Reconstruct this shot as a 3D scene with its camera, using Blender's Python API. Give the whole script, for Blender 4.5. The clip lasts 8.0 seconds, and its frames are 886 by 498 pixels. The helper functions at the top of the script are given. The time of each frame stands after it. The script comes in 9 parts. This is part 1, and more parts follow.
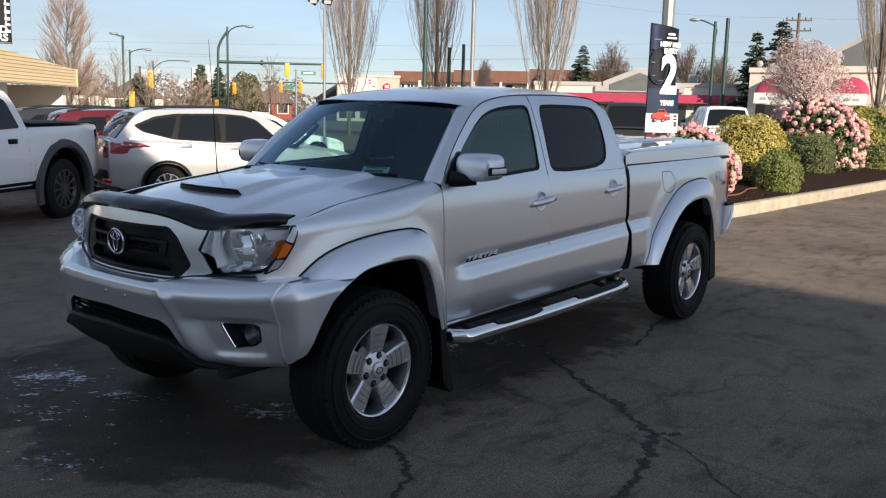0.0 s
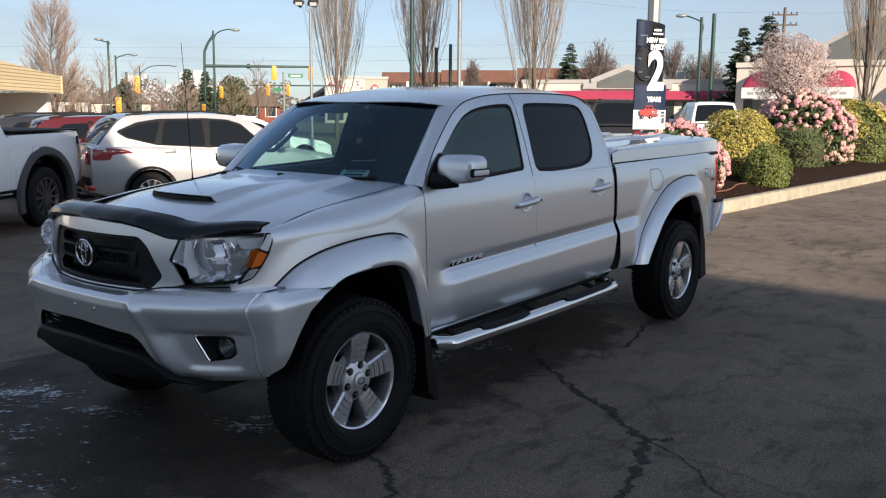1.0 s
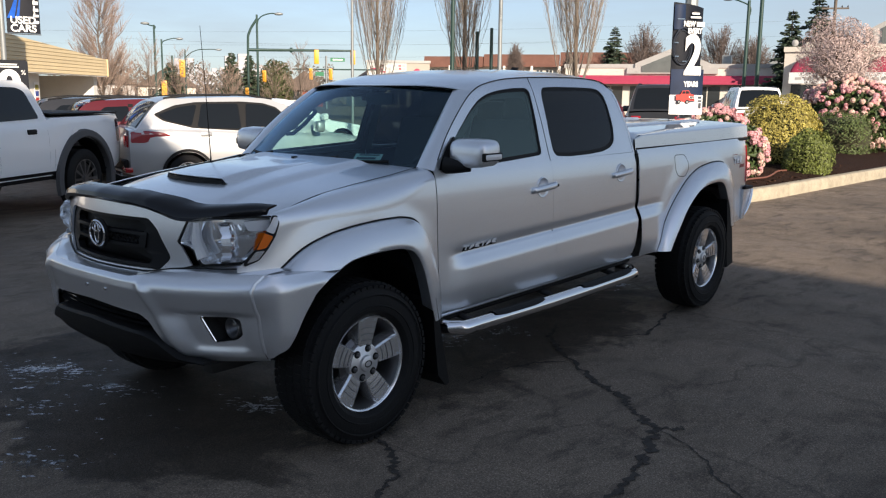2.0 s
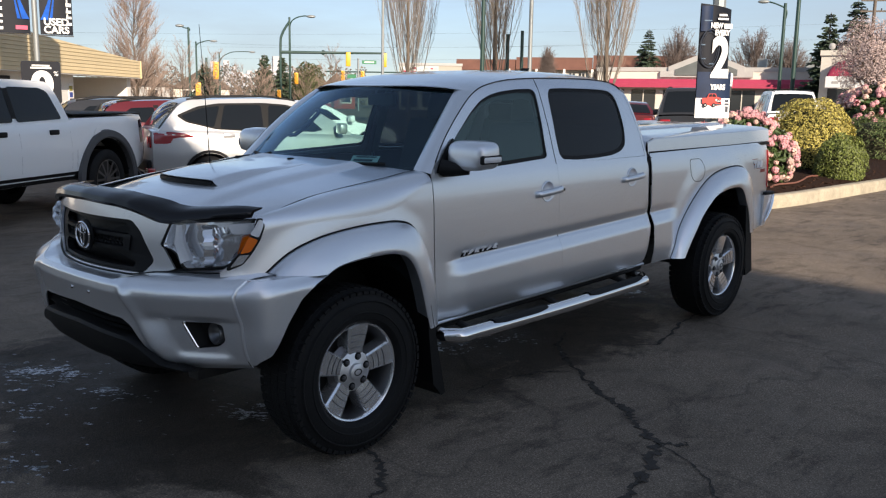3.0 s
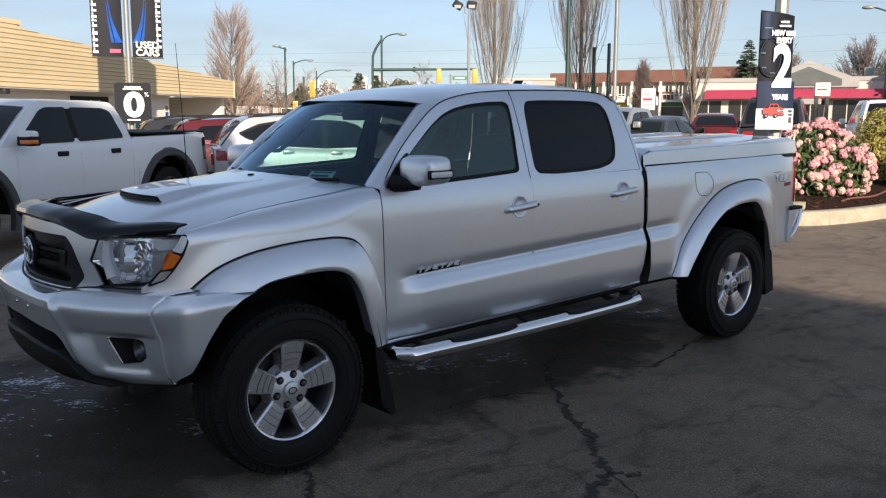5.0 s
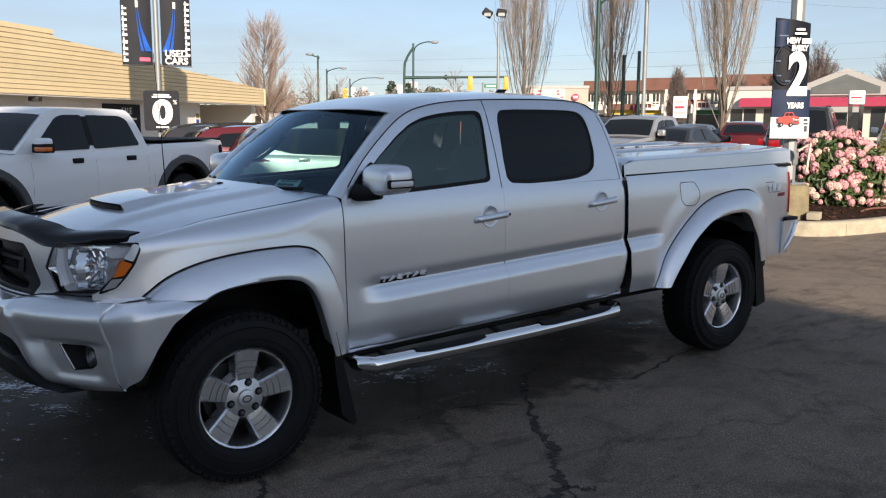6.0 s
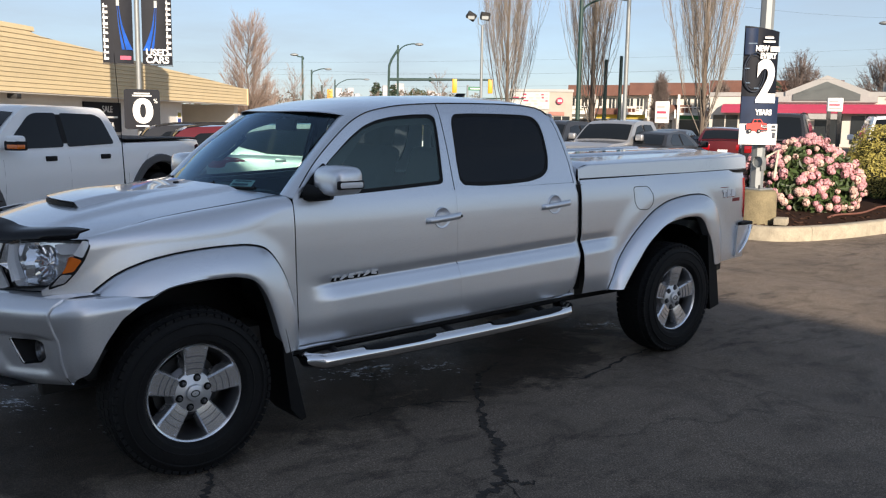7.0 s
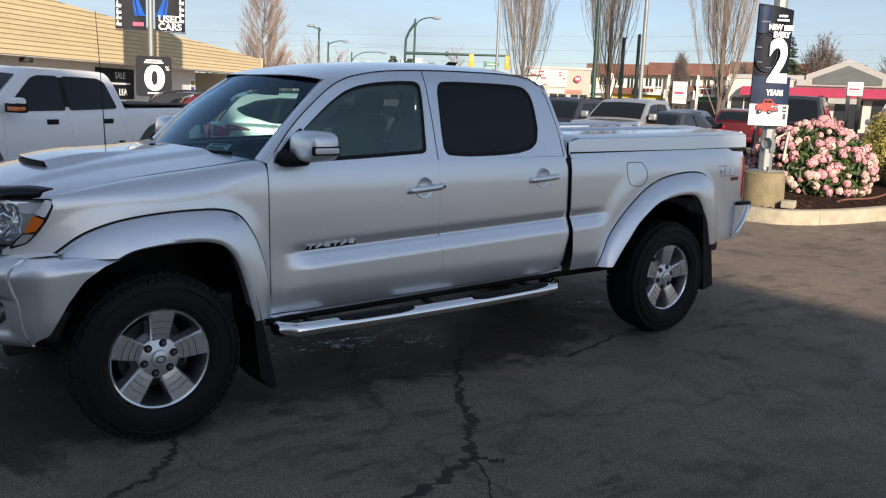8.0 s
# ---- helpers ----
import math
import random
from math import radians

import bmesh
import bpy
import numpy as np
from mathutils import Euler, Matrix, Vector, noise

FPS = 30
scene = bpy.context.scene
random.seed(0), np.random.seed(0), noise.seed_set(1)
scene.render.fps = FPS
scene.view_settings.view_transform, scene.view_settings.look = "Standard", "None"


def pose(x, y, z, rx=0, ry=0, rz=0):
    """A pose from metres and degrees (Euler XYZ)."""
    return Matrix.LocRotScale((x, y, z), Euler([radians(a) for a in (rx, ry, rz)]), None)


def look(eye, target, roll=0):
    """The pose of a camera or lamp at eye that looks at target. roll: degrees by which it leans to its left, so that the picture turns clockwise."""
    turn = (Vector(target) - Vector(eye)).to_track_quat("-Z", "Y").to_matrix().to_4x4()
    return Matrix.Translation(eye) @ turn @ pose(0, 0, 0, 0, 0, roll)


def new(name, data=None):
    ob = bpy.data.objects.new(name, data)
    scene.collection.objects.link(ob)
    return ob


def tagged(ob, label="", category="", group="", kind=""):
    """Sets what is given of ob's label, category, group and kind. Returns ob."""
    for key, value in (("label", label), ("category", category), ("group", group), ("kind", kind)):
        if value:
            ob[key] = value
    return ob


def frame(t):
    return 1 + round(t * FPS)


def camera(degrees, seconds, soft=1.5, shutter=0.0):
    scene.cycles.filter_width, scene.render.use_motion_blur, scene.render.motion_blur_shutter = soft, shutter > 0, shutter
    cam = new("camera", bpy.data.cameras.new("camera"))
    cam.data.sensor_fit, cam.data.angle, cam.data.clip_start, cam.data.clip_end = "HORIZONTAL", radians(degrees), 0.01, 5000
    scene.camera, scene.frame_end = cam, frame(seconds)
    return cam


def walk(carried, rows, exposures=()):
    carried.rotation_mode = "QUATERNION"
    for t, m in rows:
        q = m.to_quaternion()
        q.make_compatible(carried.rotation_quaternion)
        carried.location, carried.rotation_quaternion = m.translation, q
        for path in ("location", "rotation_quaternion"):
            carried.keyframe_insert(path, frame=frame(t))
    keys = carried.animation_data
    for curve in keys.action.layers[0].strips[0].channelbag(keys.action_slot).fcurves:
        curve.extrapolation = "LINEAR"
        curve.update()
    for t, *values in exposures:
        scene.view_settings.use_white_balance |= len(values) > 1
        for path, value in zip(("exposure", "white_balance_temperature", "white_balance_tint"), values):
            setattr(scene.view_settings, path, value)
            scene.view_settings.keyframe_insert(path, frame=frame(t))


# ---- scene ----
cam = camera(53.4, 8.0, 1.2)
PATH = [
    (0, (-3.013, -3.72, 1.606), (-1.476, -2.479, 1.296), 1.5),
    (0.5, (-2.931, -3.655, 1.603), (-1.378, -2.431, 1.301), 1.0),
    (1, (-2.877, -3.67, 1.607), (-1.328, -2.444, 1.298), 0.5),
    (1.5, (-2.831, -3.714, 1.604), (-1.306, -2.46, 1.279), 0.5),
    (2, (-2.77, -3.783, 1.605), (-1.285, -2.488, 1.261), 0.7),
    (3.5, (-2.413, -3.867, 1.593), (-1.0015, -2.4896, 1.263), 0.9),
    (4, (-2.273, -3.997, 1.598), (-0.901, -2.579, 1.27), 0.7),
    (4.5, (-2.122, -4.137, 1.594), (-0.794, -2.676, 1.274), 0.3),
    (6, (-1.667, -4.452, 1.604), (-0.446, -2.894, 1.313), 0.2),
    (6.5, (-1.611, -4.596, 1.616), (-0.369, -3.054, 1.333), 0.7),
    (7, (-1.592, -4.647, 1.612), (-0.344, -3.11, 1.326), 0.9),
    (7.5, (-1.542, -4.662, 1.601), (-0.31, -3.119, 1.284), 1.5),
    (8, (-1.384, -4.679, 1.574), (-0.165, -3.13, 1.234), 2.3),
]
walk(cam, [(t, look(eye, target, roll)) for t, eye, target, roll in PATH], [(0, 0.62, 6900, 14), (8, 0.62, 6900, 14)])

# ---------------------------------------------------------------- world, sun, exposure
SUN_AZ, SUN_EL = 69.0, 21.0      # the way the light travels on the ground (from +x towards +y), and its height
world = bpy.data.worlds.new("world")
scene.world = world
world.use_nodes = True
wn = world.node_tree.nodes
sky = wn.new("ShaderNodeTexSky")
sky.sky_type, sky.sun_disc = "NISHITA", False
sky.sun_elevation, sky.sun_rotation = radians(SUN_EL), radians(270.0 - SUN_AZ - 90.0 + 90.0)
sky.air_density, sky.dust_density, sky.ozone_density = 0.8, 0.5, 3.0
wn["Background"].inputs["Strength"].default_value = 0.11
# thin high cloud drawn over the blue
wl = world.node_tree.links
w_tc, w_map, w_no, w_rp, w_mx = (wn.new(k) for k in ("ShaderNodeTexCoord", "ShaderNodeMapping", "ShaderNodeTexNoise", "ShaderNodeMapRange", "ShaderNodeMix"))
w_map.inputs["Scale"].default_value, w_map.inputs["Rotation"].default_value = (1.2, 1.2, 7.0), (0.0, 0.12, 0.0)
w_no.inputs["Scale"].default_value, w_no.inputs["Detail"].default_value, w_no.inputs["Roughness"].default_value = 1.6, 7, 0.62
w_rp.inputs[1].default_value, w_rp.inputs[2].default_value, w_rp.inputs[3].default_value, w_rp.inputs[4].default_value = 0.36, 0.74, 0.50, 0.92
w_mx.data_type = "RGBA"
wl.new(w_tc.outputs["Generated"], w_map.inputs[0])
wl.new(w_map.outputs[0], w_no.inputs["Vector"])
wl.new(w_no.outputs["Fac"], w_rp.inputs[0])
# the haze thins out upwards
w_sep, w_up, w_mul = (wn.new(k) for k in ("ShaderNodeSeparateXYZ", "ShaderNodeMapRange", "ShaderNodeMath"))
w_mul.operation = "MULTIPLY"
w_up.inputs[1].default_value, w_up.inputs[2].default_value, w_up.inputs[3].default_value, w_up.inputs[4].default_value = 0.05, 0.50, 1.0, 0.50
wl.new(w_tc.outputs["Generated"], w_sep.inputs[0])
wl.new(w_sep.outputs[2], w_up.inputs[0])
wl.new(w_rp.outputs[0], w_mul.inputs[0])
wl.new(w_up.outputs[0], w_mul.inputs[1])
wl.new(w_mul.outputs[0], w_mx.inputs[0])
wl.new(sky.outputs[0], w_mx.inputs[6])
w_mx.inputs[7].default_value = (2.82, 3.46, 4.05, 1)
wl.new(w_mx.outputs[2], wn["Background"].inputs[0])
sun_data = bpy.data.lights.new("sun", "SUN")
sun_data.energy, sun_data.angle, sun_data.color = 5.0, radians(0.55), (1.0, 0.90, 0.77)
sun = new("sun", sun_data)
az, el = radians(SUN_AZ), radians(SUN_EL)
sun.matrix_world = look((-math.cos(az) * math.cos(el) * 50, -math.sin(az) * math.cos(el) * 50, math.sin(el) * 50), (0, 0, 0))


# ---------------------------------------------------------------- materials
def mat(name, color, rough=0.6, metal=0.0, var=0.0, scale=8.0, bump=0.0, bscale=60.0, coat=0.0, spec=0.5, obj_var=0.0, fine=0.0, isl=0.0):
    m = bpy.data.materials.new(name)
    m.use_nodes = True
    nt = m.node_tree
    b = nt.nodes["Principled BSDF"]
    b.inputs["Base Color"].default_value = (*color, 1)
    b.inputs["Roughness"].default_value = rough
    b.inputs["Metallic"].default_value = metal
    b.inputs["Specular IOR Level"].default_value = spec
    if coat:
        b.inputs["Coat Weight"].default_value = coat
        b.inputs["Coat Roughness"].default_value = 0.03
    tc = nt.nodes.new("ShaderNodeTexCoord")
    src = tc.outputs["Object"]
    if var or fine or obj_var or isl:
        hue = nt.nodes.new("ShaderNodeHueSaturation")
        hue.inputs["Color"].default_value = (*color, 1)
        total = None

        def add(sock, k):
            nonlocal total
            ma = nt.nodes.new("ShaderNodeMath")
            ma.operation = "MULTIPLY_ADD"
            nt.links.new(sock, ma.inputs[0])
            ma.inputs[1].default_value = k * 2
            if total is None:
                ma.inputs[2].default_value = 1 - k
            else:
                sub = nt.nodes.new("ShaderNodeMath")
                sub.operation = "SUBTRACT"
                nt.links.new(total, sub.inputs[0])
                sub.inputs[1].default_value = k
                nt.links.new(sub.outputs[0], ma.inputs[2])
            total = ma.outputs[0]
        for k, s, d in ((var, scale, 5), (fine, scale * 14, 3)):
            if k:
                n = nt.nodes.new("ShaderNodeTexNoise")
                n.inputs["Scale"].default_value, n.inputs["Detail"].default_value = s, d
                n.inputs["Roughness"].default_value = 0.65
                nt.links.new(src, n.inputs["Vector"])
                add(n.outputs["Fac"], k * 1.6)
        if obj_var:
            oi = nt.nodes.new("ShaderNodeObjectInfo")
            add(oi.outputs["Random"], obj_var)
        if isl:
            ge = nt.nodes.new("ShaderNodeNewGeometry")
            add(ge.outputs["Random Per Island"], isl)
        nt.links.new(total, hue.inputs["Value"])
        nt.links.new(hue.outputs[0], b.inputs["Base Color"])
    if bump:
        n2 = nt.nodes.new("ShaderNodeTexNoise")
        n2.inputs["Scale"].default_value, n2.inputs["Detail"].default_value = bscale, 4
        nt.links.new(src, n2.inputs["Vector"])
        bp = nt.nodes.new("ShaderNodeBump")
        bp.inputs["Strength"].default_value, bp.inputs["Distance"].default_value = bump, 0.02
        nt.links.new(n2.outputs["Fac"], bp.inputs["Height"])
        nt.links.new(bp.outputs[0], b.inputs["Normal"])
    return m


def glass_mat(name, color, rough=0.0, base=0.06, gloss=(1, 1, 1)):
    """Thin tinted glass: a see-through sheet with a clear gloss."""
    m = bpy.data.materials.new(name)
    m.use_nodes = True
    nt = m.node_tree
    nt.nodes.remove(nt.nodes["Principled BSDF"])
    out = nt.nodes["Material Output"]
    tr, gl, mix = nt.nodes.new("ShaderNodeBsdfTransparent"), nt.nodes.new("ShaderNodeBsdfGlossy"), nt.nodes.new("ShaderNodeMixShader")
    lw = nt.nodes.new("ShaderNodeLayerWeight")
    lw.inputs[0].default_value = 0.5
    pw, fr = nt.nodes.new("ShaderNodeMath"), nt.nodes.new("ShaderNodeMath")
    pw.operation, fr.operation = "POWER", "MULTIPLY_ADD"
    pw.inputs[1].default_value, fr.inputs[1].default_value, fr.inputs[2].default_value = 5.0, 0.92, base
    nt.links.new(lw.outputs["Facing"], pw.inputs[0])
    nt.links.new(pw.outputs[0], fr.inputs[0])
    tr.inputs[0].default_value = (*color, 1)
    gl.inputs["Roughness"].default_value = rough
    gl.inputs["Color"].default_value = (*gloss, 1)
    nt.links.new(fr.outputs[0], mix.inputs[0])
    nt.links.new(tr.outputs[0], mix.inputs[1])
    nt.links.new(gl.outputs[0], mix.inputs[2])
    nt.links.new(mix.outputs[0], out.inputs[0])
    return m


def paint(name, color, metal=0.0, rough=0.35, flake=0.0):
    m = mat(name, color, rough, metal, var=0.03, scale=1.3, coat=1.0)
    if flake:
        nt = m.node_tree
        b = nt.nodes["Principled BSDF"]
        tc = nt.nodes.new("ShaderNodeTexCoord")
        n = nt.nodes.new("ShaderNodeTexNoise")
        n.inputs["Scale"].default_value, n.inputs["Detail"].default_value = 900, 1
        mr = nt.nodes.new("ShaderNodeMapRange")
        mr.inputs[1].default_value, mr.inputs[2].default_value = 0.3, 0.7
        mr.inputs[3].default_value, mr.inputs[4].default_value = rough - flake, rough + flake
        nt.links.new(tc.outputs["Object"], n.inputs["Vector"])
        nt.links.new(n.outputs["Fac"], mr.inputs[0])
        nt.links.new(mr.outputs[0], b.inputs["Roughness"])
    return m


M_SILVER = paint("silver_paint", (0.735, 0.757, 0.795), 0.82, 0.335, 0.07)
M_WHITE = mat("white_paint", (0.92, 0.92, 0.91), 0.35, var=0.02, scale=1.3, coat=0.35)
M_CHAMP = paint("pale_silver_paint", (0.50, 0.50, 0.495), 0.6, 0.36, 0.05)
M_RED = paint("red_paint", (0.10, 0.005, 0.008), 0.2, 0.3)
M_DARK = paint("dark_grey_paint", (0.035, 0.037, 0.042), 0.3, 0.3)
M_BLUEG = paint("blue_grey_paint", (0.06, 0.075, 0.10), 0.4, 0.3)
M_GREYP = paint("grey_paint", (0.42, 0.42, 0.42), 0.6, 0.36, 0.05)
for dark_m in (M_DARK, M_BLUEG):
    dark_m.node_tree.nodes["Principled BSDF"].inputs["Coat Weight"].default_value = 0.2
    dark_m.node_tree.nodes["Principled BSDF"].inputs["Specular IOR Level"].default_value = 0.3
M_BLACK = mat("black_plastic", (0.006, 0.006, 0.0065), 0.6, spec=0.25, bump=0.15, bscale=300)
M_GLOSSBLACK = mat("smoked_acrylic", (0.006, 0.006, 0.008), 0.16, spec=0.35)
M_RUBBER = mat("tyre_rubber", (0.008, 0.008, 0.0085), 0.68, spec=0.25, var=0.25, scale=14, bump=0.2, bscale=120)
M_ALLOY = mat("machined_alloy", (0.88, 0.88, 0.89), 0.20, 0.84, var=0.08, scale=20)
M_HUB = mat("dull_alloy", (0.72, 0.72, 0.73), 0.42, 0.75, var=0.08, scale=20)
M_ALLOYD = mat("painted_alloy", (0.15, 0.15, 0.155), 0.35, 0.8, var=0.1, scale=18)
M_CHROME = mat("chrome", (0.85, 0.85, 0.86), 0.06, 1.0)
M_STEEL = mat("dark_steel", (0.05, 0.05, 0.05), 0.6, 0.6, var=0.3, scale=12)
M_LAMP = mat("lamp_reflector", (0.93, 0.94, 0.96), 0.10, 0.85)
M_AMBER = mat("amber_lens", (0.80, 0.16, 0.01), 0.15, coat=0.8)
M_REDLENS = mat("red_lens", (0.30, 0.006, 0.010), 0.12, coat=0.8)
M_WHITELENS = mat("clear_lens", (0.75, 0.75, 0.76), 0.15, coat=0.8)
M_GLASS = glass_mat("windscreen_glass", (0.46, 0.68, 0.66), 0.0, 0.075, (0.55, 0.78, 1.0))
M_GLASSC = glass_mat("clear_cover", (0.95, 0.96, 0.97), 0.0, 0.035)
M_GLASSF = glass_mat("door_glass", (0.60, 0.74, 0.70), 0.0, 0.10, (0.80, 1.0, 0.94))
M_TINT = glass_mat("privacy_glass", (0.035, 0.037, 0.042), 0.0, 0.035)
M_DARKGL = mat("dark_car_glass", (0.008, 0.010, 0.012), 0.06, spec=0.32)
M_CLOTH = mat("grey_cloth", (0.045, 0.046, 0.05), 0.9, var=0.2, scale=30, bump=0.3, bscale=400)
M_TRIM = mat("interior_trim", (0.03, 0.031, 0.034), 0.75, var=0.1, scale=9)
M_LINER = mat("headliner", (0.20, 0.20, 0.195), 0.9, var=0.1)


# ---------------------------------------------------------------- mesh helpers
def smooth01(a, b, x):
    t = min(1.0, max(0.0, (x - a) / (b - a)))
    return t * t * (3 - 2 * t)


def ip(x, xs, ys):
    return float(np.interp(x, xs, ys))


def lin(a, b, n):
    return [a + (b - a) * i / (n - 1) for i in range(n)]


def solid(bm, thick):
    """Gives a sheet an inner skin and a separate rim."""
    bm.normal_update()
    faces, rims = list(bm.faces), [e for e in bm.edges if len(e.link_faces) == 1]
    inner = {v: bm.verts.new(v.co - v.normal * thick) for v in list(bm.verts)}
    quads = []
    for e in rims:
        lp = e.link_loops[0]
        a, b = lp.vert, lp.link_loop_next.vert
        quads.append([b.co.copy(), a.co.copy(), inner[a].co.copy(), inner[b].co.copy()])
    for f in faces:
        bm.faces.new([inner[v] for v in reversed(f.verts)])
    for q in quads:
        bm.faces.new([bm.verts.new(c) for c in q])


def part(name, bm, material, parent, label="", thick=0.0, smooth=True, flip=False, angle=40, recalc=False):
    """Links a bmesh as one mesh object under a thing or a part."""
    if recalc:
        bmesh.ops.recalc_face_normals(bm, faces=bm.faces)
    if flip:
        bmesh.ops.reverse_faces(bm, faces=bm.faces)
    if thick:
        solid(bm, thick)
    me = bpy.data.meshes.new(name)
    bm.to_mesh(me)
    bm.free()
    if smooth:
        me.polygons.foreach_set("use_smooth", [True] * len(me.polygons))
        me.set_sharp_from_angle(angle=radians(angle))
    me.materials.append(material)
    ob = new(name, me)
    ob.parent = parent
    if label:
        ob["label"] = label
    return ob


def thing(name, label, category, m=None, group="", kind=""):
    """An Empty at the base of a thing."""
    ob = new(name)
    ob.empty_display_size = 0.3
    if m is not None:
        ob.matrix_basis = m
    return tagged(ob, label, category, group, kind)


def rows_mesh(rows, closed=False, caps=False, bm=None):
    """Quads between rows of points."""
    bm = bm or bmesh.new()
    vs = [[bm.verts.new(p) for p in r] for r in rows]
    n = len(rows[0])
    for a, b in zip(vs, vs[1:]):
        for i in range(n if closed else n - 1):
            j = (i + 1) % n
            try:
                bm.faces.new((a[i], a[j], b[j], b[i]))
            except ValueError:
                pass
    if caps:
        bm.faces.new(vs[0][::-1])
        bm.faces.new(vs[-1])
    return bm


def sheet(fn, us, vs):
    return rows_mesh([[fn(u, v) for v in vs] for u in us])


def box(x0, x1, y0, y1, z0, z1, bevel=0.0, seg=2, bm=None):
    own = bm is None
    b = bmesh.new()
    r = bmesh.ops.create_cube(b, size=1)
    for v in r["verts"]:
        v.co = Vector(((x0 + x1) / 2 + v.co.x * (x1 - x0), (y0 + y1) / 2 + v.co.y * (y1 - y0), (z0 + z1) / 2 + v.co.z * (z1 - z0)))
    if bevel:
        bmesh.ops.bevel(b, geom=b.edges[:], offset=bevel, segments=seg, profile=0.5, affect="EDGES")
    if own:
        return b
    join(bm, b)
    return bm


def join(bm, other, m=None):
    if m is not None:
        bmesh.ops.transform(other, matrix=m, verts=other.verts)
    mp = [bm.verts.new(v.co) for v in other.verts]
    other.verts.index_update()
    for f in other.faces:
        bm.faces.new([mp[v.index] for v in f.verts])
    other.free()
    return bm


def tube(points, r, n=10, caps=True, bm=None):
    """A round bar along points; r is one radius or one for each point."""
    pts = [Vector(p) for p in points]
    rs = r if isinstance(r, (list, tuple)) else [r] * len(pts)
    rows, side = [], None
    for i, p in enumerate(pts):
        d = (pts[min(i + 1, len(pts) - 1)] - pts[max(i - 1, 0)]).normalized()
        if side is None:
            side = d.orthogonal().normalized()
        side = (side - d * side.dot(d)).normalized()
        up = d.cross(side)
        rows.append([p + (side * math.cos(a) + up * math.sin(a)) * rs[i] for a in [2 * math.pi * k / n for k in range(n)]])
    return rows_mesh(rows, True, caps, bm)


def lathe(profile, n=48, axis="Y", centre=(0, 0, 0)):
    """Turns (along, radius) about an axis."""
    rows = []
    for a, r in profile:
        row = []
        for k in range(n):
            t = 2 * math.pi * k / n
            c, s = r * math.cos(t), r * math.sin(t)
            p = (c, a, s) if axis == "Y" else ((a, c, s) if axis == "X" else (c, s, a))
            row.append(Vector(p) + Vector(centre))
        rows.append(row)
    return rows_mesh(rows, True)


def poly_hit(poly, c, ang):
    """Where the ray from c at an angle leaves the polygon."""
    d = (math.cos(ang), math.sin(ang))
    best = None
    for (x0, y0), (x1, y1) in zip(poly, poly[1:] + poly[:1]):
        ex, ey = x1 - x0, y1 - y0
        det = d[0] * -ey + ex * d[1]
        if abs(det) < 1e-12:
            continue
        t = ((x0 - c[0]) * -ey + ex * (y0 - c[1])) / det
        s = (d[0] * (y0 - c[1]) - d[1] * (x0 - c[0])) / det
        if t > 1e-9 and -1e-9 <= s <= 1 + 1e-9 and (best is None or t > best):
            best = t
    best = best or 0.0
    return (c[0] + d[0] * best, c[1] + d[1] * best)


def round_poly(poly, r, n=5):
    out = []
    for i, p in enumerate(poly):
        a, b = Vector(poly[i - 1]), Vector(poly[(i + 1) % len(poly)])
        p = Vector(p)
        da, db = (a - p), (b - p)
        k = min(r, da.length * 0.45, db.length * 0.45)
        q0, q1 = p + da.normalized() * k, p + db.normalized() * k
        for j in range(n + 1):
            t = j / n
            out.append(tuple(q0 * (1 - t) ** 2 + p * 2 * t * (1 - t) + q1 * t * t))
    return out


def ring_mesh(outer, inner, fn, steps=2, extra=72):
    """A band between two outlines round one centre, laid on a surface by fn(a, b)."""
    c = (sum(p[0] for p in inner) / len(inner), sum(p[1] for p in inner) / len(inner))
    angs = sorted([math.atan2(p[1] - c[1], p[0] - c[0]) for p in outer + inner] + lin(-math.pi, math.pi, extra)[:-1])
    angs = [a for i, a in enumerate(angs) if i == 0 or a - angs[i - 1] > 1e-4]
    ro, ri = [poly_hit(outer, c, a) for a in angs], [poly_hit(inner, c, a) for a in angs]
    rows = []
    for k in range(steps + 1):
        t = k / steps
        rows.append([fn(o[0] * (1 - t) + i[0] * t, o[1] * (1 - t) + i[1] * t) for o, i in zip(ro, ri)])
    return rows_mesh(rows, True)


def disc_mesh(outline, fn, steps=5):
    """Fills an outline, laid on a surface by fn(a, b)."""
    c = (sum(p[0] for p in outline) / len(outline), sum(p[1] for p in outline) / len(outline))
    rows = [[fn(c[0] + (p[0] - c[0]) * t, c[1] + (p[1] - c[1]) * t) for p in outline] for t in lin(1, 0.001, steps + 1)]
    bm = rows_mesh(rows, True)
    bm.verts.ensure_lookup_table()
    n = len(outline)
    bm.faces.new(bm.verts[-n:])
    return bm


def wall_of(outline, fn_a, fn_b):
    """The edge band between two laid outlines."""
    return rows_mesh([[fn_a(*p) for p in outline], [fn_b(*p) for p in outline]], True)


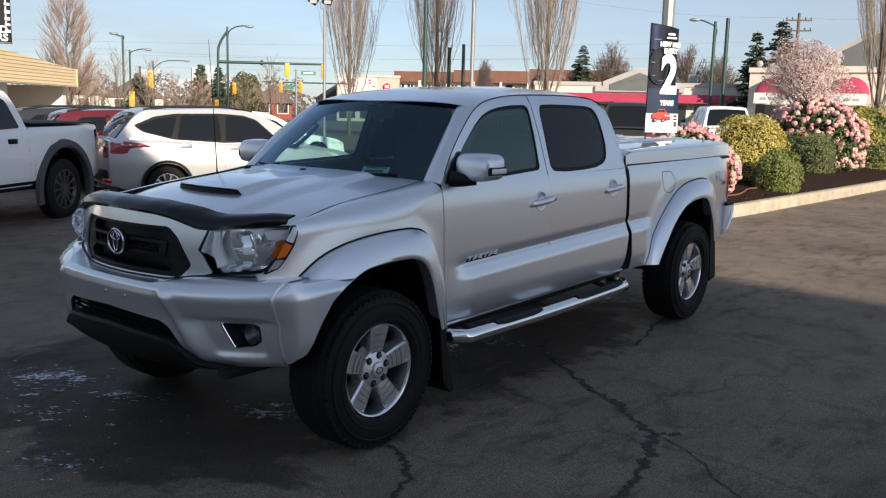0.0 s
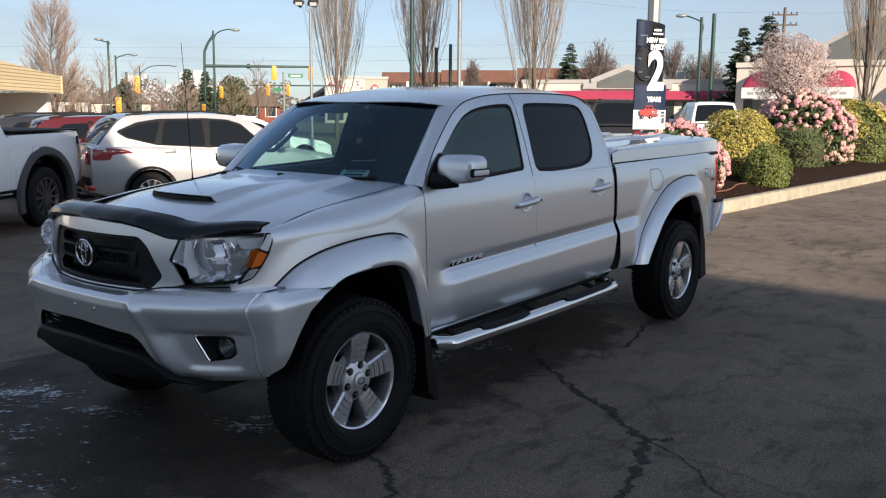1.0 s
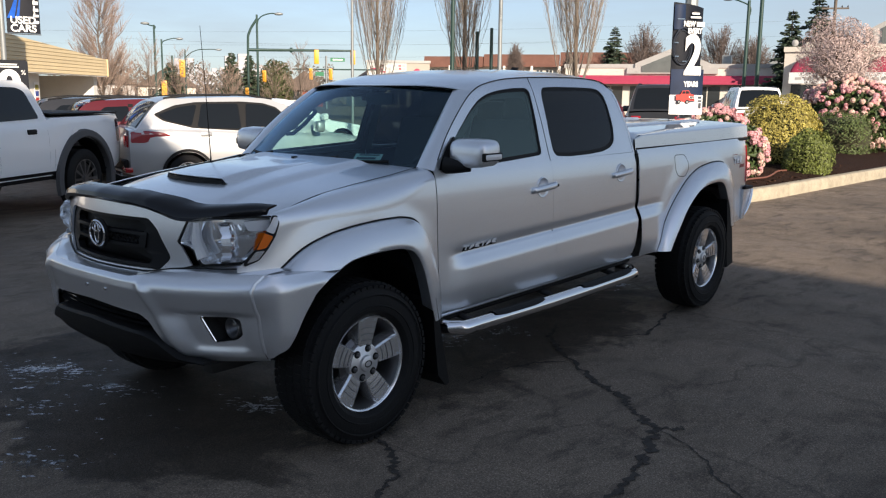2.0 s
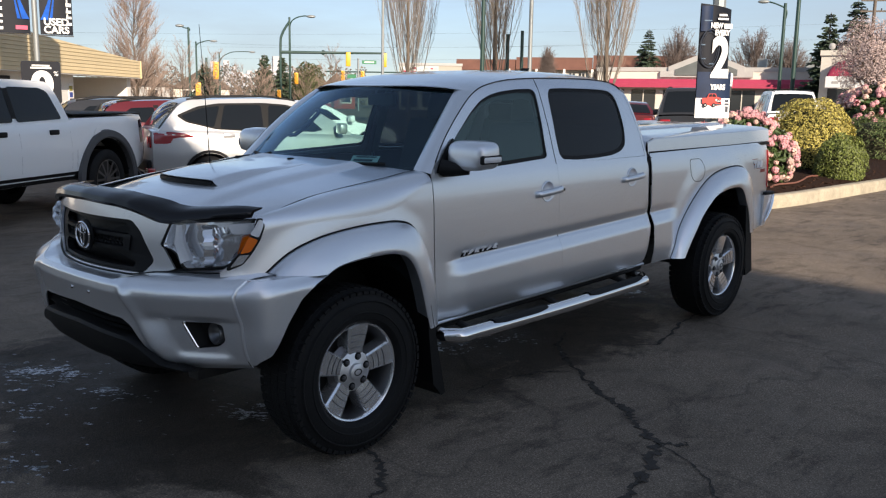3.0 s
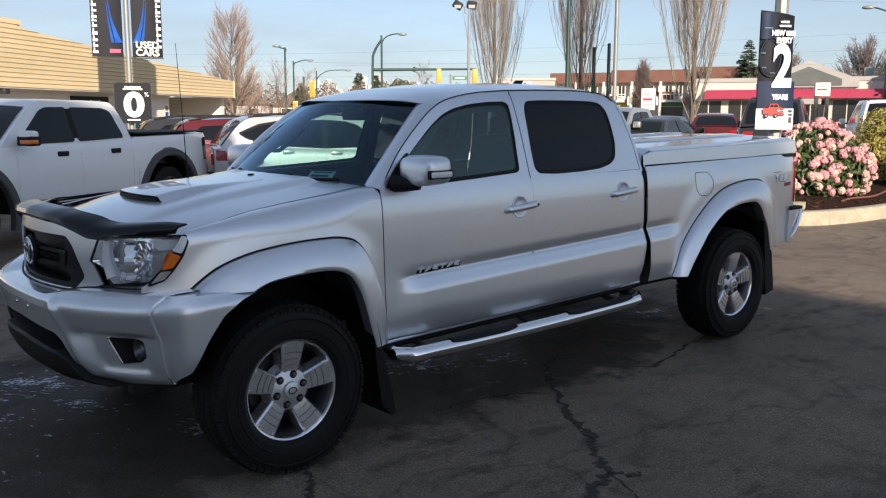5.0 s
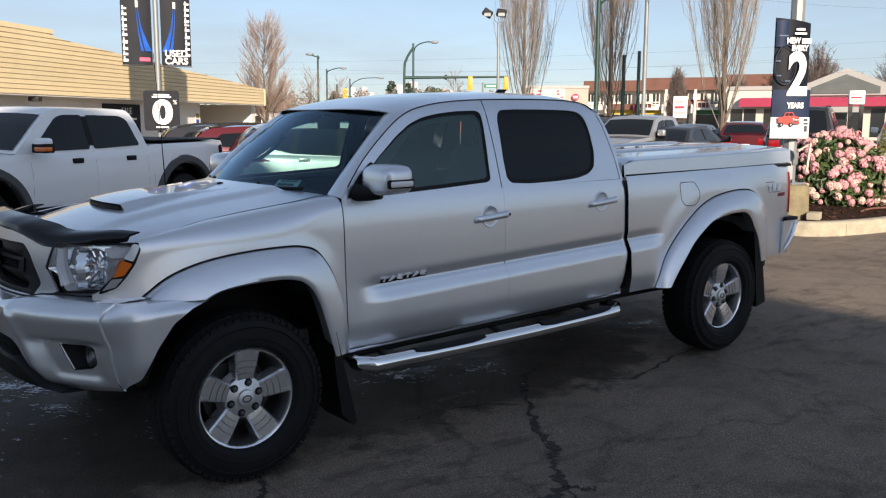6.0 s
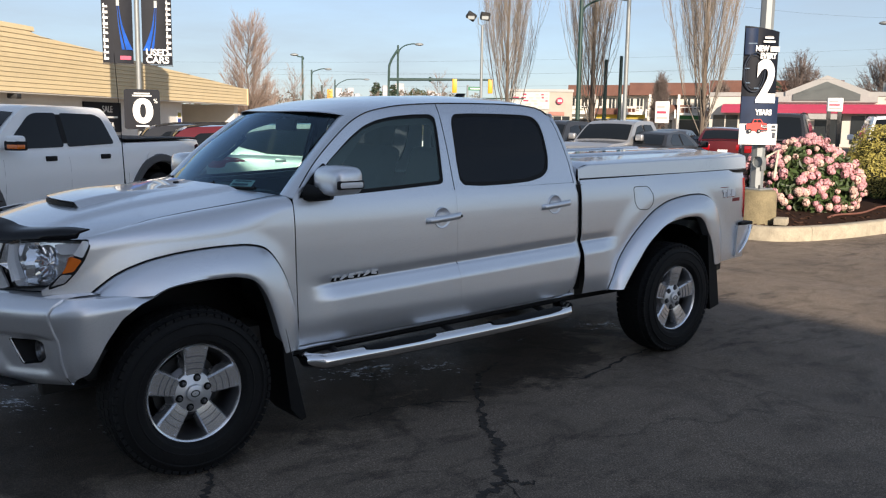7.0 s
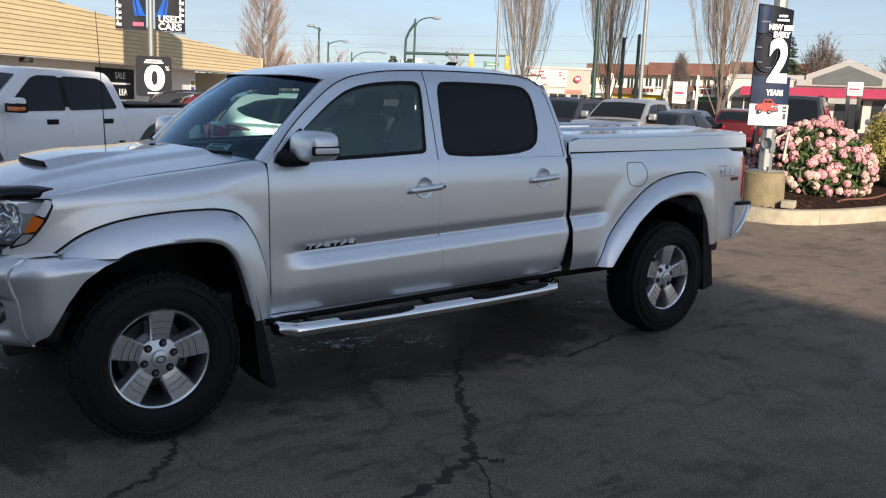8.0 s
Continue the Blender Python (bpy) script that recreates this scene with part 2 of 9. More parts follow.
def words(text, size, m, material, parent, name="lettering", label="", depth=0.004, align="CENTER", squeeze=1.0, bold=0.0):
    cu = bpy.data.curves.new(name, "FONT")
    cu.body, cu.size, cu.extrude, cu.align_x, cu.align_y = text, size, depth, align, "CENTER"
    cu.offset = bold
    tmp = new("tmp", cu)
    bpy.context.view_layer.update()
    me = bpy.data.meshes.new_from_object(tmp.evaluated_get(bpy.context.evaluated_depsgraph_get()))
    bpy.data.objects.remove(tmp)
    me.transform(m @ Matrix.Diagonal((squeeze, 1, 1, 1)))
    me.materials.clear()
    me.materials.append(material)
    ob = new(name, me)
    ob.parent = parent
    if label:
        ob["label"] = label
    return ob


# ---------------------------------------------------------------- the silver pickup truck
truck = thing("pickup_truck", "silver double-cab pickup truck with bed cover, parked on asphalt", "pickup truck")


WAIST_Z = np.linspace(0.36, 1.76, 281)
_w = np.interp(WAIST_Z, [0.40, 0.50, 0.60, 0.80, 1.00, 1.12, 1.19, 1.22, 1.26, 1.32, 1.45, 1.58, 1.66, 1.70, 1.72], [0.80, 0.838, 0.846, 0.836, 0.833, 0.829, 0.819, 0.811, 0.797, 0.778, 0.738, 0.690, 0.658, 0.632, 0.612])
_k = np.exp(-0.5 * (np.arange(-18, 19) * 0.005 / 0.022) ** 2)
WAIST_Y = np.convolve(np.pad(_w, 18, mode="reflect", reflect_type="odd"), _k / _k.sum(), mode="valid")


def crease_z(x):
    return 0.788 + 0.031 * (x - 0.68)


def half_width(x, z):
    """Half the truck's width at a height, along its flank below the windows."""
    y = float(np.interp(z, WAIST_Z, WAIST_Y))
    amp = smooth01(0.64, 0.80, x) * (1 - smooth01(2.85, 3.02, x))
    d = z - crease_z(x)
    y -= amp * 0.009 * smooth01(0.060, 0.0, d) * smooth01(-0.016, 0.0, d)
    y += amp * 0.027 * smooth01(0.004, -0.085, d) * (1 - 0.5 * smooth01(0.64, 0.48, z))
    y += 0.012 * smooth01(0.75, 0.61, math.hypot(x - 0.06, z - 0.42)) * (1 - smooth01(0.46, 0.60, x))
    y += 0.010 * smooth01(0.80, 0.66, math.hypot(x - 3.60, z - 0.45))
    if x < 0.1:
        y -= 0.062 * ((0.1 - x) / 0.6) ** 2
    if x > 4.1:
        y -= 0.05 * ((x - 4.1) / 0.5) ** 2
    return y


def crease_rows(lo, hi, x):
    """Heights up a panel, closer together about the crease."""
    a = min(max(crease_z(x) - 0.100, lo + 0.02), hi - 0.2)
    b = min(max(crease_z(x) + 0.055, a + 0.03), hi - 0.1)
    return lin(lo, a, 12)[:-1] + lin(a, b, 22)[:-1] + lin(b, hi, 20)


def flank(x, z):
    return Vector((x, -half_width(x, z), z))


def seam_z(x):
    return ip(x, [-0.62, -0.42, -0.3, -0.1, 0.1, 0.35, 0.5, 0.62], [1.095, 1.115, 1.135, 1.17, 1.195, 1.222, 1.243, 1.25])


def fender_pt(x, t, zlo, zhi):
    """Up the flank and over the shoulder to the bonnet's edge."""
    if x < -0.425:
        z = zlo + (zhi - zlo) * t
        return Vector((x, -half_width(x, z), z))
    h = 0.125 - 0.055 * smooth01(0.25, 0.56, x) - 0.06 * smooth01(0.25, -0.425, x)
    zk = zhi - h
    if t < 0.6:
        z = zlo + (zk - zlo) * t / 0.6
        return Vector((x, -half_width(x, z), z))
    a = (t - 0.6) / 0.4 * math.pi / 2
    ys = half_width(x, zk)
    yt = 0.713 + 0.045 * smooth01(0.05, -0.425, x)
    return Vector((x, -(yt + (ys - yt) * math.cos(a) ** 0.8), zk + h * math.sin(a) ** 0.9))


ARCH_F_IN = [(-0.17, 0.862), (-0.10, 0.888), (0.03, 0.902), (0.14, 0.905), (0.22, 0.90), (0.29, 0.878), (0.335, 0.835), (0.37, 0.77), (0.40, 0.68), (0.425, 0.59), (0.45, 0.50)]
ARCH_F_OUT = [(-0.424, 0.868), (-0.308, 0.951), (-0.183, 0.998), (-0.053, 1.022), (0.09, 1.034), (0.22, 1.036), (0.32, 1.03), (0.408, 1.0), (0.475, 0.91), (0.522, 0.80), (0.556, 0.658), (0.566, 0.50)]
ARCH_R_IN = [(2.985, 0.515), (3.06, 0.61), (3.14, 0.70), (3.21, 0.78), (3.31, 0.855), (3.42, 0.915), (3.56, 0.945), (3.70, 0.955), (3.80, 0.945), (3.865, 0.90), (3.91, 0.83), (3.965, 0.74), (4.01, 0.58)]
ARCH_R_OUT = [(2.90, 0.515), (2.945, 0.61), (3.03, 0.73), (3.14, 0.84), (3.26, 0.935), (3.38, 1.01), (3.53, 1.065), (3.71, 1.092), (3.86, 1.098), (3.98, 1.085), (4.07, 1.04), (4.125, 0.96), (4.16, 0.80), (4.165, 0.58)]


def resample(pts, n):
    d = [0]
    for a, b in zip(pts, pts[1:]):
        d.append(d[-1] + math.dist(a, b))
    ts = lin(0, d[-1], n)
    return [tuple(float(np.interp(t, d, [p[k] for p in pts])) for k in range(len(pts[0]))) for t in ts]


def curve3(pts, n):
    """A smooth curve through a few points."""
    pts = [Vector(p) for p in pts]
    out = []
    m = len(pts)
    for i in range(m - 1):
        p0, p1, p2, p3 = pts[max(i - 1, 0)], pts[i], pts[i + 1], pts[min(i + 2, m - 1)]
        for k in range(n):
            t = k / n
            out.append(0.5 * (2 * p1 + (p2 - p0) * t + (2 * p0 - 5 * p1 + 4 * p2 - p3) * t * t + (3 * p1 - p0 - 3 * p2 + p3) * t ** 3))
    out.append(pts[-1])
    return out


def flare(inner, outer, s, name_label):
    ci, co = resample([tuple(v[:2]) for v in curve3([(*p, 0) for p in inner], 6)], 48), resample([tuple(v[:2]) for v in curve3([(*p, 0) for p in outer], 6)], 48)
    rows = []
    prof = [(0.0, 0.0), (0.012, 0.16), (0.04, 0.32), (0.10, 0.46), (0.22, 0.60), (0.40, 0.76), (0.60, 0.89), (0.80, 0.97), (0.93, 1.0), (1.0, 0.95)]
    for (xi, zi), (xo, zo) in zip(ci, co):
        yo = half_width(xo, zo) - 0.004
        row = []
        for t, b in prof:
            x, z = xo + (xi - xo) * t, zo + (zi - zo) * t
            row.append(Vector((x, s * (yo + (0.934 - yo) * b), z)))
        row.append(Vector((xi, s * 0.86, zi + 0.012)))
        rows.append(row)
    return part("wheel_flare", rows_mesh(rows), M_SILVER, truck, name_label, flip=s > 0)


def liner(cx, s):
    pts = [(0.50 * math.cos(a), 0.50 * math.sin(a) + 0.40) for a in lin(math.radians(-25), math.radians(205), 22)]
    rows = [[Vector((cx + px, s * y, max(pz, 0.50))) for px, pz in pts] for y in (0.865, 0.52, 0.50)]
    bm = rows_mesh(rows)
    bm.faces.new([v for v in list(bm.verts)[-22:]])
    part("wheel_arch_liner", bm, M_BLACK, truck, "black wheel arch liner")


def top_arch(x, pts):
    return ip(x, [p[0] for p in pts], [p[1] for p in pts])


GLASS_F = [(0.675, 1.275), (0.74, 1.345), (0.83, 1.425), (0.97, 1.53), (1.07, 1.59), (1.16, 1.622), (1.27, 1.642), (1.42, 1.655), (1.545, 1.657), (1.575, 1.64), (1.575, 1.58), (1.555, 1.40), (1.545, 1.282), (1.52, 1.268), (1.2, 1.252), (0.90, 1.24), (0.70, 1.232)]
GLASS_R = [(1.70, 1.64), (1.685, 1.60), (1.665, 1.40), (1.665, 1.285), (1.69, 1.255), (1.83, 1.245), (2.05, 1.247), (2.22, 1.256), (2.33, 1.278), (2.39, 1.315), (2.415, 1.40), (2.415, 1.54), (2.40, 1.605), (2.36, 1.645), (2.28, 1.657), (2.10, 1.662), (1.85, 1.664), (1.73, 1.66)]
DRIP = [(0.575, 1.235), (0.62, 1.285), (0.71, 1.385), (0.81, 1.475), (0.95, 1.58), (1.04, 1.632), (1.14, 1.668), (1.32, 1.698), (1.52, 1.712), (1.74, 1.718), (1.98, 1.719), (2.18, 1.717), (2.34, 1.708), (2.44, 1.688), (2.50, 1.645), (2.535, 1.57), (2.565, 1.45), (2.585, 1.36), (2.595, 1.235)]


def house(x, z):
    """The cab's side above the waistline."""
    return Vector((x, -float(np.interp(z, WAIST_Z, WAIST_Y)), z))


def build_side(s):
    def part_s(name, bm, m, label="", parent=truck, thick=0.0, flip=False, **k):
        return part(name, bm, m, parent, label, thick, flip=(s > 0) != flip, **k)
    L = (lambda v: Vector((v[0], -s * v[1], v[2])))       # s = -1 is the driver's flank
    # front wing
    def zlo_f(x):
        return 0.885 if x < -0.42 else top_arch(x, ARCH_F_OUT) - 0.01 if x < 0.50 else ip(x, [0.50, 0.545, 0.566], [0.81, 0.66, 0.49])
    def zhi_f(x):
        return ip(x, [-0.60, -0.56, -0.50, -0.45, -0.425], [0.905, 0.93, 0.985, 1.06, 1.112]) if x < -0.425 else seam_z(x)
    xs = [-0.60, -0.57, -0.53, -0.50, -0.47, -0.445, -0.425] + lin(-0.40, 0.566, 44)
    rows = [[L(fender_pt(x, t, zlo_f(x), zhi_f(x))) for t in lin(0, 1, 30)] for x in xs]
    part_s("front_wing", rows_mesh(rows), M_SILVER, thick=0.004)
    # doors
    for x0, x1, nm in ((0.572, 1.6135, "front_door"), (1.6145, 2.60, "rear_door")):
        def zlo(x, x1=x1):
            base = 0.498 + 0.018 * (x - 0.6)
            return base + (0.25 * smooth01(2.47, 2.62, x) ** 2 if nm == "rear_door" else 0)
        rows = [[L(flank(x, z)) for z in crease_rows(zlo(x), 1.232, x)] for x in lin(x0, x1, 44)]
        door = part_s(nm, rows_mesh(rows), M_SILVER, thick=0.004)
        # window frame above the waistline
        gl = round_poly(GLASS_F if nm == "front_door" else GLASS_R, 0.03, 3)
        if nm == "front_door":
            outer = [p for p in DRIP if p[0] < 1.612] + [(1.6135, 1.714), (1.6135, 1.232), (0.575, 1.232)]
        else:
            outer = [(1.6145, 1.232), (1.6145, 1.714)] + [p for p in DRIP if p[0] > 1.62]
        rub = [(c[0] + (p[0] - c[0]) * k, c[1] + (p[1] - c[1]) * k2) for c in [(sum(q[0] for q in gl) / len(gl), sum(q[1] for q in gl) / len(gl))] for k, k2 in [(0.958, 0.90)] for p in gl]
        part_s("door_frame", ring_mesh(outer, gl, lambda a, b: L(house(a, b)), 3), M_SILVER, thick=0.004, parent=door)
        part_s("window_seal", ring_mesh(gl, rub, lambda a, b: L(house(a, b) + Vector((0, 0.006, 0))), 1), M_BLACK, "black rubber window seal", parent=door)
        part_s("window_pane", disc_mesh(rub, lambda a, b: L(house(a, b) + Vector((0, 0.008, 0)))), M_GLASSF if nm == "front_door" else M_TINT,
               "lightly tinted door glass" if nm == "front_door" else "dark privacy glass", parent=door)
        # handle in its dish
        hx, hz = (1.513, 1.081) if nm == "front_door" else (2.413, 1.105)
        yh = half_width(hx, hz)
        dish = [(-0.0015, 0.001), (-0.002, 0.02), (-0.0035, 0.04), (-0.007, 0.053), (-0.0085, 0.057), (-0.007, 0.060), (0.004, 0.062)]
        bm = rows_mesh([[L((hx - 0.01 + rr * math.cos(a), -yh + yy, hz + 0.002 + rr * math.sin(a))) for a in [2 * math.pi * k / 28 for k in range(28)]] for yy, rr in dish], True)
        part_s("handle_dish", bm, M_SILVER, "recessed handle dish", parent=door)
        pts = curve3([(hx - 0.125, -yh + 0.002, hz - 0.012), (hx - 0.10, -yh - 0.022, hz - 0.008), (hx, -yh - 0.032, hz), (hx + 0.10, -yh - 0.024, hz + 0.007), (hx + 0.125, -yh, hz + 0.01)], 6)
        bm = rows_mesh([[L(p + Vector((0, 0.011 * math.cos(a), 0.017 * math.sin(a)))) for a in [2 * math.pi * k / 10 for k in range(10)]] for p in pts], True, True)
        part_s("door_handle", bm, M_SILVER, "silver pull handle", parent=door, recalc=True)
        if nm == "front_door" and s < 0:
            bm = lathe([(0, 0.001), (0, 0.008), (0.004, 0.008)], 12, "Y", (hx + 0.108, -yh - 0.036, hz + 0.008))
            part_s("key_lock", bm, M_STEEL, parent=door)
    # rocker sill and bright lower trim
    rows = [[L((x, -y, z + 0.018 * (x - 0.6))) for y, z in ((0.828, 0.474), (0.844, 0.477), (0.848, 0.484), (0.842, 0.491), (0.82, 0.494))] for x in lin(0.55, 2.58, 14)]
    sill = part_s("sill", rows_mesh(rows), M_SILVER)
    rows = [[L((x, -y, z + 0.018 * (x - 0.6))) for y, z in ((0.76, 0.43), (0.806, 0.436), (0.826, 0.452), (0.828, 0.474))] for x in lin(0.55, 2.58, 14)]
    part_s("under_sill", rows_mesh(rows), M_BLACK, "dark lower sill", parent=sill)
    # shut lines round the doors
    for pts in ([flank(1.614, z) for z in lin(0.52, 1.232, 24)] + [house(1.614, z) for z in lin(1.24, 1.712, 12)],
                [flank(0.5695, z) for z in lin(0.50, 1.236, 24)],
                [flank(x, 0.499 + 0.018 * (x - 0.6)) for x in lin(0.575, 2.46, 30)]):
        part_s("shut_line", tube([L(p + Vector((0, 0.0012, 0))) for p in pts], 0.0034, 5), M_BLACK, "dark shut line")
    # bed flank
    def zlo_b(x):
        if x < 2.90:
            return 0.515
        return top_arch(x, ARCH_R_OUT) - 0.01 if x < 4.164 else 0.575
    xs = [2.656, 2.665] + lin(2.70, 2.89, 9) + lin(2.90, 4.160, 64) + lin(4.166, 4.56, 14)
    rows = [[L(flank(x, z)) for z in crease_rows(zlo_b(x), 1.245 + 0.012 * (x - 2.67) / 1.9, x)] for x in xs]
    bed = part_s("bed_side", rows_mesh(rows), M_SILVER, thick=0.004)
    # rear return of the bed side
    rows = [[L((4.56 + 0.03 * t, -half_width(4.56, z) + 0.05 * t * t, z)) for z in lin(0.60, 1.257, 12)] for t in lin(0, 1, 5)]
    part_s("bed_corner", rows_mesh(rows), M_SILVER)
    # fuel flap
    fl = round_poly([(3.175, 1.18), (3.33, 1.178), (3.375, 1.11), (3.36, 1.055), (3.31, 1.022), (3.215, 1.03), (3.185, 1.07)], 0.03, 4)
    fl2 = [(3.275 + (a - 3.275) * 1.06, 1.105 + (b - 1.105) * 1.06) for a, b in fl]
    if s < 0:
        part_s("fuel_flap", disc_mesh(fl, lambda a, b: L(flank(a, b) + Vector((0, -0.004, 0))), 4), M_SILVER, "round-cornered fuel flap", parent=bed, recalc=True)
        part_s("flap_gap", ring_mesh(fl2, fl, lambda a, b: L(flank(a, b) + Vector((0, -0.0045, 0))), 1), M_BLACK, parent=bed, recalc=True)
    flare(ARCH_F_IN, ARCH_F_OUT, s, "silver front wheel flare")
    flare(ARCH_R_IN, ARCH_R_OUT, s, "silver rear wheel flare")
    # dark line along the top of each flare
    for arch, nm in ((ARCH_F_OUT, "f"), (ARCH_R_OUT, "r")):
        cu = curve3([(*p, 0) for p in arch], 6)
        part_s("flare_gasket", tube([L((p[0], -half_width(p[0], p[1]) - 0.0005, p[1] + 0.002)) for p in cu], 0.0062, 6), M_BLACK, "thin black flare gasket")
    liner(0.0, s), liner(3.578, s)
    # waist-to-roof strip: pillar between windscreen and door frame
    def pillar(t, k):
        a = Vector((*[ip(t, [0, 1], [p, q]) for p, q in ((0.56, 1.0), (-0.70, -0.57), (1.247, 1.642))],))
        a.z += 0.012 * math.sin(math.pi * t)
        px = ip(t, [0, 0.18, 0.40, 0.62, 0.85, 1.0], [0.575, 0.635, 0.735, 0.845, 0.965, 1.045])
        pz = ip(px, [p[0] for p in DRIP[:9]], [p[1] for p in DRIP[:9]])
        b = house(px, pz)
        m = (a + b) / 2 + Vector((-0.016, -0.016, 0.010))
        q = a * (1 - k) ** 2 + m * 2 * k * (1 - k) + b * k * k
        return L(q)
    part_s("windscreen_pillar", sheet(pillar, lin(0, 1, 24), lin(0, 1, 8)), M_SILVER, thick=0.004, flip=True)
    # inner cover of the pillar and the door's window frame
    cover_in = round_poly([(0.735, 1.225), (0.83, 1.335), (0.95, 1.412), (1.095, 1.548), (1.24, 1.590), (1.50, 1.600), (1.565, 1.585), (1.545, 1.225)], 0.03, 3)
    cover_out = [(p[0] + 0.01, p[1] - 0.012) for p in DRIP if p[0] < 1.6] + [(1.60, 1.69), (1.60, 1.19), (0.60, 1.19)]
    trim_o = part_s("pillar_cover", ring_mesh(cover_out, cover_in, lambda a, b: L(house(a, b) + Vector((0, 0.045, 0))), 2), M_TRIM, "dark inner pillar cover", recalc=True)
    part_s("pillar_grip", tube([L(house(a, b) + Vector((0, y, 0))) for a, b, y in ((0.86, 1.36, 0.05), (0.885, 1.362, 0.085), (0.96, 1.42, 0.09), (1.04, 1.50, 0.085), (1.045, 1.51, 0.05))], 0.013, 6), M_TRIM, parent=trim_o)
    # black drip seam over the doors
    part_s("drip_seam", tube([L(house(a, b) + Vector((0, -0.001, 0.003))) for a, b in [tuple(v[:2]) for v in curve3([(*p, 0) for p in DRIP], 4)][4:56]], 0.0032, 6), M_BLACK, "black seam over the doors")
    # cab corner behind the rear door
    rows = []
    for z in lin(0.55, 1.66, 26):
        x0 = ip(z, [0.5, 0.56, 0.75, 1.235, 1.36, 1.45, 1.57, 1.645, 1.688], [2.50, 2.54, 2.60, 2.604, 2.592, 2.572, 2.542, 2.508, 2.45])
        y0 = half_width(2.6, z) if z < 1.24 else -house(0, z)[1]
        rows.append([L((x0 + dx, -y0 + dy, z)) for dx, dy in ((0.003, 0.004), (0.020, 0.005), (0.035, 0.009), (0.045, 0.022), (0.048, 0.12))])
    part_s("cab_corner", rows_mesh(rows), M_SILVER, flip=True)
    # mirror
    mirror = part_s("wing_mirror", mirror_shell(L), M_SILVER, "silver wing mirror with turn signal", recalc=True)
    arm = [L(p) for p in ((0.66, -0.80, 1.262), (0.69, -0.86, 1.258), (0.73, -0.92, 1.262))]
    part_s("mirror_arm", tube(arm, [0.045, 0.036, 0.03], 10), M_BLACK, "black mirror foot", parent=mirror)
    part_s("mirror_base", disc_mesh(round_poly([(0.605, 1.238), (0.64, 1.285), (0.70, 1.345), (0.775, 1.405), (0.79, 1.40), (0.745, 1.30), (0.74, 1.245)], 0.012, 3), lambda a, b: L(house(a, b) + Vector((0, -0.008, 0))), 2), M_BLACK, parent=mirror, recalc=True)
    part_s("signal_edge", box(0.698, 0.847, *(sorted((-s * -0.99, -s * -1.0375))), 1.288, 1.332, 0.008), M_BLACK, "black edge round the signal", parent=mirror)
    part_s("mirror_signal", box(0.705, 0.840, *(sorted((-s * -0.99, -s * -1.0405))), 1.294, 1.326, 0.009), M_WHITELENS, "clear turn signal lens", parent=mirror)
    # side step
    def step_pt(t):
        x = ip(t, [0, 0.04, 0.10, 0.90, 0.96, 1], [0.62, 0.60, 0.66, 2.42, 2.50, 2.50])
        y = ip(t, [0, 0.04, 0.10, 0.90, 0.96, 1], [-0.78, -0.88, -0.945, -0.945, -0.88, -0.78])
        return L((x, y, 0.428 + 0.018 * t - 0.014 * math.sin(math.pi * t)))
    step = part_s("side_step", tube([step_pt(t) for t in resample_t()], 0.038, 14), M_CHROME, "polished tubular side step with black pads")
    for xa, xb in ((0.90, 1.36), (1.78, 2.36)):
        bm = rows_mesh([[L((x, -0.945 + 0.0415 * math.sin(a), 0.4255 - 0.011 * math.sin(math.pi * (x - 0.62) / 1.9) + 0.0095 * (x - 0.6) + 0.0415 * math.cos(a))) for a in lin(-1.0 + 0.35 * k, 1.5, 11)] for x, k in [(xa, 1), (xa + 0.03, 0.5), (xa + 0.08, 0.1)] + [(x, 0) for x in lin(xa + 0.1, xb - 0.1, 6)] + [(xb - 0.08, 0.1), (xb - 0.03, 0.5), (xb, 1)]])
        pad = part_s("step_pad", bm, M_BLACK, "ribbed black step pad", parent=step, thick=0.003)
        for q in range(3):
            a = -0.35 + 0.35 * q
            part_s("pad_rib", tube([L((x, -0.945 + 0.0425 * math.sin(a), 0.4255 - 0.011 * math.sin(math.pi * (x - 0.62) / 1.9) + 0.0095 * (x - 0.6) + 0.0425 * math.cos(a))) for x in lin(xa + 0.05, xb - 0.05, 6)], 0.003, 5), M_BLACK, parent=pad)
    for xb in (0.78, 1.55, 2.32):
        part_s("step_bracket", tube([L((xb, -0.93, 0.425)), L((xb, -0.70, 0.47))], 0.018, 8), M_STEEL, parent=step)
    # mud flaps
    for pts, yy in (([(0.43, 0.60), (0.455, 0.62), (0.52, 0.33), (0.56, 0.15), (0.535, 0.14), (0.475, 0.21), (0.45, 0.40)], 0.93), ([(3.915, 0.80), (3.965, 0.79), (4.045, 0.55), (4.095, 0.27), (3.985, 0.245), (3.955, 0.50)], 0.925)):
        rows = [[L((a, -y, b)) for a, b in pts] for y in (yy, 0.66)]
        part_s("mud_flap", rows_mesh(rows, True, True), M_BLACK, "black mud flap", recalc=True, smooth=False)
    # tail lamp and rear bumper end
    rows = [[L((4.545 + 0.055 * t, -half_width(4.545, z) - 0.004 + 0.075 * t * t, z)) for z in lin(0.885, 1.19, 10)] for t in lin(0, 1, 6)]
    part_s("tail_lamp", rows_mesh(rows), M_REDLENS, "tall red tail lamp", thick=0.01)
    return None


def resample_t():
    return [0, 0.01, 0.02, 0.03, 0.04, 0.05, 0.065, 0.08, 0.10, 0.15, 0.25, 0.35, 0.45, 0.55, 0.65, 0.75, 0.85, 0.90, 0.92, 0.935, 0.95, 0.96, 0.975, 0.99, 1]


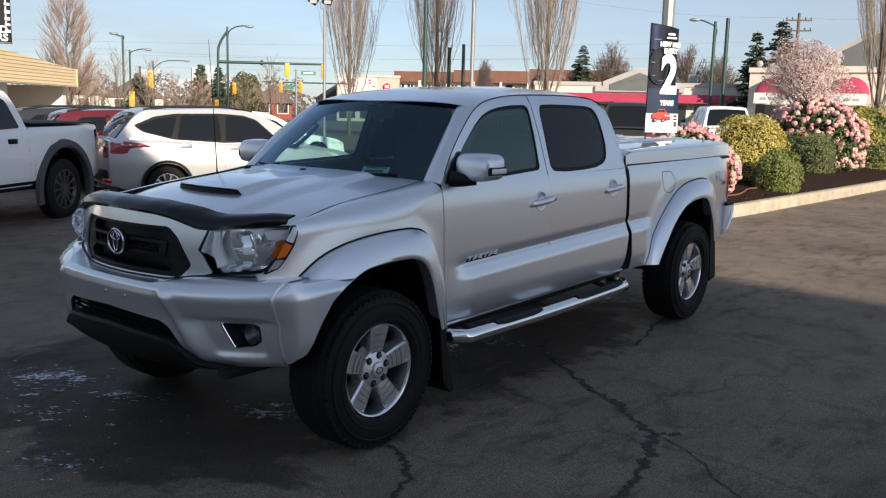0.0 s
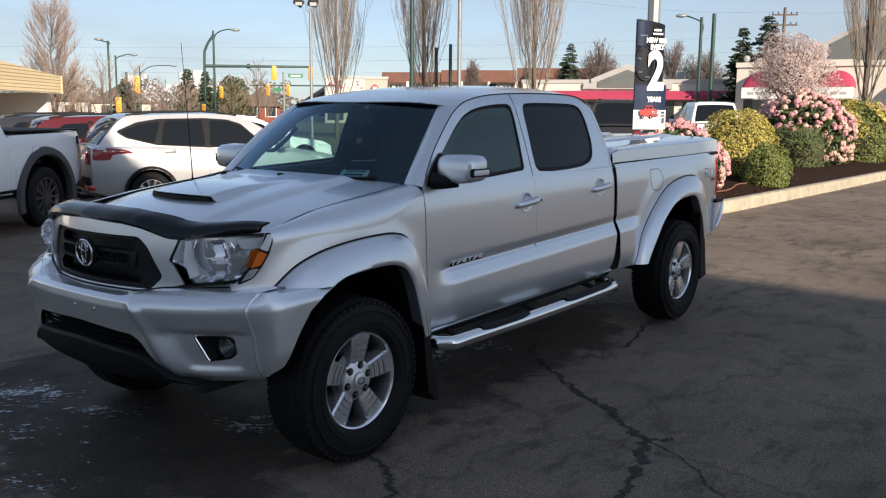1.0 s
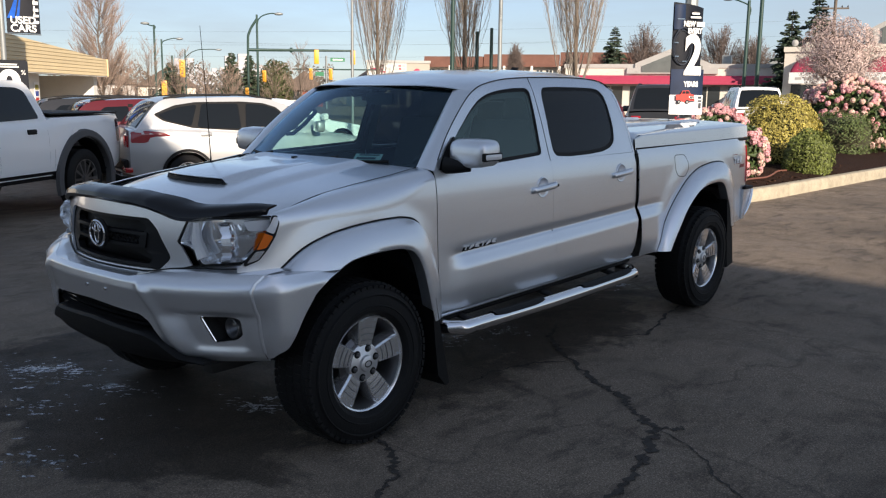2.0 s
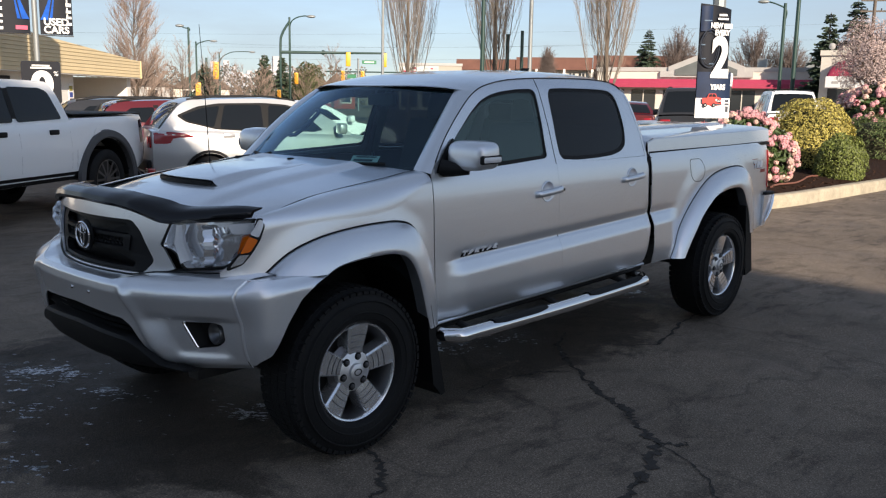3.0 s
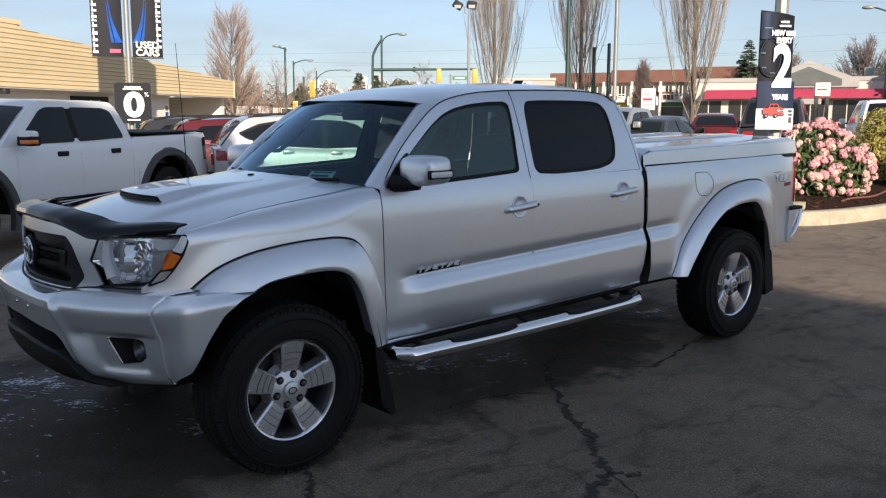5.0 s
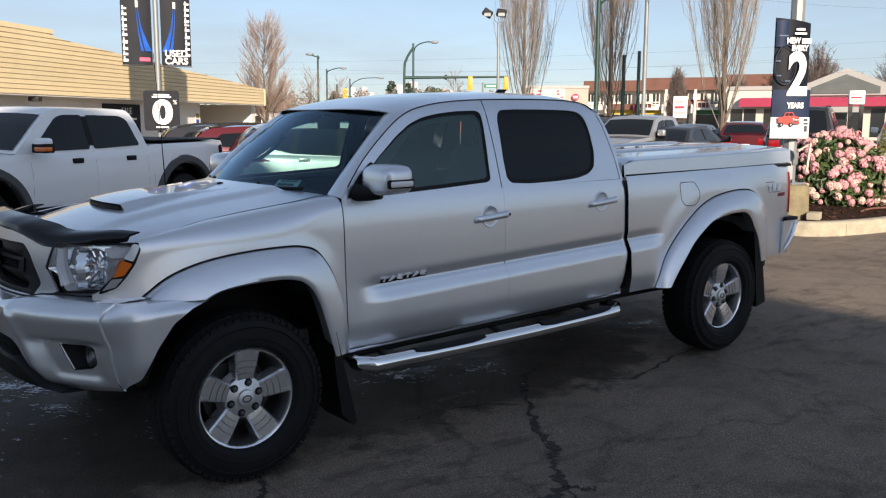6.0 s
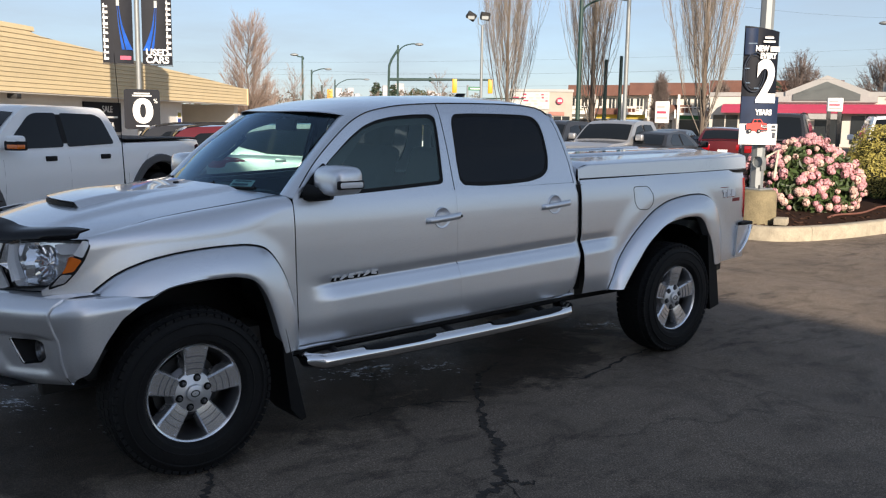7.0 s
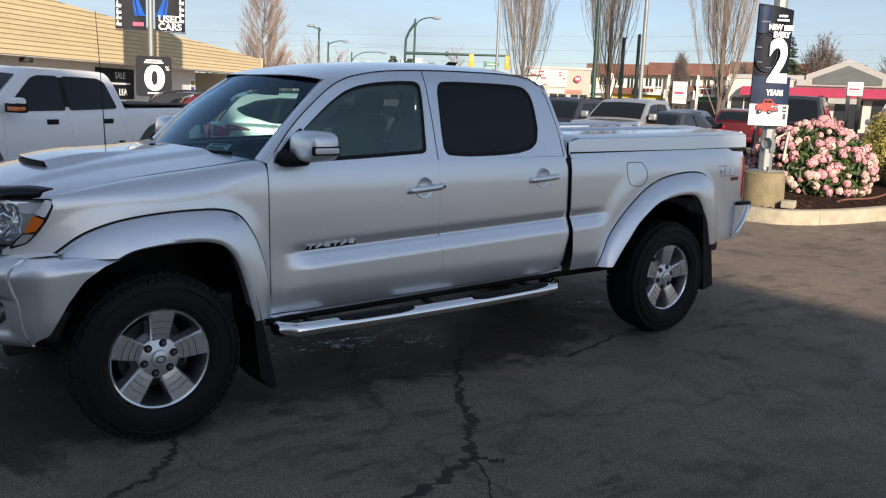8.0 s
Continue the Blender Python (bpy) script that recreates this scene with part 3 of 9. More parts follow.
def mirror_shell(L):
    """A rounded shell with a flat glass side."""
    rows = []
    for t in (0, 0.03, 0.08, 0.2, 0.4, 0.6, 0.75, 0.86, 0.92, 0.96, 0.985, 1.0):
        y = -0.795 - 0.238 * t
        sc = ip(t, [0, 0.06, 0.2, 0.6, 0.85, 0.95, 1.0], [0.62, 0.86, 0.97, 1.0, 0.93, 0.80, 0.50])
        row = []
        for k in range(24):
            a = 2 * math.pi * k / 24
            c, sn = math.cos(a), math.sin(a)
            px = 0.768 + 0.094 * sc * (abs(c) ** 0.5) * (1 if c > 0 else -1) * (1.0 if c > 0 else 0.95)
            pz = 1.328 + 0.074 * sc * (abs(sn) ** 0.5) * (1 if sn > 0 else -1) - 0.012 * (1 if c < 0 else 0) * abs(c)
            row.append(L((px, y, pz)))
        rows.append(row)
    return rows_mesh(rows, True, True)


for side in (-1, 1):
    build_side(side)


# cab: roof, windscreen, back
def roof_pt(u, v):
    x = 1.035 + (2.545 - 1.035) * u
    edge = ip(x, [p[0] for p in DRIP], [p[1] for p in DRIP]) if x < 2.44 else ip(x, [2.44, 2.545], [1.688, 1.64])
    yh = -house(0, edge)[1]
    x -= 0.17 * (1 - abs(v) ** 2.2) * (1 - u) ** 7
    top = ip(x, [0.86, 1.0, 1.2, 1.5, 1.9, 2.3, 2.45, 2.545], [1.662, 1.694, 1.732, 1.760, 1.772, 1.765, 1.742, 1.69])
    return Vector((x, yh * v, edge + 0.004 + max(0.01, top - edge) * (1 - abs(v) ** 2.8)))


part("roof", sheet(roof_pt, lin(0, 1, 40), lin(-1, 1, 33)), M_SILVER, truck, thick=0.005, flip=True)


def ws_pt(u, v):
    """Windscreen: u from its foot to the roof, v across."""
    y = (0.70 + (0.57 - 0.70) * u) * v
    foot = Vector((0.375 + 0.185 * v * v, y, 1.233 + 0.014 * v * v))
    top = Vector((0.865 + 0.135 * v * v, y, 1.660 - 0.018 * v * v))
    p = foot.lerp(top, u)
    p.z += 0.020 * math.sin(math.pi * u)
    p.x -= 0.008 * math.sin(math.pi * u)
    return p


windscreen = part("windscreen", sheet(ws_pt, lin(0, 1, 20), lin(-1, 1, 28)), M_GLASS, truck, "clear tinted windscreen with a price sticker", flip=True)
for u0, u1, v0, v1 in ((-0.02, 0.05, -1, 1), (0.965, 1.005, -1, 1)):
    part("windscreen_border", sheet(lambda u, v: ws_pt(u, v) + Vector((0.004, 0, -0.004)), lin(u0, u1, 4), lin(v0, v1, 24)), M_BLACK, windscreen, "black ceramic glass border")
sticker_m = mat("sticker_paper", (0.62, 0.70, 0.70), 0.6, var=0.2, scale=60)
st = part("windscreen_sticker", sheet(lambda u, v: ws_pt(u, v) + Vector((0.008, 0, -0.006)), lin(0.085, 0.158, 4), lin(-0.70, -0.47, 6)), sticker_m, windscreen, "pale paper sticker behind the glass")
for a, b, c, d in ((0.135, 0.148, -0.68, -0.51), (0.098, 0.118, -0.66, -0.50)):
    part("sticker_bar", sheet(lambda u, v: ws_pt(u, v) + Vector((0.005, 0, -0.003)), lin(a, b, 2), lin(c, d, 3)), M_BLUEG, st)
# cowl and wipers
part("cowl", sheet(lambda u, v: Vector((0.33 + 0.19 * v * v + 0.10 * u, 0.71 * v, 1.222 + 0.012 * v * v - 0.01 * u)), lin(0, 1, 4), lin(-1, 1, 20)), M_BLACK, truck, "black wiper cowl", flip=True, thick=0.01)
for y0, y1 in ((-0.58, 0.02), (0.0, 0.60)):
    wiper = part("wiper", tube([ws_pt(0.035, y / 0.72) + Vector((-0.012, 0, 0.016)) for y in lin(y0, y1, 10)], 0.009, 6), M_BLACK, truck, "black windscreen wiper")
    part("wiper_arm", tube([Vector((0.43 + 0.2 * y1 * y1, y1 + 0.06, 1.235)), ws_pt(0.05, (y0 + y1) / 2 / 0.72) + Vector((-0.02, 0, 0.03))], 0.008, 6), M_BLACK, wiper)
# back wall of the cab with its window
back_out = [(-0.60, 1.665), (0.60, 1.665), (0.74, 1.30), (0.78, 1.16), (-0.78, 1.16), (-0.74, 1.30)]
back_in = round_poly([(-0.52, 1.62), (0.52, 1.62), (0.60, 1.36), (-0.60, 1.36)], 0.05)
back = part("cab_back", ring_mesh(back_out, back_in, lambda a, b: Vector((2.665 - 0.22 * max(0, b - 1.3), a, b)), 2), M_SILVER, truck, flip=True, thick=0.006)
part("rear_window", disc_mesh(back_in, lambda a, b: Vector((2.66 - 0.22 * max(0, b - 1.3), a, b)), 3), M_TINT, back, "dark rear cab window")
part("cab_back_lower", box(2.60, 2.64, -0.80, 0.80, 0.50, 1.18), M_SILVER, truck)
part("bed_gap_seal", box(2.625, 2.668, -0.815, 0.815, 0.54, 1.22), M_BLACK, truck, "black gap between cab and bed")
# shark fin and mast aerial
bm = rows_mesh([[Vector((2.30 + x * 0.6, 0.02 * math.cos(a) * w, 1.766 + h * 0.6)) for a in lin(0, 2 * math.pi, 11)[:-1] for x in [x0 + 0.07 * math.sin(a)]] for x0, h, w in ((0, 0, 1), (0.03, 0.03, 0.6), (0.06, 0.055, 0.2))], True, True)
part("roof_aerial", bm, M_BLACK, truck, "small black roof fin", recalc=True)
part("mast_aerial", tube([Vector((0.276, 0.70, 1.185)), Vector((0.275, 0.70, 1.255)), Vector((0.266, 0.71, 1.62)), Vector((0.252, 0.72, 2.0))], [0.008, 0.0034, 0.0022, 0.0016], 6), M_BLACK, truck, "thin black whip aerial")


# bonnet
def bonnet_pt(u, v):
    xf = -0.705 + 0.36 * (0.70 * v) ** 2 + 0.55 * max(0, abs(v) - 0.72) ** 2 * 4
    xr = 0.36 + 0.20 * v * v
    x = xf + (xr - xf) * u
    y = 0.705 * v
    zs = seam_z(x)
    z = zs + 0.040 * (1 - v * v) * smooth01(-0.1, 0.35, u) + 0.012 * (1 - v * v)
    z += 0.016 * smooth01(0.66, 0.56, abs(v)) * smooth01(0.0, 0.3, u)
    z -= 0.030 * (1 - u) ** 8
    return Vector((x, y, z))


part("bonnet", sheet(bonnet_pt, lin(0, 1, 44), lin(-1, 1, 51)), M_SILVER, truck, "silver bonnet with scoop", thick=0.004, flip=True)
for s in (-1, 1):
    part("bonnet_gap", tube([bonnet_pt(u, s) + Vector((0, s * 0.006, 0.001)) for u in lin(0, 1, 24)], 0.0055, 6), M_BLACK, truck)


def scoop_pt(u, v):
    x = -0.335 + 0.58 * u
    y = (0.272 - 0.02 * u) * v
    uu = (x + 0.70) / 1.10
    base = bonnet_pt(min(1, uu), y / 0.705).z
    h = 0.031 * (1 - smooth01(0.1, 1.0, u)) * smooth01(1.0, 0.84, abs(v))
    return Vector((x - 0.0 + 0.05 * v * v * (1 - u), y, base + 0.003 + h))


scoop = part("bonnet_scoop", sheet(scoop_pt, lin(0, 1, 20), lin(-1, 1, 29)), M_SILVER, truck, "raised bonnet air scoop", thick=0.003, flip=True)
bm = rows_mesh([[Vector((scoop_pt(0, v).x - 0.004, scoop_pt(0, v).y, bonnet_pt((scoop_pt(0, v).x + 0.70) / 1.10, v * 0.386).z + 0.001)) for v in lin(-0.86, 0.86, 15)],
                [scoop_pt(0, v) + Vector((-0.003, 0, -0.008)) for v in lin(-0.86, 0.86, 15)]])
part("scoop_mouth", bm, M_BLACK, scoop, "black scoop mouth")
for y in (-0.06, 0.42):
    part("washer_jet", box(0.27, 0.30, y - 0.012, y + 0.012, bonnet_pt(0.88, y / 0.705).z, bonnet_pt(0.88, y / 0.705).z + 0.012, 0.004), M_BLACK, truck)


# smoked deflector on the bonnet's leading edge
def deflector_pt(v, k):
    a = abs(v)
    x = ip(a, [0, 0.20, 0.36, 0.44, 0.50, 0.58, 0.68, 0.765], [-0.785, -0.772, -0.74, -0.705, -0.68, -0.625, -0.54, -0.435])
    z = ip(a, [0, 0.25, 0.36, 0.42, 0.48, 0.54, 0.66, 0.765], [1.176, 1.170, 1.157, 1.141, 1.122, 1.116, 1.126, 1.133])
    w = ip(a, [0, 0.35, 0.45, 0.55, 0.70, 0.765], [0.82, 0.88, 1.05, 0.95, 0.85, 0.55])
    px, pz = [(-0.022, -0.030), (-0.038, -0.012), (-0.032, 0.010), (-0.008, 0.026), (0.035, 0.036), (0.075, 0.040), (0.075, 0.030), (0.0, 0.008)][k]
    return Vector((x + px * w, v, z + pz * w))


vs = sorted(set([round(q, 4) for q in lin(-0.765, 0.765, 61)]))
bm = rows_mesh([[deflector_pt(v, k) for k in range(8)] for v in vs], True, True)
part("bonnet_deflector", bm, M_GLOSSBLACK, truck, "smoked black bonnet deflector", recalc=True)



# front: grille surround, grille, lamps, bumper
def nose_x(y):
    a = abs(y)
    return -0.806 + 0.43 * a * a + 5.0 * max(0.0, a - 0.62) ** 2


def nose(y, z, off=0.0):
    return Vector((nose_x(y) + off + 0.25 * max(0, z - 1.0) ** 1.5, y, z))


gr_out = [(-0.475, 1.150), (0.475, 1.150), (0.525, 1.105), (0.478, 1.0), (0.500, 0.975), (0.54, 0.90), (0.50, 0.888), (0.44, 0.862), (0.33, 0.838), (-0.33, 0.838), (-0.44, 0.862), (-0.50, 0.888), (-0.54, 0.90), (-0.500, 0.975), (-0.478, 1.0), (-0.525, 1.105)]
gr_in = round_poly([(-0.33, 1.092), (0.33, 1.092), (0.378, 1.05), (0.448, 0.925), (0.385, 0.868), (-0.385, 0.868), (-0.448, 0.925), (-0.378, 1.05)], 0.02, 3)
grille_surround = part("grille_surround", ring_mesh(gr_out, gr_in, nose, 4), M_SILVER, truck, thick=0.01, recalc=True)
part("grille_throat", wall_of(gr_in, lambda a, b: nose(a, b, 0.0), lambda a, b: nose(a, b, 0.06)), M_BLACK, grille_surround, "black grille throat", recalc=True)
grille = part("grille", disc_mesh(gr_in, lambda a, b: nose(a, b, 0.055), 3), M_BLACK, truck, "black grille with honeycomb mesh", recalc=True)
M_GRILLE = mat("satin_dark_plastic", (0.007, 0.0075, 0.009), 0.5, spec=0.22, bump=0.1, bscale=300)
gr_bar = round_poly([(-0.315, 1.026), (0.315, 1.026), (0.300, 0.956), (-0.300, 0.956)], 0.008, 2)
gr_slot = round_poly([(-0.272, 1.012), (0.272, 1.012), (0.266, 0.970), (-0.266, 0.970)], 0.008, 2)
part("grille_bar", ring_mesh(gr_bar, gr_slot, lambda a, b: nose(a, b, 0.010), 1), M_GRILLE, grille, "dark satin grille bar", thick=0.03, recalc=True)
gr_half = [(0.275, 1.074), (0.305, 1.045), (0.285, 1.02), (0.285, 0.96), (0.34, 0.915), (0.315, 0.886)]
gr_rim = round_poly(gr_half + [(-a, b) for a, b in gr_half[::-1]], 0.008, 2)
part("grille_rim", ring_mesh(gr_in, gr_rim, lambda a, b: nose(a, b, 0.014 if abs(a) > 0.31 else 0.018), 2), M_GRILLE, grille, "broad dark satin grille rim", thick=0.03, recalc=True)
hexm = bmesh.new()
for row in range(6):
    for col in range(-13, 14):
        y, z = col * 0.026 + (0.013 if row % 2 else 0), 0.9155 + row * 0.0165
        if abs(y) < 0.27 and z > 0.96:
            c = nose(y, z, 0.034)
            vsx = [hexm.verts.new((c.x - (0.012 if k % 2 == 0 else 0.012), c.y + 0.0105 * math.cos(k * math.pi / 3), c.z + 0.0085 * math.sin(k * math.pi / 3))) for k in range(6)]
            vsi = [hexm.verts.new((c.x - 0.006, c.y + 0.008 * math.cos(k * math.pi / 3), c.z + 0.006 * math.sin(k * math.pi / 3))) for k in range(6)]
            for k in range(6):
                hexm.faces.new((vsx[k], vsx[(k + 1) % 6], vsi[(k + 1) % 6], vsi[k]))
part("grille_mesh", hexm, M_STEEL, grille, "fine honeycomb mesh", smooth=False)
# round chrome emblem: plain interlaced ovals
emb = lathe([(0, 0.001), (0, 0.066), (0.004, 0.070), (0.012, 0.070)], 32, "X")
emblem = part("front_emblem", emb, M_BLACK, truck, "round chrome oval emblem", recalc=True)
emblem.matrix_basis = Matrix.Translation((-0.812, 0, 0.997))


def oval(ry, rz, cz, r, parent, x=-0.006):
    pts = [Vector((x, ry * math.cos(a), cz + rz * math.sin(a))) for a in lin(0, 2 * math.pi, 33)]
    return part("emblem_oval", tube(pts, r, 6, False), M_CHROME, parent, "chrome oval")


oval(0.066, 0.056, 0, 0.0055, emblem), oval(0.036, 0.018, 0.026, 0.004, emblem, -0.008), oval(0.018, 0.046, 0.004, 0.004, emblem, -0.008)


def headlamp(s):
    out = round_poly([(0.478, 0.99), (0.522, 1.103), (0.60, 1.112), (0.775, 1.112), (0.792, 1.095), (0.785, 1.045), (0.757, 0.963), (0.715, 0.912), (0.580, 0.898), (0.545, 0.965), (0.515, 0.985)], 0.015, 3)
    lamp_x = lambda a, b, o=0.0: nose(s * a, b, o)
    inner = [(0.645 + (a - 0.645) * (0.95 if a < 0.645 else 0.985), 1.005 + (b - 1.005) * 0.93) for a, b in out]
    body = part("headlamp", ring_mesh(out, inner, lambda a, b: lamp_x(a, b, 0.0), 1), M_BLACK, truck, "clear headlamp with chrome reflector and amber corner", recalc=True, thick=0.01)
    part("lamp_bezel", wall_of(inner, lambda a, b: lamp_x(a, b, 0.004), lambda a, b: lamp_x(0.645 + (a - 0.645) * 0.9, 1.005 + (b - 1.005) * 0.86, 0.075)), M_LAMP, body, "bright lamp bezel", recalc=True)
    part("lamp_back", disc_mesh([(0.645 + (a - 0.645) * 0.9, 1.005 + (b - 1.005) * 0.86) for a, b in inner], lambda a, b: lamp_x(a, b, 0.075), 2), M_LAMP, body, "silver lamp reflector", recalc=True)
    # main bowl and its bulb shield
    c = lamp_x(0.635, 1.0, 0.035)
    bowl = lathe([(0.055, 0.004), (0.05, 0.035), (0.035, 0.062), (0.005, 0.092), (-0.008, 0.097), (-0.008, 0.101), (0.03, 0.103)], 36, "X")
    for i_f, v_f in enumerate(bowl.verts):
        v_f.co.x += 0.007 * (i_f % 3 == 0) * (20 < i_f)        # flutes of the reflector
    bmesh.ops.transform(bowl, matrix=Matrix.Translation(c) @ Euler((0, 0, s * 0.5)).to_matrix().to_4x4() @ Matrix.Diagonal((1, 0.95, 0.85, 1)), verts=bowl.verts)
    part("lamp_bowl", bowl, M_LAMP, body, "chrome reflector bowl", recalc=True, smooth=False)
    sh = lathe([(-0.012, 0.001), (-0.010, 0.010), (0.005, 0.014), (0.03, 0.014)], 16, "X")
    bmesh.ops.transform(sh, matrix=Matrix.Translation(c) @ Euler((0, 0, s * 0.5)).to_matrix().to_4x4(), verts=sh.verts)
    part("bulb_shield", sh, M_CHROME, body, recalc=True)
    # slanting chrome divider and inner side light
    d0, d1 = lamp_x(0.545, 1.085, 0.02), lamp_x(0.575, 0.93, 0.02)
    part("lamp_divider", tube([d0, (d0 + d1) / 2 + Vector((-0.005, s * -0.018, 0)), d1], [0.016, 0.026, 0.030], 8), M_WHITELENS, body, "pale lamp divider")
    part("side_light", disc_mesh(round_poly([(0.505, 1.0), (0.53, 1.085), (0.56, 1.09), (0.545, 1.0)], 0.008, 2), lambda a, b: lamp_x(a, b, 0.03), 2), M_WHITELENS, body, "clear side light", recalc=True, thick=0.01)
    # ribs behind the lens
    for k in range(7):
        y = 0.59 + 0.022 * k
        part("lens_rib", tube([lamp_x(y, 1.075, 0.05), lamp_x(y + 0.006, 1.05, 0.055)], 0.004, 5), M_CHROME, body)
    am = round_poly([(0.742, 1.037), (0.768, 1.043), (0.778, 1.02), (0.752, 0.965), (0.738, 0.950), (0.732, 0.965)], 0.006, 3)
    part("amber_reflector", disc_mesh(am, lambda a, b: lamp_x(a, b, 0.012), 2), M_AMBER, body, "amber corner reflector", recalc=True, thick=0.012)
    tn = round_poly([(0.70, 1.09), (0.768, 1.092), (0.772, 1.05), (0.715, 1.045)], 0.01, 3)
    part("turn_signal", disc_mesh(tn, lambda a, b: lamp_x(a, b, 0.03), 2), M_WHITELENS, body, "clear turn signal", recalc=True, thick=0.01)
    part("lamp_cover", disc_mesh(out, lambda a, b: lamp_x(a, b, -0.004), 4), M_GLASSC, body, "clear plastic lamp cover", recalc=True).visible_shadow = False
    # body-colour filler under the lamp
    f = [(0.46, 0.868), (0.545, 0.89), (0.58, 0.893), (0.715, 0.905), (0.735, 0.905), (0.745, 0.875), (0.60, 0.862)]
    part("lamp_filler", disc_mesh(f, lambda a, b: lamp_x(a, b, 0.006), 2), M_SILVER, truck, recalc=True, thick=0.01)


def lamp_corner(s):
    """The headlamp's outer end, wrapped round on to the wing."""
    def lie(a, b, o):
        return Vector((a, s * (half_width(a, b) + o - 0.02 * smooth01(1.05, 1.115, b) * smooth01(-0.44, -0.40, a)), b))
    ends = round_poly([(-0.578, 0.908), (-0.51, 0.928), (-0.468, 0.972), (-0.432, 1.022), (-0.402, 1.083), (-0.398, 1.108), (-0.43, 1.117), (-0.46, 1.06), (-0.512, 0.985), (-0.572, 0.93)], 0.012, 3)
    base = part("lamp_end", disc_mesh(ends, lambda a, b: lie(a, b, 0.014), 4), M_BLACK, truck, "black-edged outer end of the headlamp", recalc=True, thick=0.012)
    part("amber_end", disc_mesh(round_poly([(-0.524, 0.974), (-0.478, 0.980), (-0.443, 1.026), (-0.482, 1.044)], 0.008, 3), lambda a, b: lie(a, b, 0.018), 2), M_AMBER, base, "amber lamp end", recalc=True)
    part("clear_end", disc_mesh(round_poly([(-0.478, 1.052), (-0.440, 1.036), (-0.411, 1.086), (-0.408, 1.103), (-0.436, 1.111), (-0.462, 1.07)], 0.008, 3), lambda a, b: lie(a, b, 0.018), 2), M_WHITELENS, base, "clear lamp end", recalc=True)
    part("lower_end", disc_mesh(round_poly([(-0.568, 0.922), (-0.515, 0.934), (-0.484, 0.968), (-0.526, 0.969)], 0.006, 3), lambda a, b: lie(a, b, 0.018), 2), M_LAMP, base, "silver lamp end", recalc=True)


headlamp(-1), headlamp(1)
lamp_corner(-1), lamp_corner(1)

# bumper
BX = ([0.47, 0.52, 0.58, 0.64, 0.70, 0.76, 0.80, 0.835, 0.86, 0.885], [0.135, 0.075, 0.045, 0.035, 0.03, 0.012, 0.0, 0.004, 0.030, 0.085])


def bump_x(y):
    a = abs(y)
    return -0.897 + 0.162 * a * a + 0.55 * max(0, a - 0.30) ** 2


def bump_pt(y, z, off=0.0):
    a = abs(y)
    arm = 0.43 + (0.80 - z) * 0.46                 # the ridge that runs from the grille down to the chin
    ridge = 0.016 * math.exp(-((a - arm) / 0.028) ** 2) * smooth01(0.49, 0.54, z) * smooth01(0.875, 0.80, z)
    hollow = 0.030 * smooth01(arm + 0.02, arm + 0.085, a) * smooth01(0.728, 0.705, z) * smooth01(0.525, 0.585, z) * (1 - 0.8 * smooth01(0.77, 0.84, a))
    return Vector((bump_x(y) + ip(z, *BX) + off - ridge + hollow, y, z))


B_TOP = ([0, 0.33, 0.46, 0.60, 0.84], [0.852, 0.852, 0.876, 0.886, 0.878])
B_LOW = ([0, 0.37, 0.42, 0.455, 0.50, 0.56, 0.64, 0.85], [0.705, 0.688, 0.66, 0.605, 0.545, 0.505, 0.49, 0.503])
rows = [[bump_pt(y, z) for z in lin(ip(abs(y), *B_LOW), ip(abs(y), *B_TOP), 26)] for y in lin(-0.585, 0.585, 96)]
skin = rows_mesh(rows)
FOG_IN = round_poly([(0.628, 0.697), (0.752, 0.699), (0.778, 0.687), (0.782, 0.622), (0.755, 0.596), (0.674, 0.582)], 0.012, 3)
edge_col = lin(ip(0.585, *B_LOW), ip(0.585, *B_TOP), 26)
for s in (-1, 1):
    outp = [(0.585, z) for z in edge_col[::-1]] + [(a, ip(a, *B_LOW)) for a in lin(0.62, 0.85, 6)] + [(0.85, z) for z in lin(0.55, 0.83, 6)] + [(a, ip(a, *B_TOP)) for a in lin(0.85, 0.62, 6)]
    join(skin, ring_mesh(outp, FOG_IN, lambda a, b: bump_pt(s * a, b), 14))
bmesh.ops.remove_doubles(skin, verts=skin.verts, dist=0.0012)
bumper = part("front_bumper", skin, M_SILVER, truck, "silver front bumper with fog lamp recesses", thick=0.006, recalc=True)
part("bumper_shelf", rows_mesh([[bump_pt(y, ip(abs(y), *B_TOP)) + Vector((dx, 0, dz)) for dx, dz in ((0.0, -0.002), (0.05, 0.004), (0.16, 0.006))] for y in lin(-0.85, 0.85, 50)]), M_SILVER, bumper, recalc=True)
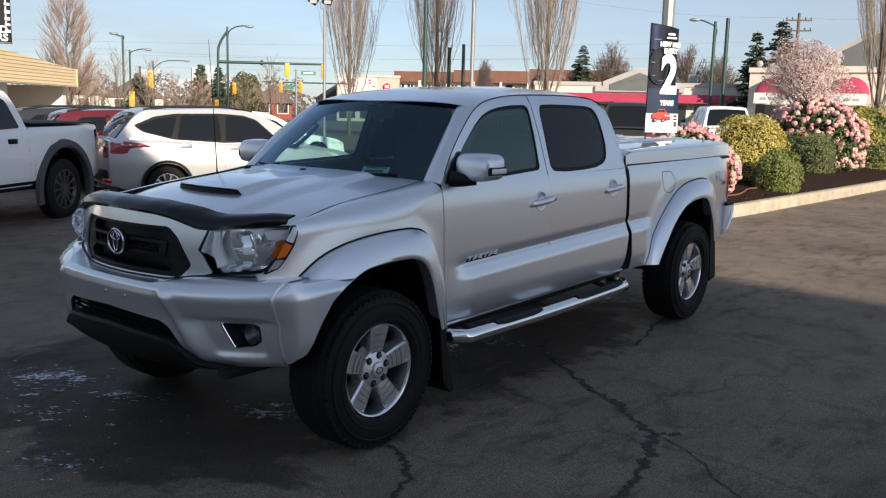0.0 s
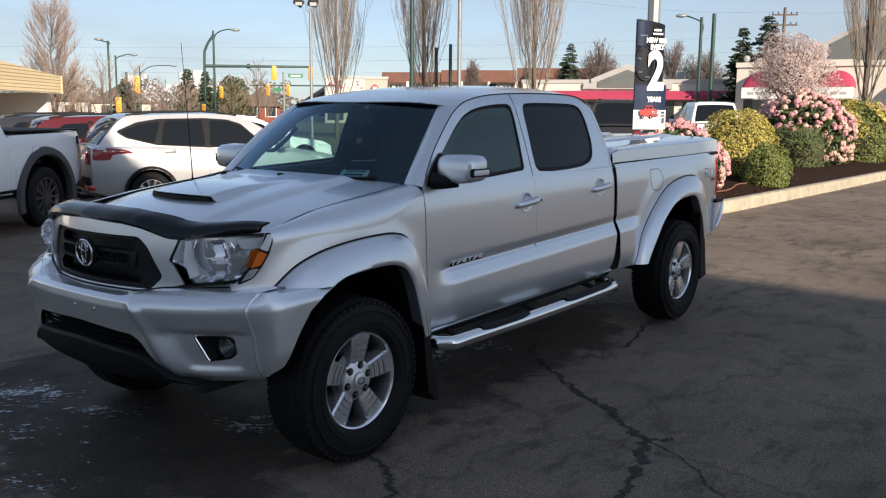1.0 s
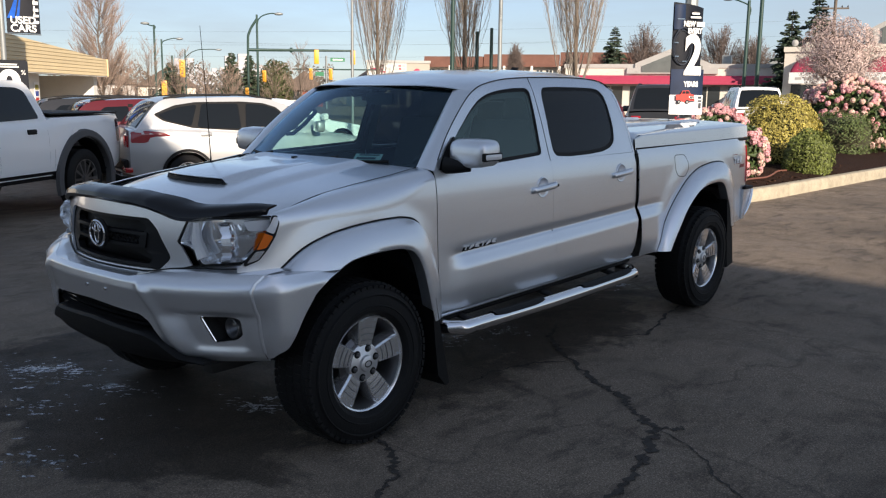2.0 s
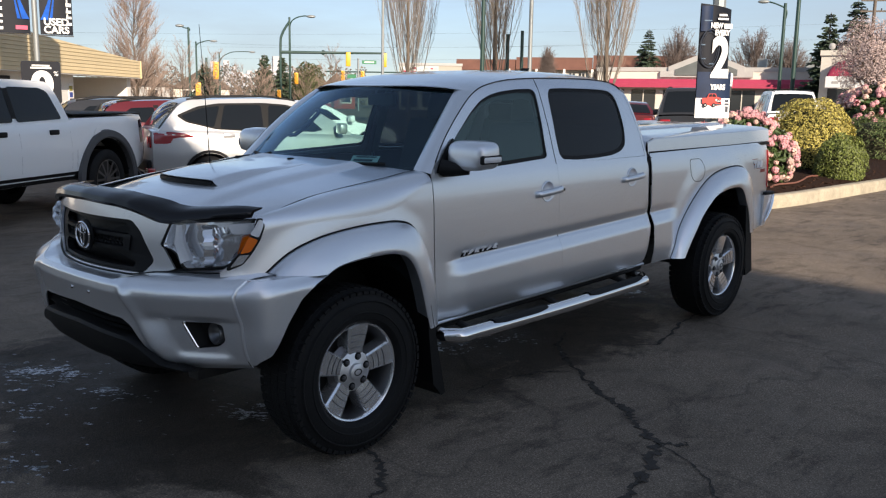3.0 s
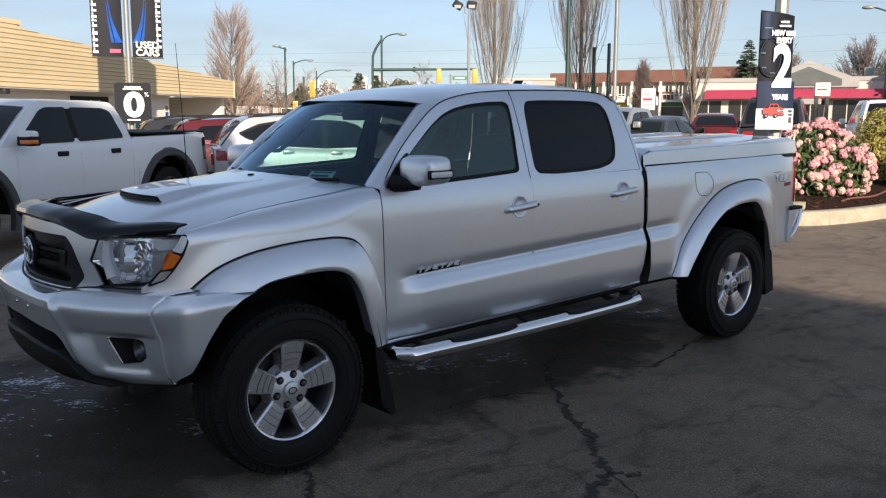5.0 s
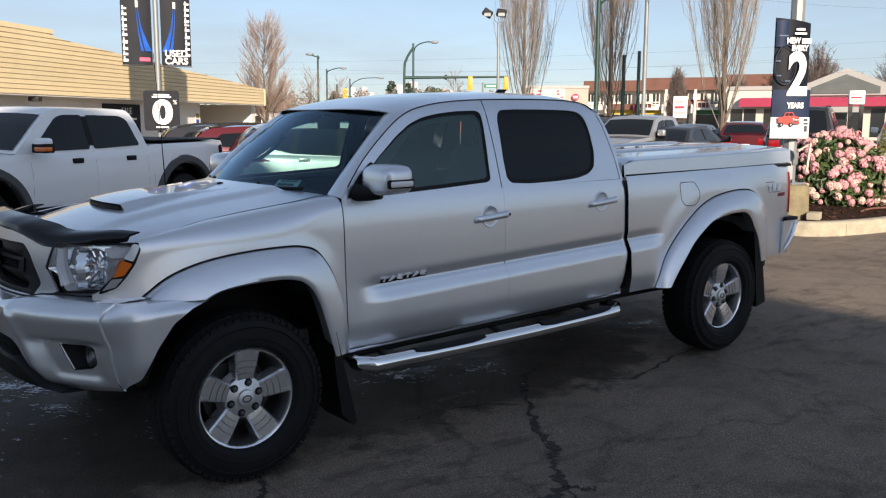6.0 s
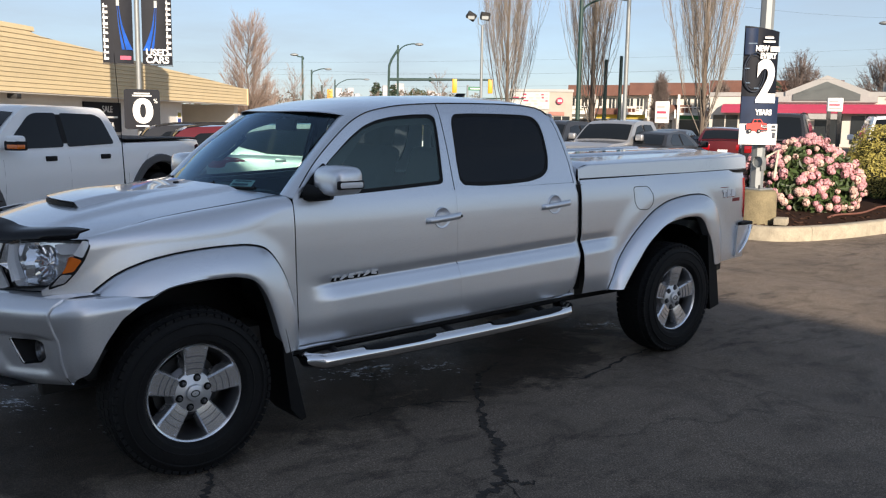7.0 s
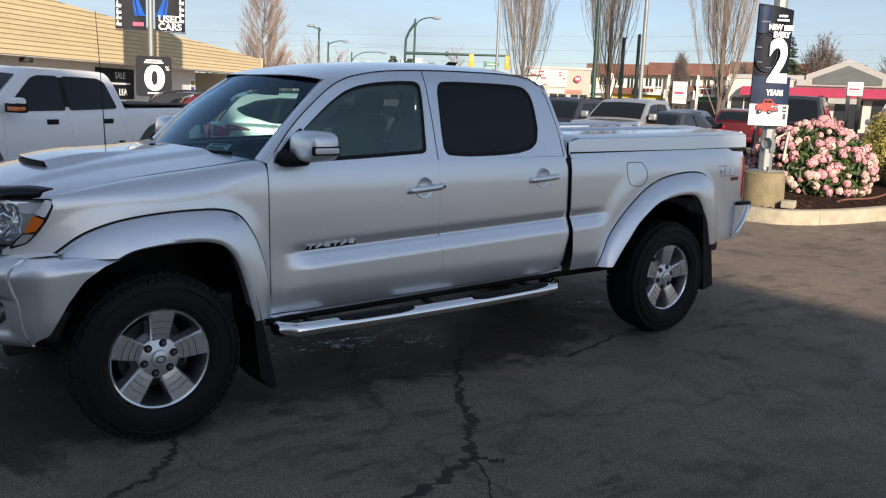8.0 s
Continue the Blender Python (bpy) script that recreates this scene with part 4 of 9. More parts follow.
for s in (-1, 1):
    fog_in = FOG_IN
    part("fog_recess", wall_of(fog_in, lambda a, b: bump_pt(s * a, b), lambda a, b: bump_pt(s * (0.70 + (a - 0.70) * 0.85), 0.648 + (b - 0.648) * 0.85, 0.085)), M_BLACK, bumper, "black fog lamp recess", recalc=True)
    part("fog_plate", disc_mesh(fog_in, lambda a, b: bump_pt(s * a, b, 0.07), 2), M_BLACK, bumper, recalc=True)
    inner = sorted(FOG_IN, key=lambda p: p[0])[0]
    side = sorted([p for p in FOG_IN if p[0] < inner[0] + 0.045], key=lambda p: p[1])
    part("fog_bezel", tube([bump_pt(s * (a + 0.003), b, 0.004) for a, b in side], 0.0045, 6), M_CHROME, bumper, "bright edge of the fog lamp recess") if len(side) > 1 else None
    c = bump_pt(s * 0.725, 0.645, 0.035)
    fog = lathe([(0.03, 0.001), (0.02, 0.02), (0.0, 0.036), (-0.008, 0.041), (-0.008, 0.046), (0.04, 0.048)], 24, "X", c)
    fl = part("fog_lamp", fog, M_ALLOYD, bumper, "round chrome fog lamp", recalc=True)
    part("fog_lens", lathe([(-0.010, 0.001), (-0.008, 0.02), (0.0, 0.04)], 24, "X", c), M_GLASSC, fl, "clear lens", recalc=True)
    # corner cap that runs back to the wheel arch
    path = curve3([(bump_x(0.85) + 0.001, 0.8505, 0), (-0.565, 0.890, 0), (-0.50, 0.925, 0), (-0.42, 0.938, 0), (-0.30, 0.940, 0), (-0.165, 0.938, 0)], 8)
    rows = []
    for p in path:
        zl = ip(p.x, [-0.66, -0.56, -0.50, -0.475, -0.40, -0.33, -0.25, -0.165], [0.503, 0.525, 0.548, 0.56, 0.69, 0.78, 0.832, 0.858])
        zh = ip(p.x, [-0.66, -0.45, -0.165], [0.878, 0.874, 0.866])
        row = []
        for z in lin(zl, zh, 14):
            inn = 0.030 * smooth01(0.82, 0.88, z) + 0.02 * smooth01(0.62, 0.5, z)
            k = smooth01(-0.50, -0.62, p.x)
            row.append(Vector((p.x + (bump_pt(0.85, z).x - bump_x(0.85)) * k, s * (p.y - inn * (1 - k)), z)))
        row.append(Vector((p.x + 0.02, s * (p.y - 0.10), zh + 0.004)))
        rows.append(row)
    cap = part("bumper_cap", rows_mesh(rows), M_SILVER, bumper, thick=0.005, recalc=True)
    lip = [rows[1][k] for k in range(1, 14)]
    part("cap_lip", tube([p + Vector((-0.001, s * 0.001, 0)) for p in lip], 0.0075, 8), M_SILVER, cap, "raised lip of the bumper end")
    part("cap_joint", tube([rows[0][k] + Vector((0.001, 0, 0)) for k in range(14)], 0.0022, 6), M_STEEL, cap)
for y in (-0.17, -0.02):
    part("plate_bolt", lathe([(-0.006, 0.001), (-0.006, 0.007), (0.006, 0.008)], 10, "X", bump_pt(y, 0.775)), M_CHROME, bumper, "bare plate bolt")
# dark gaps over the bumper
part("bumper_gap", tube([nose(y, ip(abs(y), *B_TOP) + 0.003, -0.003) for y in lin(-0.70, 0.70, 40)], 0.0065, 6), M_BLACK, bumper, "dark gap over the bumper")
for s in (-1, 1):
    part("filler_seam", tube([nose(s * 0.738, z, 0.0) for z in lin(0.872, 0.908, 4)], 0.0032, 5), M_BLACK, bumper)
# lower intake and valance
rows = [[Vector((bump_x(y) + 0.12, y, 0.71)), Vector((bump_x(y) + 0.14, y, 0.58))] for y in lin(-0.47, 0.47, 20)]
part("intake_back", rows_mesh(rows), M_BLACK, truck, "black lower intake", recalc=True)
for z in (0.675, 0.655, 0.635):
    part("intake_slat", rows_mesh([[Vector((bump_x(y) + 0.07, y, z + 0.005)), Vector((bump_x(y) + 0.05, y, z)), Vector((bump_x(y) + 0.07, y, z - 0.005))] for y in lin(-0.42, 0.42, 18)]), M_BLACK, truck, "black intake slat")


def val_pt(y, t):
    a = abs(y)
    z0, z1 = ip(a, [0, 0.40, 0.46, 0.56, 0.70], [0.632, 0.612, 0.585, 0.515, 0.49]), ip(a, [0, 0.30, 0.56, 0.70], [0.455, 0.462, 0.475, 0.485])
    off = [0.06, 0.004, -0.006, 0.004, 0.03, 0.07, 0.16][t]
    return Vector((bump_x(y) + off + 0.03, y, z0 + (z1 - z0) * [0, 0.04, 0.12, 0.45, 0.8, 1.0, 1.05][t]))


part("lower_valance", rows_mesh([[val_pt(y, t) for t in range(7)] for y in lin(-0.66, 0.66, 40)]), M_BLACK, truck, "black lower valance", recalc=True, thick=0.01)
part("skid_plate", box(-0.60, -0.25, -0.36, 0.36, 0.40, 0.43, 0.014), M_STEEL, truck)

# bed cover, tailgate, rear bumper
def cover_pt(u, v):
    x = 2.66 + 1.93 * u
    return Vector((x, 0.775 * v * (1 - 0.02 * u), 1.352 + 0.018 * u + 0.022 * (1 - v * v) - 0.012 * smooth01(0.93, 1.0, abs(v)) - 0.02 * (1 - smooth01(0, 0.03, u))))


cover = part("bed_cover", sheet(cover_pt, lin(0, 1, 30), lin(-1, 1, 31)), M_SILVER, truck, "silver painted hard bed cover", flip=True, recalc=True)
for s in (-1, 1):
    rows = [[cover_pt(u, s) + Vector((0, s * dy, dz)) for dy, dz in ((0, 0), (0.007, -0.006), (0.010, -0.03), (0.016, -0.095), (0.0, -0.10))] for u in lin(0, 1, 20)]
    part("cover_side", rows_mesh(rows), M_SILVER, cover, recalc=True)
rows = [[cover_pt(0, v) + Vector((dx, 0, dz)) for dx, dz in ((0, 0), (-0.008, -0.01), (-0.008, -0.10))] for v in lin(-1, 1, 20)]
part("cover_front", rows_mesh(rows), M_SILVER, cover, recalc=True)
rows = [[cover_pt(1, v) + Vector((dx, 0, dz)) for dx, dz in ((0, 0), (0.01, -0.01), (0.012, -0.10))] for v in lin(-1, 1, 20)]
part("cover_back", rows_mesh(rows), M_SILVER, cover, recalc=True)
for y in (-0.30, 0.30):
    part("cover_ridge", rows_mesh([[cover_pt(u, (y + dy) / 0.775) + Vector((0, 0, dz)) for dy, dz in ((-0.10, 0.001), (-0.08, 0.012), (0.08, 0.012), (0.10, 0.001))] for u in lin(0.05, 0.95, 16)]), M_SILVER, cover, recalc=True)
part("cover_latch", lathe([(0, 0.05), (0.03, 0.05), (0.035, 0.04), (0.035, 0.001)], 18, "X", (4.60, -0.70, 1.29)), M_STEEL, cover, "round grey cover hinge", recalc=True)
part("bed_rail_gap", box(2.672, 4.57, -0.792, 0.792, 1.236, 1.256), M_BLACK, truck)
part("tailgate", box(4.55, 4.60, -0.70, 0.70, 0.72, 1.25, 0.015), M_SILVER, truck, "silver tailgate")
def rear_sec(y):
    """The rear bumper's section, drawn in round its ends."""
    k = smooth01(0.66, 0.87, abs(y))
    return [Vector((x - 0.035 * k * k * (x > 4.5), y, z)) for x, z in ((4.40, 0.590), (4.45, 0.605), (4.535, 0.665), (4.60, 0.745), (4.65, 0.80), (4.655, 0.822), (4.64, 0.828), (4.42, 0.830))]


rb = part("rear_bumper", rows_mesh([rear_sec(y) for y in (-0.846, -0.843, -0.836, -0.82, -0.78, -0.72, -0.66, -0.4, 0.4, 0.66, 0.72, 0.78, 0.82, 0.836, 0.843, 0.846)], True, True), M_SILVER, truck, "silver rear bumper", recalc=True)
part("bumper_tread", box(4.50, 4.650, -0.58, 0.58, 0.828, 0.840, 0.004), M_BLACK, rb, "black bumper step pad")
for s in (-1, 1):
    part("bumper_edge", tube([Vector((x, s * y, z)) for x, y, z in ((4.578, 0.853, 0.826), (4.562, 0.856, 0.775), (4.525, 0.858, 0.710), (4.475, 0.858, 0.655), (4.43, 0.856, 0.618))], [0.007, 0.011, 0.011, 0.009, 0.005], 8), M_CHROME, rb, "bright bumper edge")
    part("corner_pad", box(4.47, 4.632, *sorted((s * 0.60, s * 0.842)), 0.826, 0.852, 0.010), M_BLACK, rb, "black bumper corner pad")
# chassis, axles and floor
part("underbody", box(-0.45, 4.45, -0.70, 0.70, 0.46, 0.60, 0.02), M_STEEL, truck, "dark underbody")
part("bed_floor", box(2.7, 4.5, -0.72, 0.72, 0.60, 0.64), M_STEEL, truck)
for s in (-1, 1):
    part("frame_rail", box(-0.55, 4.45, s * 0.42 - 0.04, s * 0.42 + 0.04, 0.36, 0.50, 0.01), M_STEEL, truck)
for x in (0.0, 3.578):
    part("axle", tube([Vector((x, -0.70, 0.385)), Vector((x, 0.70, 0.385))], 0.045, 10), M_STEEL, truck)
part("silencer", tube([Vector((2.4, 0.35, 0.36)), Vector((2.5, 0.35, 0.36)), Vector((3.1, 0.35, 0.36)), Vector((3.2, 0.35, 0.36))], [0.03, 0.09, 0.09, 0.03], 12), M_STEEL, truck)
part("engine_block", box(-0.42, 0.45, -0.52, 0.52, 0.50, 1.02, 0.05), M_BLACK, truck)


# wheels
def truck_wheel(r=0.385, w=0.262, rim=0.229, spokes=5):
    """A wheel about the y axis, its face to -y; parts returned under one Empty-less tyre."""
    hw = w / 2
    prof = [(hw - 0.02, rim - 0.01), (hw - 0.005, rim + 0.01), (hw, rim + 0.05), (hw - 0.004, r - 0.06), (hw - 0.018, r - 0.025), (hw - 0.045, r - 0.006), (0.05, r), (0.0, r), (-0.05, r),
            (-hw + 0.045, r - 0.006), (-hw + 0.018, r - 0.025), (-hw + 0.004, r - 0.06), (-hw, rim + 0.05), (-hw + 0.004, rim + 0.022), (-hw + 0.015, rim + 0.010), (-hw + 0.034, rim + 0.004), (-hw + 0.05, rim - 0.01)]
    tyre_bm, bm = lathe(prof, 72, "Y"), bmesh.new()
    for rr_t in (rim + 0.046, rim + 0.098):
        join(bm, lathe([(-hw - 0.0005, rr_t), (-hw - 0.0035, rr_t + 0.003), (-hw - 0.0035, rr_t + 0.006), (-hw + 0.001, rr_t + 0.009)], 72, "Y"))
    # tread and shoulder blocks
    for k in range(60):
        a = 2 * math.pi * k / 60
        for y0, y1, rr, da in ((-hw + 0.012, -hw + 0.055, r - 0.016, 0.0), (-0.075, -0.028, r - 0.003, 0.05), (-0.022, 0.022, r - 0.002, 0.0), (0.028, 0.075, r - 0.003, 0.05), (hw - 0.055, hw - 0.012, r - 0.016, 0.0)):
            b = box(-0.015, 0.015, y0, y1, rr - 0.01, rr + 0.005)
            join(bm, b, Matrix.Rotation(a + da, 4, "Y"))
    return tyre_bm, bm


def make_wheel(x, s):
    """Tyre, alloy rim, nuts and brake on one corner."""
    bm, tread = truck_wheel()
    tyre_o = Matrix.Translation((x, s * 0.822, 0.385)) @ (Matrix.Identity(4) if s < 0 else Matrix.Rotation(math.pi, 4, "Z"))
    wheel = part("wheel", bm, M_RUBBER, truck, "all-terrain tyre on a five-spoke alloy wheel", recalc=True, angle=30)
    wheel.matrix_basis = tyre_o
    part("tread", tread, M_RUBBER, wheel, "chunky all-terrain tread", smooth=False)["kind"] = "stuff"
    face = -0.085
    lip = lathe([(-0.114, 0.226), (-0.126, 0.229), (-0.131, 0.236), (-0.124, 0.243), (-0.10, 0.238)], 72, "Y")
    part("rim_lip", lip, M_ALLOY, wheel, "machined rim lip", recalc=True)
    part("rim_barrel", lathe([(-0.120, 0.228), (-0.10, 0.219), (-0.06, 0.211), (0.06, 0.205), (0.10, 0.21)], 60, "Y"), M_ALLOYD, wheel, "grey rim barrel", recalc=True)
    part("brake_disc", lathe([(0.0, 0.05), (-0.012, 0.06), (-0.012, 0.165), (0.0, 0.168)], 40, "Y"), M_STEEL, wheel, "dark brake disc", recalc=True)
    part("brake_back", lathe([(0.045, 0.001), (0.045, 0.20)], 30, "Y"), M_BLACK, wheel)
    for k in range(5):
        a = 2 * math.pi * k / 5 - math.pi / 2 + 0.09
        sp = bmesh.new()
        rows = []
        for rr, wd, yy in ((0.050, 0.030, -0.098), (0.082, 0.036, -0.103), (0.11, 0.040, -0.108), (0.15, 0.046, -0.113), (0.19, 0.052, -0.117), (0.230, 0.058, -0.121)):
            rows.append([Vector((rr, yy + dy, q)) for q, dy in ((-wd - 0.012, 0.075), (-wd - 0.010, 0.022), (-wd - 0.007, 0.009), (-wd + 0.001, 0.0), (-wd * 0.5, 0.0), (0, 0.0), (wd * 0.5, 0.0), (wd - 0.001, 0.0), (wd + 0.007, 0.009), (wd + 0.010, 0.022), (wd + 0.012, 0.075))])
        sp = rows_mesh(rows)
        bmesh.ops.transform(sp, matrix=Matrix.Rotation(a, 4, "Y"), verts=sp.verts)
        spoke = part("spoke", sp, M_ALLOY, wheel, recalc=True, angle=25)
        turned = bmesh.new()
        for rr, wd, yy in ((0.118, 0.038, -0.1085), (0.148, 0.042, -0.1125), (0.180, 0.047, -0.1160)):
            join(turned, tube([Vector((math.sqrt(rr * rr - q * q), yy - 0.0015, q)) for q in lin(-wd, wd, 7)], 0.0011, 4))
        bmesh.ops.transform(turned, matrix=Matrix.Rotation(a, 4, "Y"), verts=turned.verts)
        part("turned_groove", turned, M_STEEL, spoke, "dark arcs turned across the spoke")["kind"] = "stuff"
        for q in (-0.045, 0.045):
            bt = lathe([(-0.124, 0.001), (-0.124, 0.004), (-0.118, 0.005)], 8, "Y")
            p = Matrix.Rotation(a, 4, "Y") @ Vector((0.212, 0, q))
            bmesh.ops.translate(bt, vec=p, verts=bt.verts)
            part("rim_bolt", bt, M_CHROME, spoke)
        wn_ = rows_mesh([[Matrix.Rotation(a + math.pi / 5, 4, "Y") @ Vector((rr, yy, q)) for q in (-ww, 0, ww)] for rr, yy, ww in ((0.07, -0.085, 0.018), (0.10, -0.075, 0.022), (0.125, -0.055, 0.024))])
        part("spoke_web", wn_, M_ALLOYD, wheel)
    part("hub", lathe([(-0.128, 0.001), (-0.128, 0.034), (-0.125, 0.039), (-0.112, 0.042), (-0.107, 0.052), (-0.105, 0.088), (-0.098, 0.098), (-0.06, 0.102)], 36, "Y"), M_HUB, wheel, "alloy hub with centre cap", recalc=True)
    cap_o = part("centre_cap", tube([Vector((0.021 * math.cos(t), -0.1290, 0.015 * math.sin(t))) for t in lin(0, 2 * math.pi, 17)], 0.003, 5, False), M_STEEL, wheel)
    for k in range(6):
        a = 2 * math.pi * k / 6 + 0.25
        c = Vector((0.073 * math.cos(a), 0, 0.073 * math.sin(a)))
        pk = lathe([(-0.104, 0.0195), (-0.1085, 0.0185), (-0.1085, 0.001)], 16, "Y", c)
        part("nut_pocket", pk, M_BLACK, wheel, recalc=True)
        nut = lathe([(-0.122, 0.001), (-0.121, 0.008), (-0.117, 0.0105), (-0.105, 0.0115)], 6, "Y", c)
        part("wheel_nut", nut, M_ALLOYD, wheel, "dark wheel nut", recalc=True)
    return wheel


for x in (-0.012, 3.560):
    for s in (-1, 1):
        wheel_o = make_wheel(x, s)
        for ch in wheel_o.children:
            if not ch.name.startswith("tread"):
                ch.matrix_basis = Matrix.Translation((0, 0.026, 0)) @ Matrix.Diagonal((0.955, 1, 0.955, 1))

# cabin
def seat(x, y, w):
    b = box(x - 0.22, x + 0.30, y - w, y + w, 0.78, 0.92, 0.05, 3)
    st_ = part("seat", b, M_CLOTH, truck, "grey cloth seat")
    bk = box(-0.07, 0.07, -w, w, 0, 0.62, 0.05, 3)
    bmesh.ops.transform(bk, matrix=Matrix.Translation((x + 0.30, y, 0.86)) @ Matrix.Rotation(0.32, 4, "Y"), verts=bk.verts)
    part("seat_back", bk, M_CLOTH, st_)
    return st_


for y in (-0.37, 0.37):
    st_ = seat(1.38, y, 0.25)
    hr = box(-0.05, 0.05, -0.13, 0.13, 0, 0.19, 0.04, 3)
    bmesh.ops.transform(hr, matrix=Matrix.Translation((1.90, y, 1.44)) @ Matrix.Rotation(0.2, 4, "Y"), verts=hr.verts)
    part("headrest", hr, M_CLOTH, st_, "grey cloth headrest")
st_ = seat(2.18, 0, 0.62)
for y in (-0.38, 0.38):
    part("headrest", box(2.52, 2.60, y - 0.12, y + 0.12, 1.42, 1.56, 0.03, 2), M_CLOTH, st_)
part("dashboard", rows_mesh([[Vector((x + (0.10 * (abs(y) / 0.7) ** 2 if k < 3 else 0), y, z)) for k, (x, z) in enumerate(((0.52, 1.20), (0.70, 1.225), (0.92, 1.20), (0.98, 1.12), (0.94, 0.95), (0.92, 0.70)))] for y in lin(-0.72, 0.72, 16)]), M_TRIM, truck, "dark grey dashboard", recalc=True, thick=0.01)
whl = part("steering_wheel", tube([Matrix.Translation((1.10, -0.37, 1.10)) @ Matrix.Rotation(-0.45, 4, "Y") @ Vector((0, 0.19 * math.cos(a), 0.19 * math.sin(a))) for a in lin(0, 2 * math.pi, 37)], 0.016, 8, False), M_TRIM, truck, "black steering wheel")
part("steering_hub", tube([Vector((1.09, -0.37, 1.10)), Vector((0.95, -0.37, 1.04))], [0.07, 0.05], 10), M_TRIM, whl)
part("rear_view_mirror", box(0.97, 1.0, -0.12, 0.10, 1.555, 1.625, 0.012), M_TRIM, truck, "cabin rear-view mirror")
part("headlining", sheet(lambda u, v: roof_pt(0.03 + 0.95 * u, 0.95 * v) + Vector((0.02, 0, -0.035)), lin(0, 1, 10), lin(-1, 1, 9)), M_LINER, truck, "pale grey headlining")
for s in (-1, 1):
    for x0, x1 in ((0.66, 1.60), (1.63, 2.55)):
        part("door_card", box(x0, x1, s * 0.775 - 0.008, s * 0.775 + 0.008, 0.62, 1.225), M_TRIM, truck, "dark door lining")
    part("pillar_trim", rows_mesh([[Vector((x, s * y, z)) for x in (1.585, 1.665)] for y, z in ((0.77, 1.22), (0.62, 1.66))]), M_LINER, truck)
    part("grab_handle", tube([Vector((1.30, s * 0.60, 1.63)), Vector((1.33, s * 0.585, 1.60)), Vector((1.47, s * 0.585, 1.605)), Vector((1.50, s * 0.60, 1.64))], 0.010, 6), M_LINER, truck)

# badges: plain bars in their colours
badge_m = mat("badge_chrome", (0.92, 0.92, 0.93), 0.3, 0.15, coat=0.5)
badge_w = mat("badge_white", (0.93, 0.93, 0.93), 0.5)
badge_r = mat("badge_red", (0.22, 0.014, 0.016), 0.5)


def flank_bar(x0, x1, z0, z1, m, label, up=0.004, lean=0.0, dz=0.0):
    rows = [[flank(x + lean * (z - z0) / max(1e-4, z1 - z0), z + dz * (x - x0)) + Vector((0, -up, 0)) for z in (z0, z1)] for x in lin(x0, x1, 4)]
    part("badge_bar", rows_mesh(rows), m, truck, label, thick=0.003, recalc=True)


def flank_plate(poly, m, label, up, parent=None):
    """A small flat shape laid on the driver's flank."""
    return part("badge_bar", disc_mesh(poly, lambda a, b: flank(a, b) + Vector((0, -up, 0)), 2), m, parent or truck, label, thick=0.003, recalc=True)


# six slanting chrome shapes in a row; black plates below draw their shadow
for k in range(6):
    x, z = 0.772 + k * 0.0485, 0.806 + 0.0016 * k
    shape = [[(0, 0.018), (0.042, 0.018), (0.044, 0.026), (0.002, 0.026)], [(0, 0), (0.012, 0), (0.040, 0.012), (0.036, 0.026), (0.024, 0.026)], [(0.002, 0.004), (0.036, 0), (0.040, 0.008), (0.014, 0.012), (0.042, 0.020), (0.040, 0.026), (0.008, 0.026)]][k % 3]
    back = flank_plate([(x - 0.003, z - 0.006), (x + 0.046, z - 0.006), (x + 0.050, z + 0.012), (x + 0.006, z + 0.012)], M_BLACK, "", 0.007)
    flank_plate([(x + a, z + b) for a, b in shape], badge_m, "chrome door badge shape", 0.012, back)
    if k % 3 == 0:
        flank_plate([(x + 0.014, z), (x + 0.024, z), (x + 0.030, z + 0.018), (x + 0.020, z + 0.018)], badge_m, "", 0.012, back)
flank_bar(4.185, 4.30, 1.128, 1.133, badge_r, "red decal stripe", up=0.005)
for k in range(3):
    x = 4.206 + 0.066 * k
    shape = [[(0, 0.040), (0, 0.056), (0.058, 0.056), (0.058, 0.040), (0.040, 0.040), (0.034, 0), (0.014, 0), (0.020, 0.040)], [(0, 0), (0.004, 0.056), (0.058, 0.056), (0.060, 0.026), (0.044, 0.018), (0.058, 0), (0.036, 0), (0.022, 0.016), (0.018, 0)], [(0, 0), (0.004, 0.056), (0.050, 0.056), (0.060, 0.044), (0.056, 0.012), (0.044, 0)]][k]
    shade_p = flank_plate([(x + a + 0.005, 1.052 + b) for a, b in shape], badge_r, "dark red decal edge", 0.005)
    flank_plate([(x + a, 1.058 + b) for a, b in shape], badge_w, "white decal shape", 0.009, shade_p)
flank_bar(4.355, 4.475, 1.018, 1.044, badge_r, "dark red decal bar", up=0.005, lean=0.006)

# ---------------------------------------------------------------- ground
truck.matrix_basis = pose(0.004, 0, -0.019, 0, -0.594, 0)


def gz(x, y):
    """Height of the lot: a slight fall away from the kerb, a slight rise along it."""
    return 0.0104 * (min(5.0, max(-1.2, x))) - 0.0195 - 0.022 * min(8.5, max(0.0, y - 0.6)) * smooth01(9.5, 5.0, x)


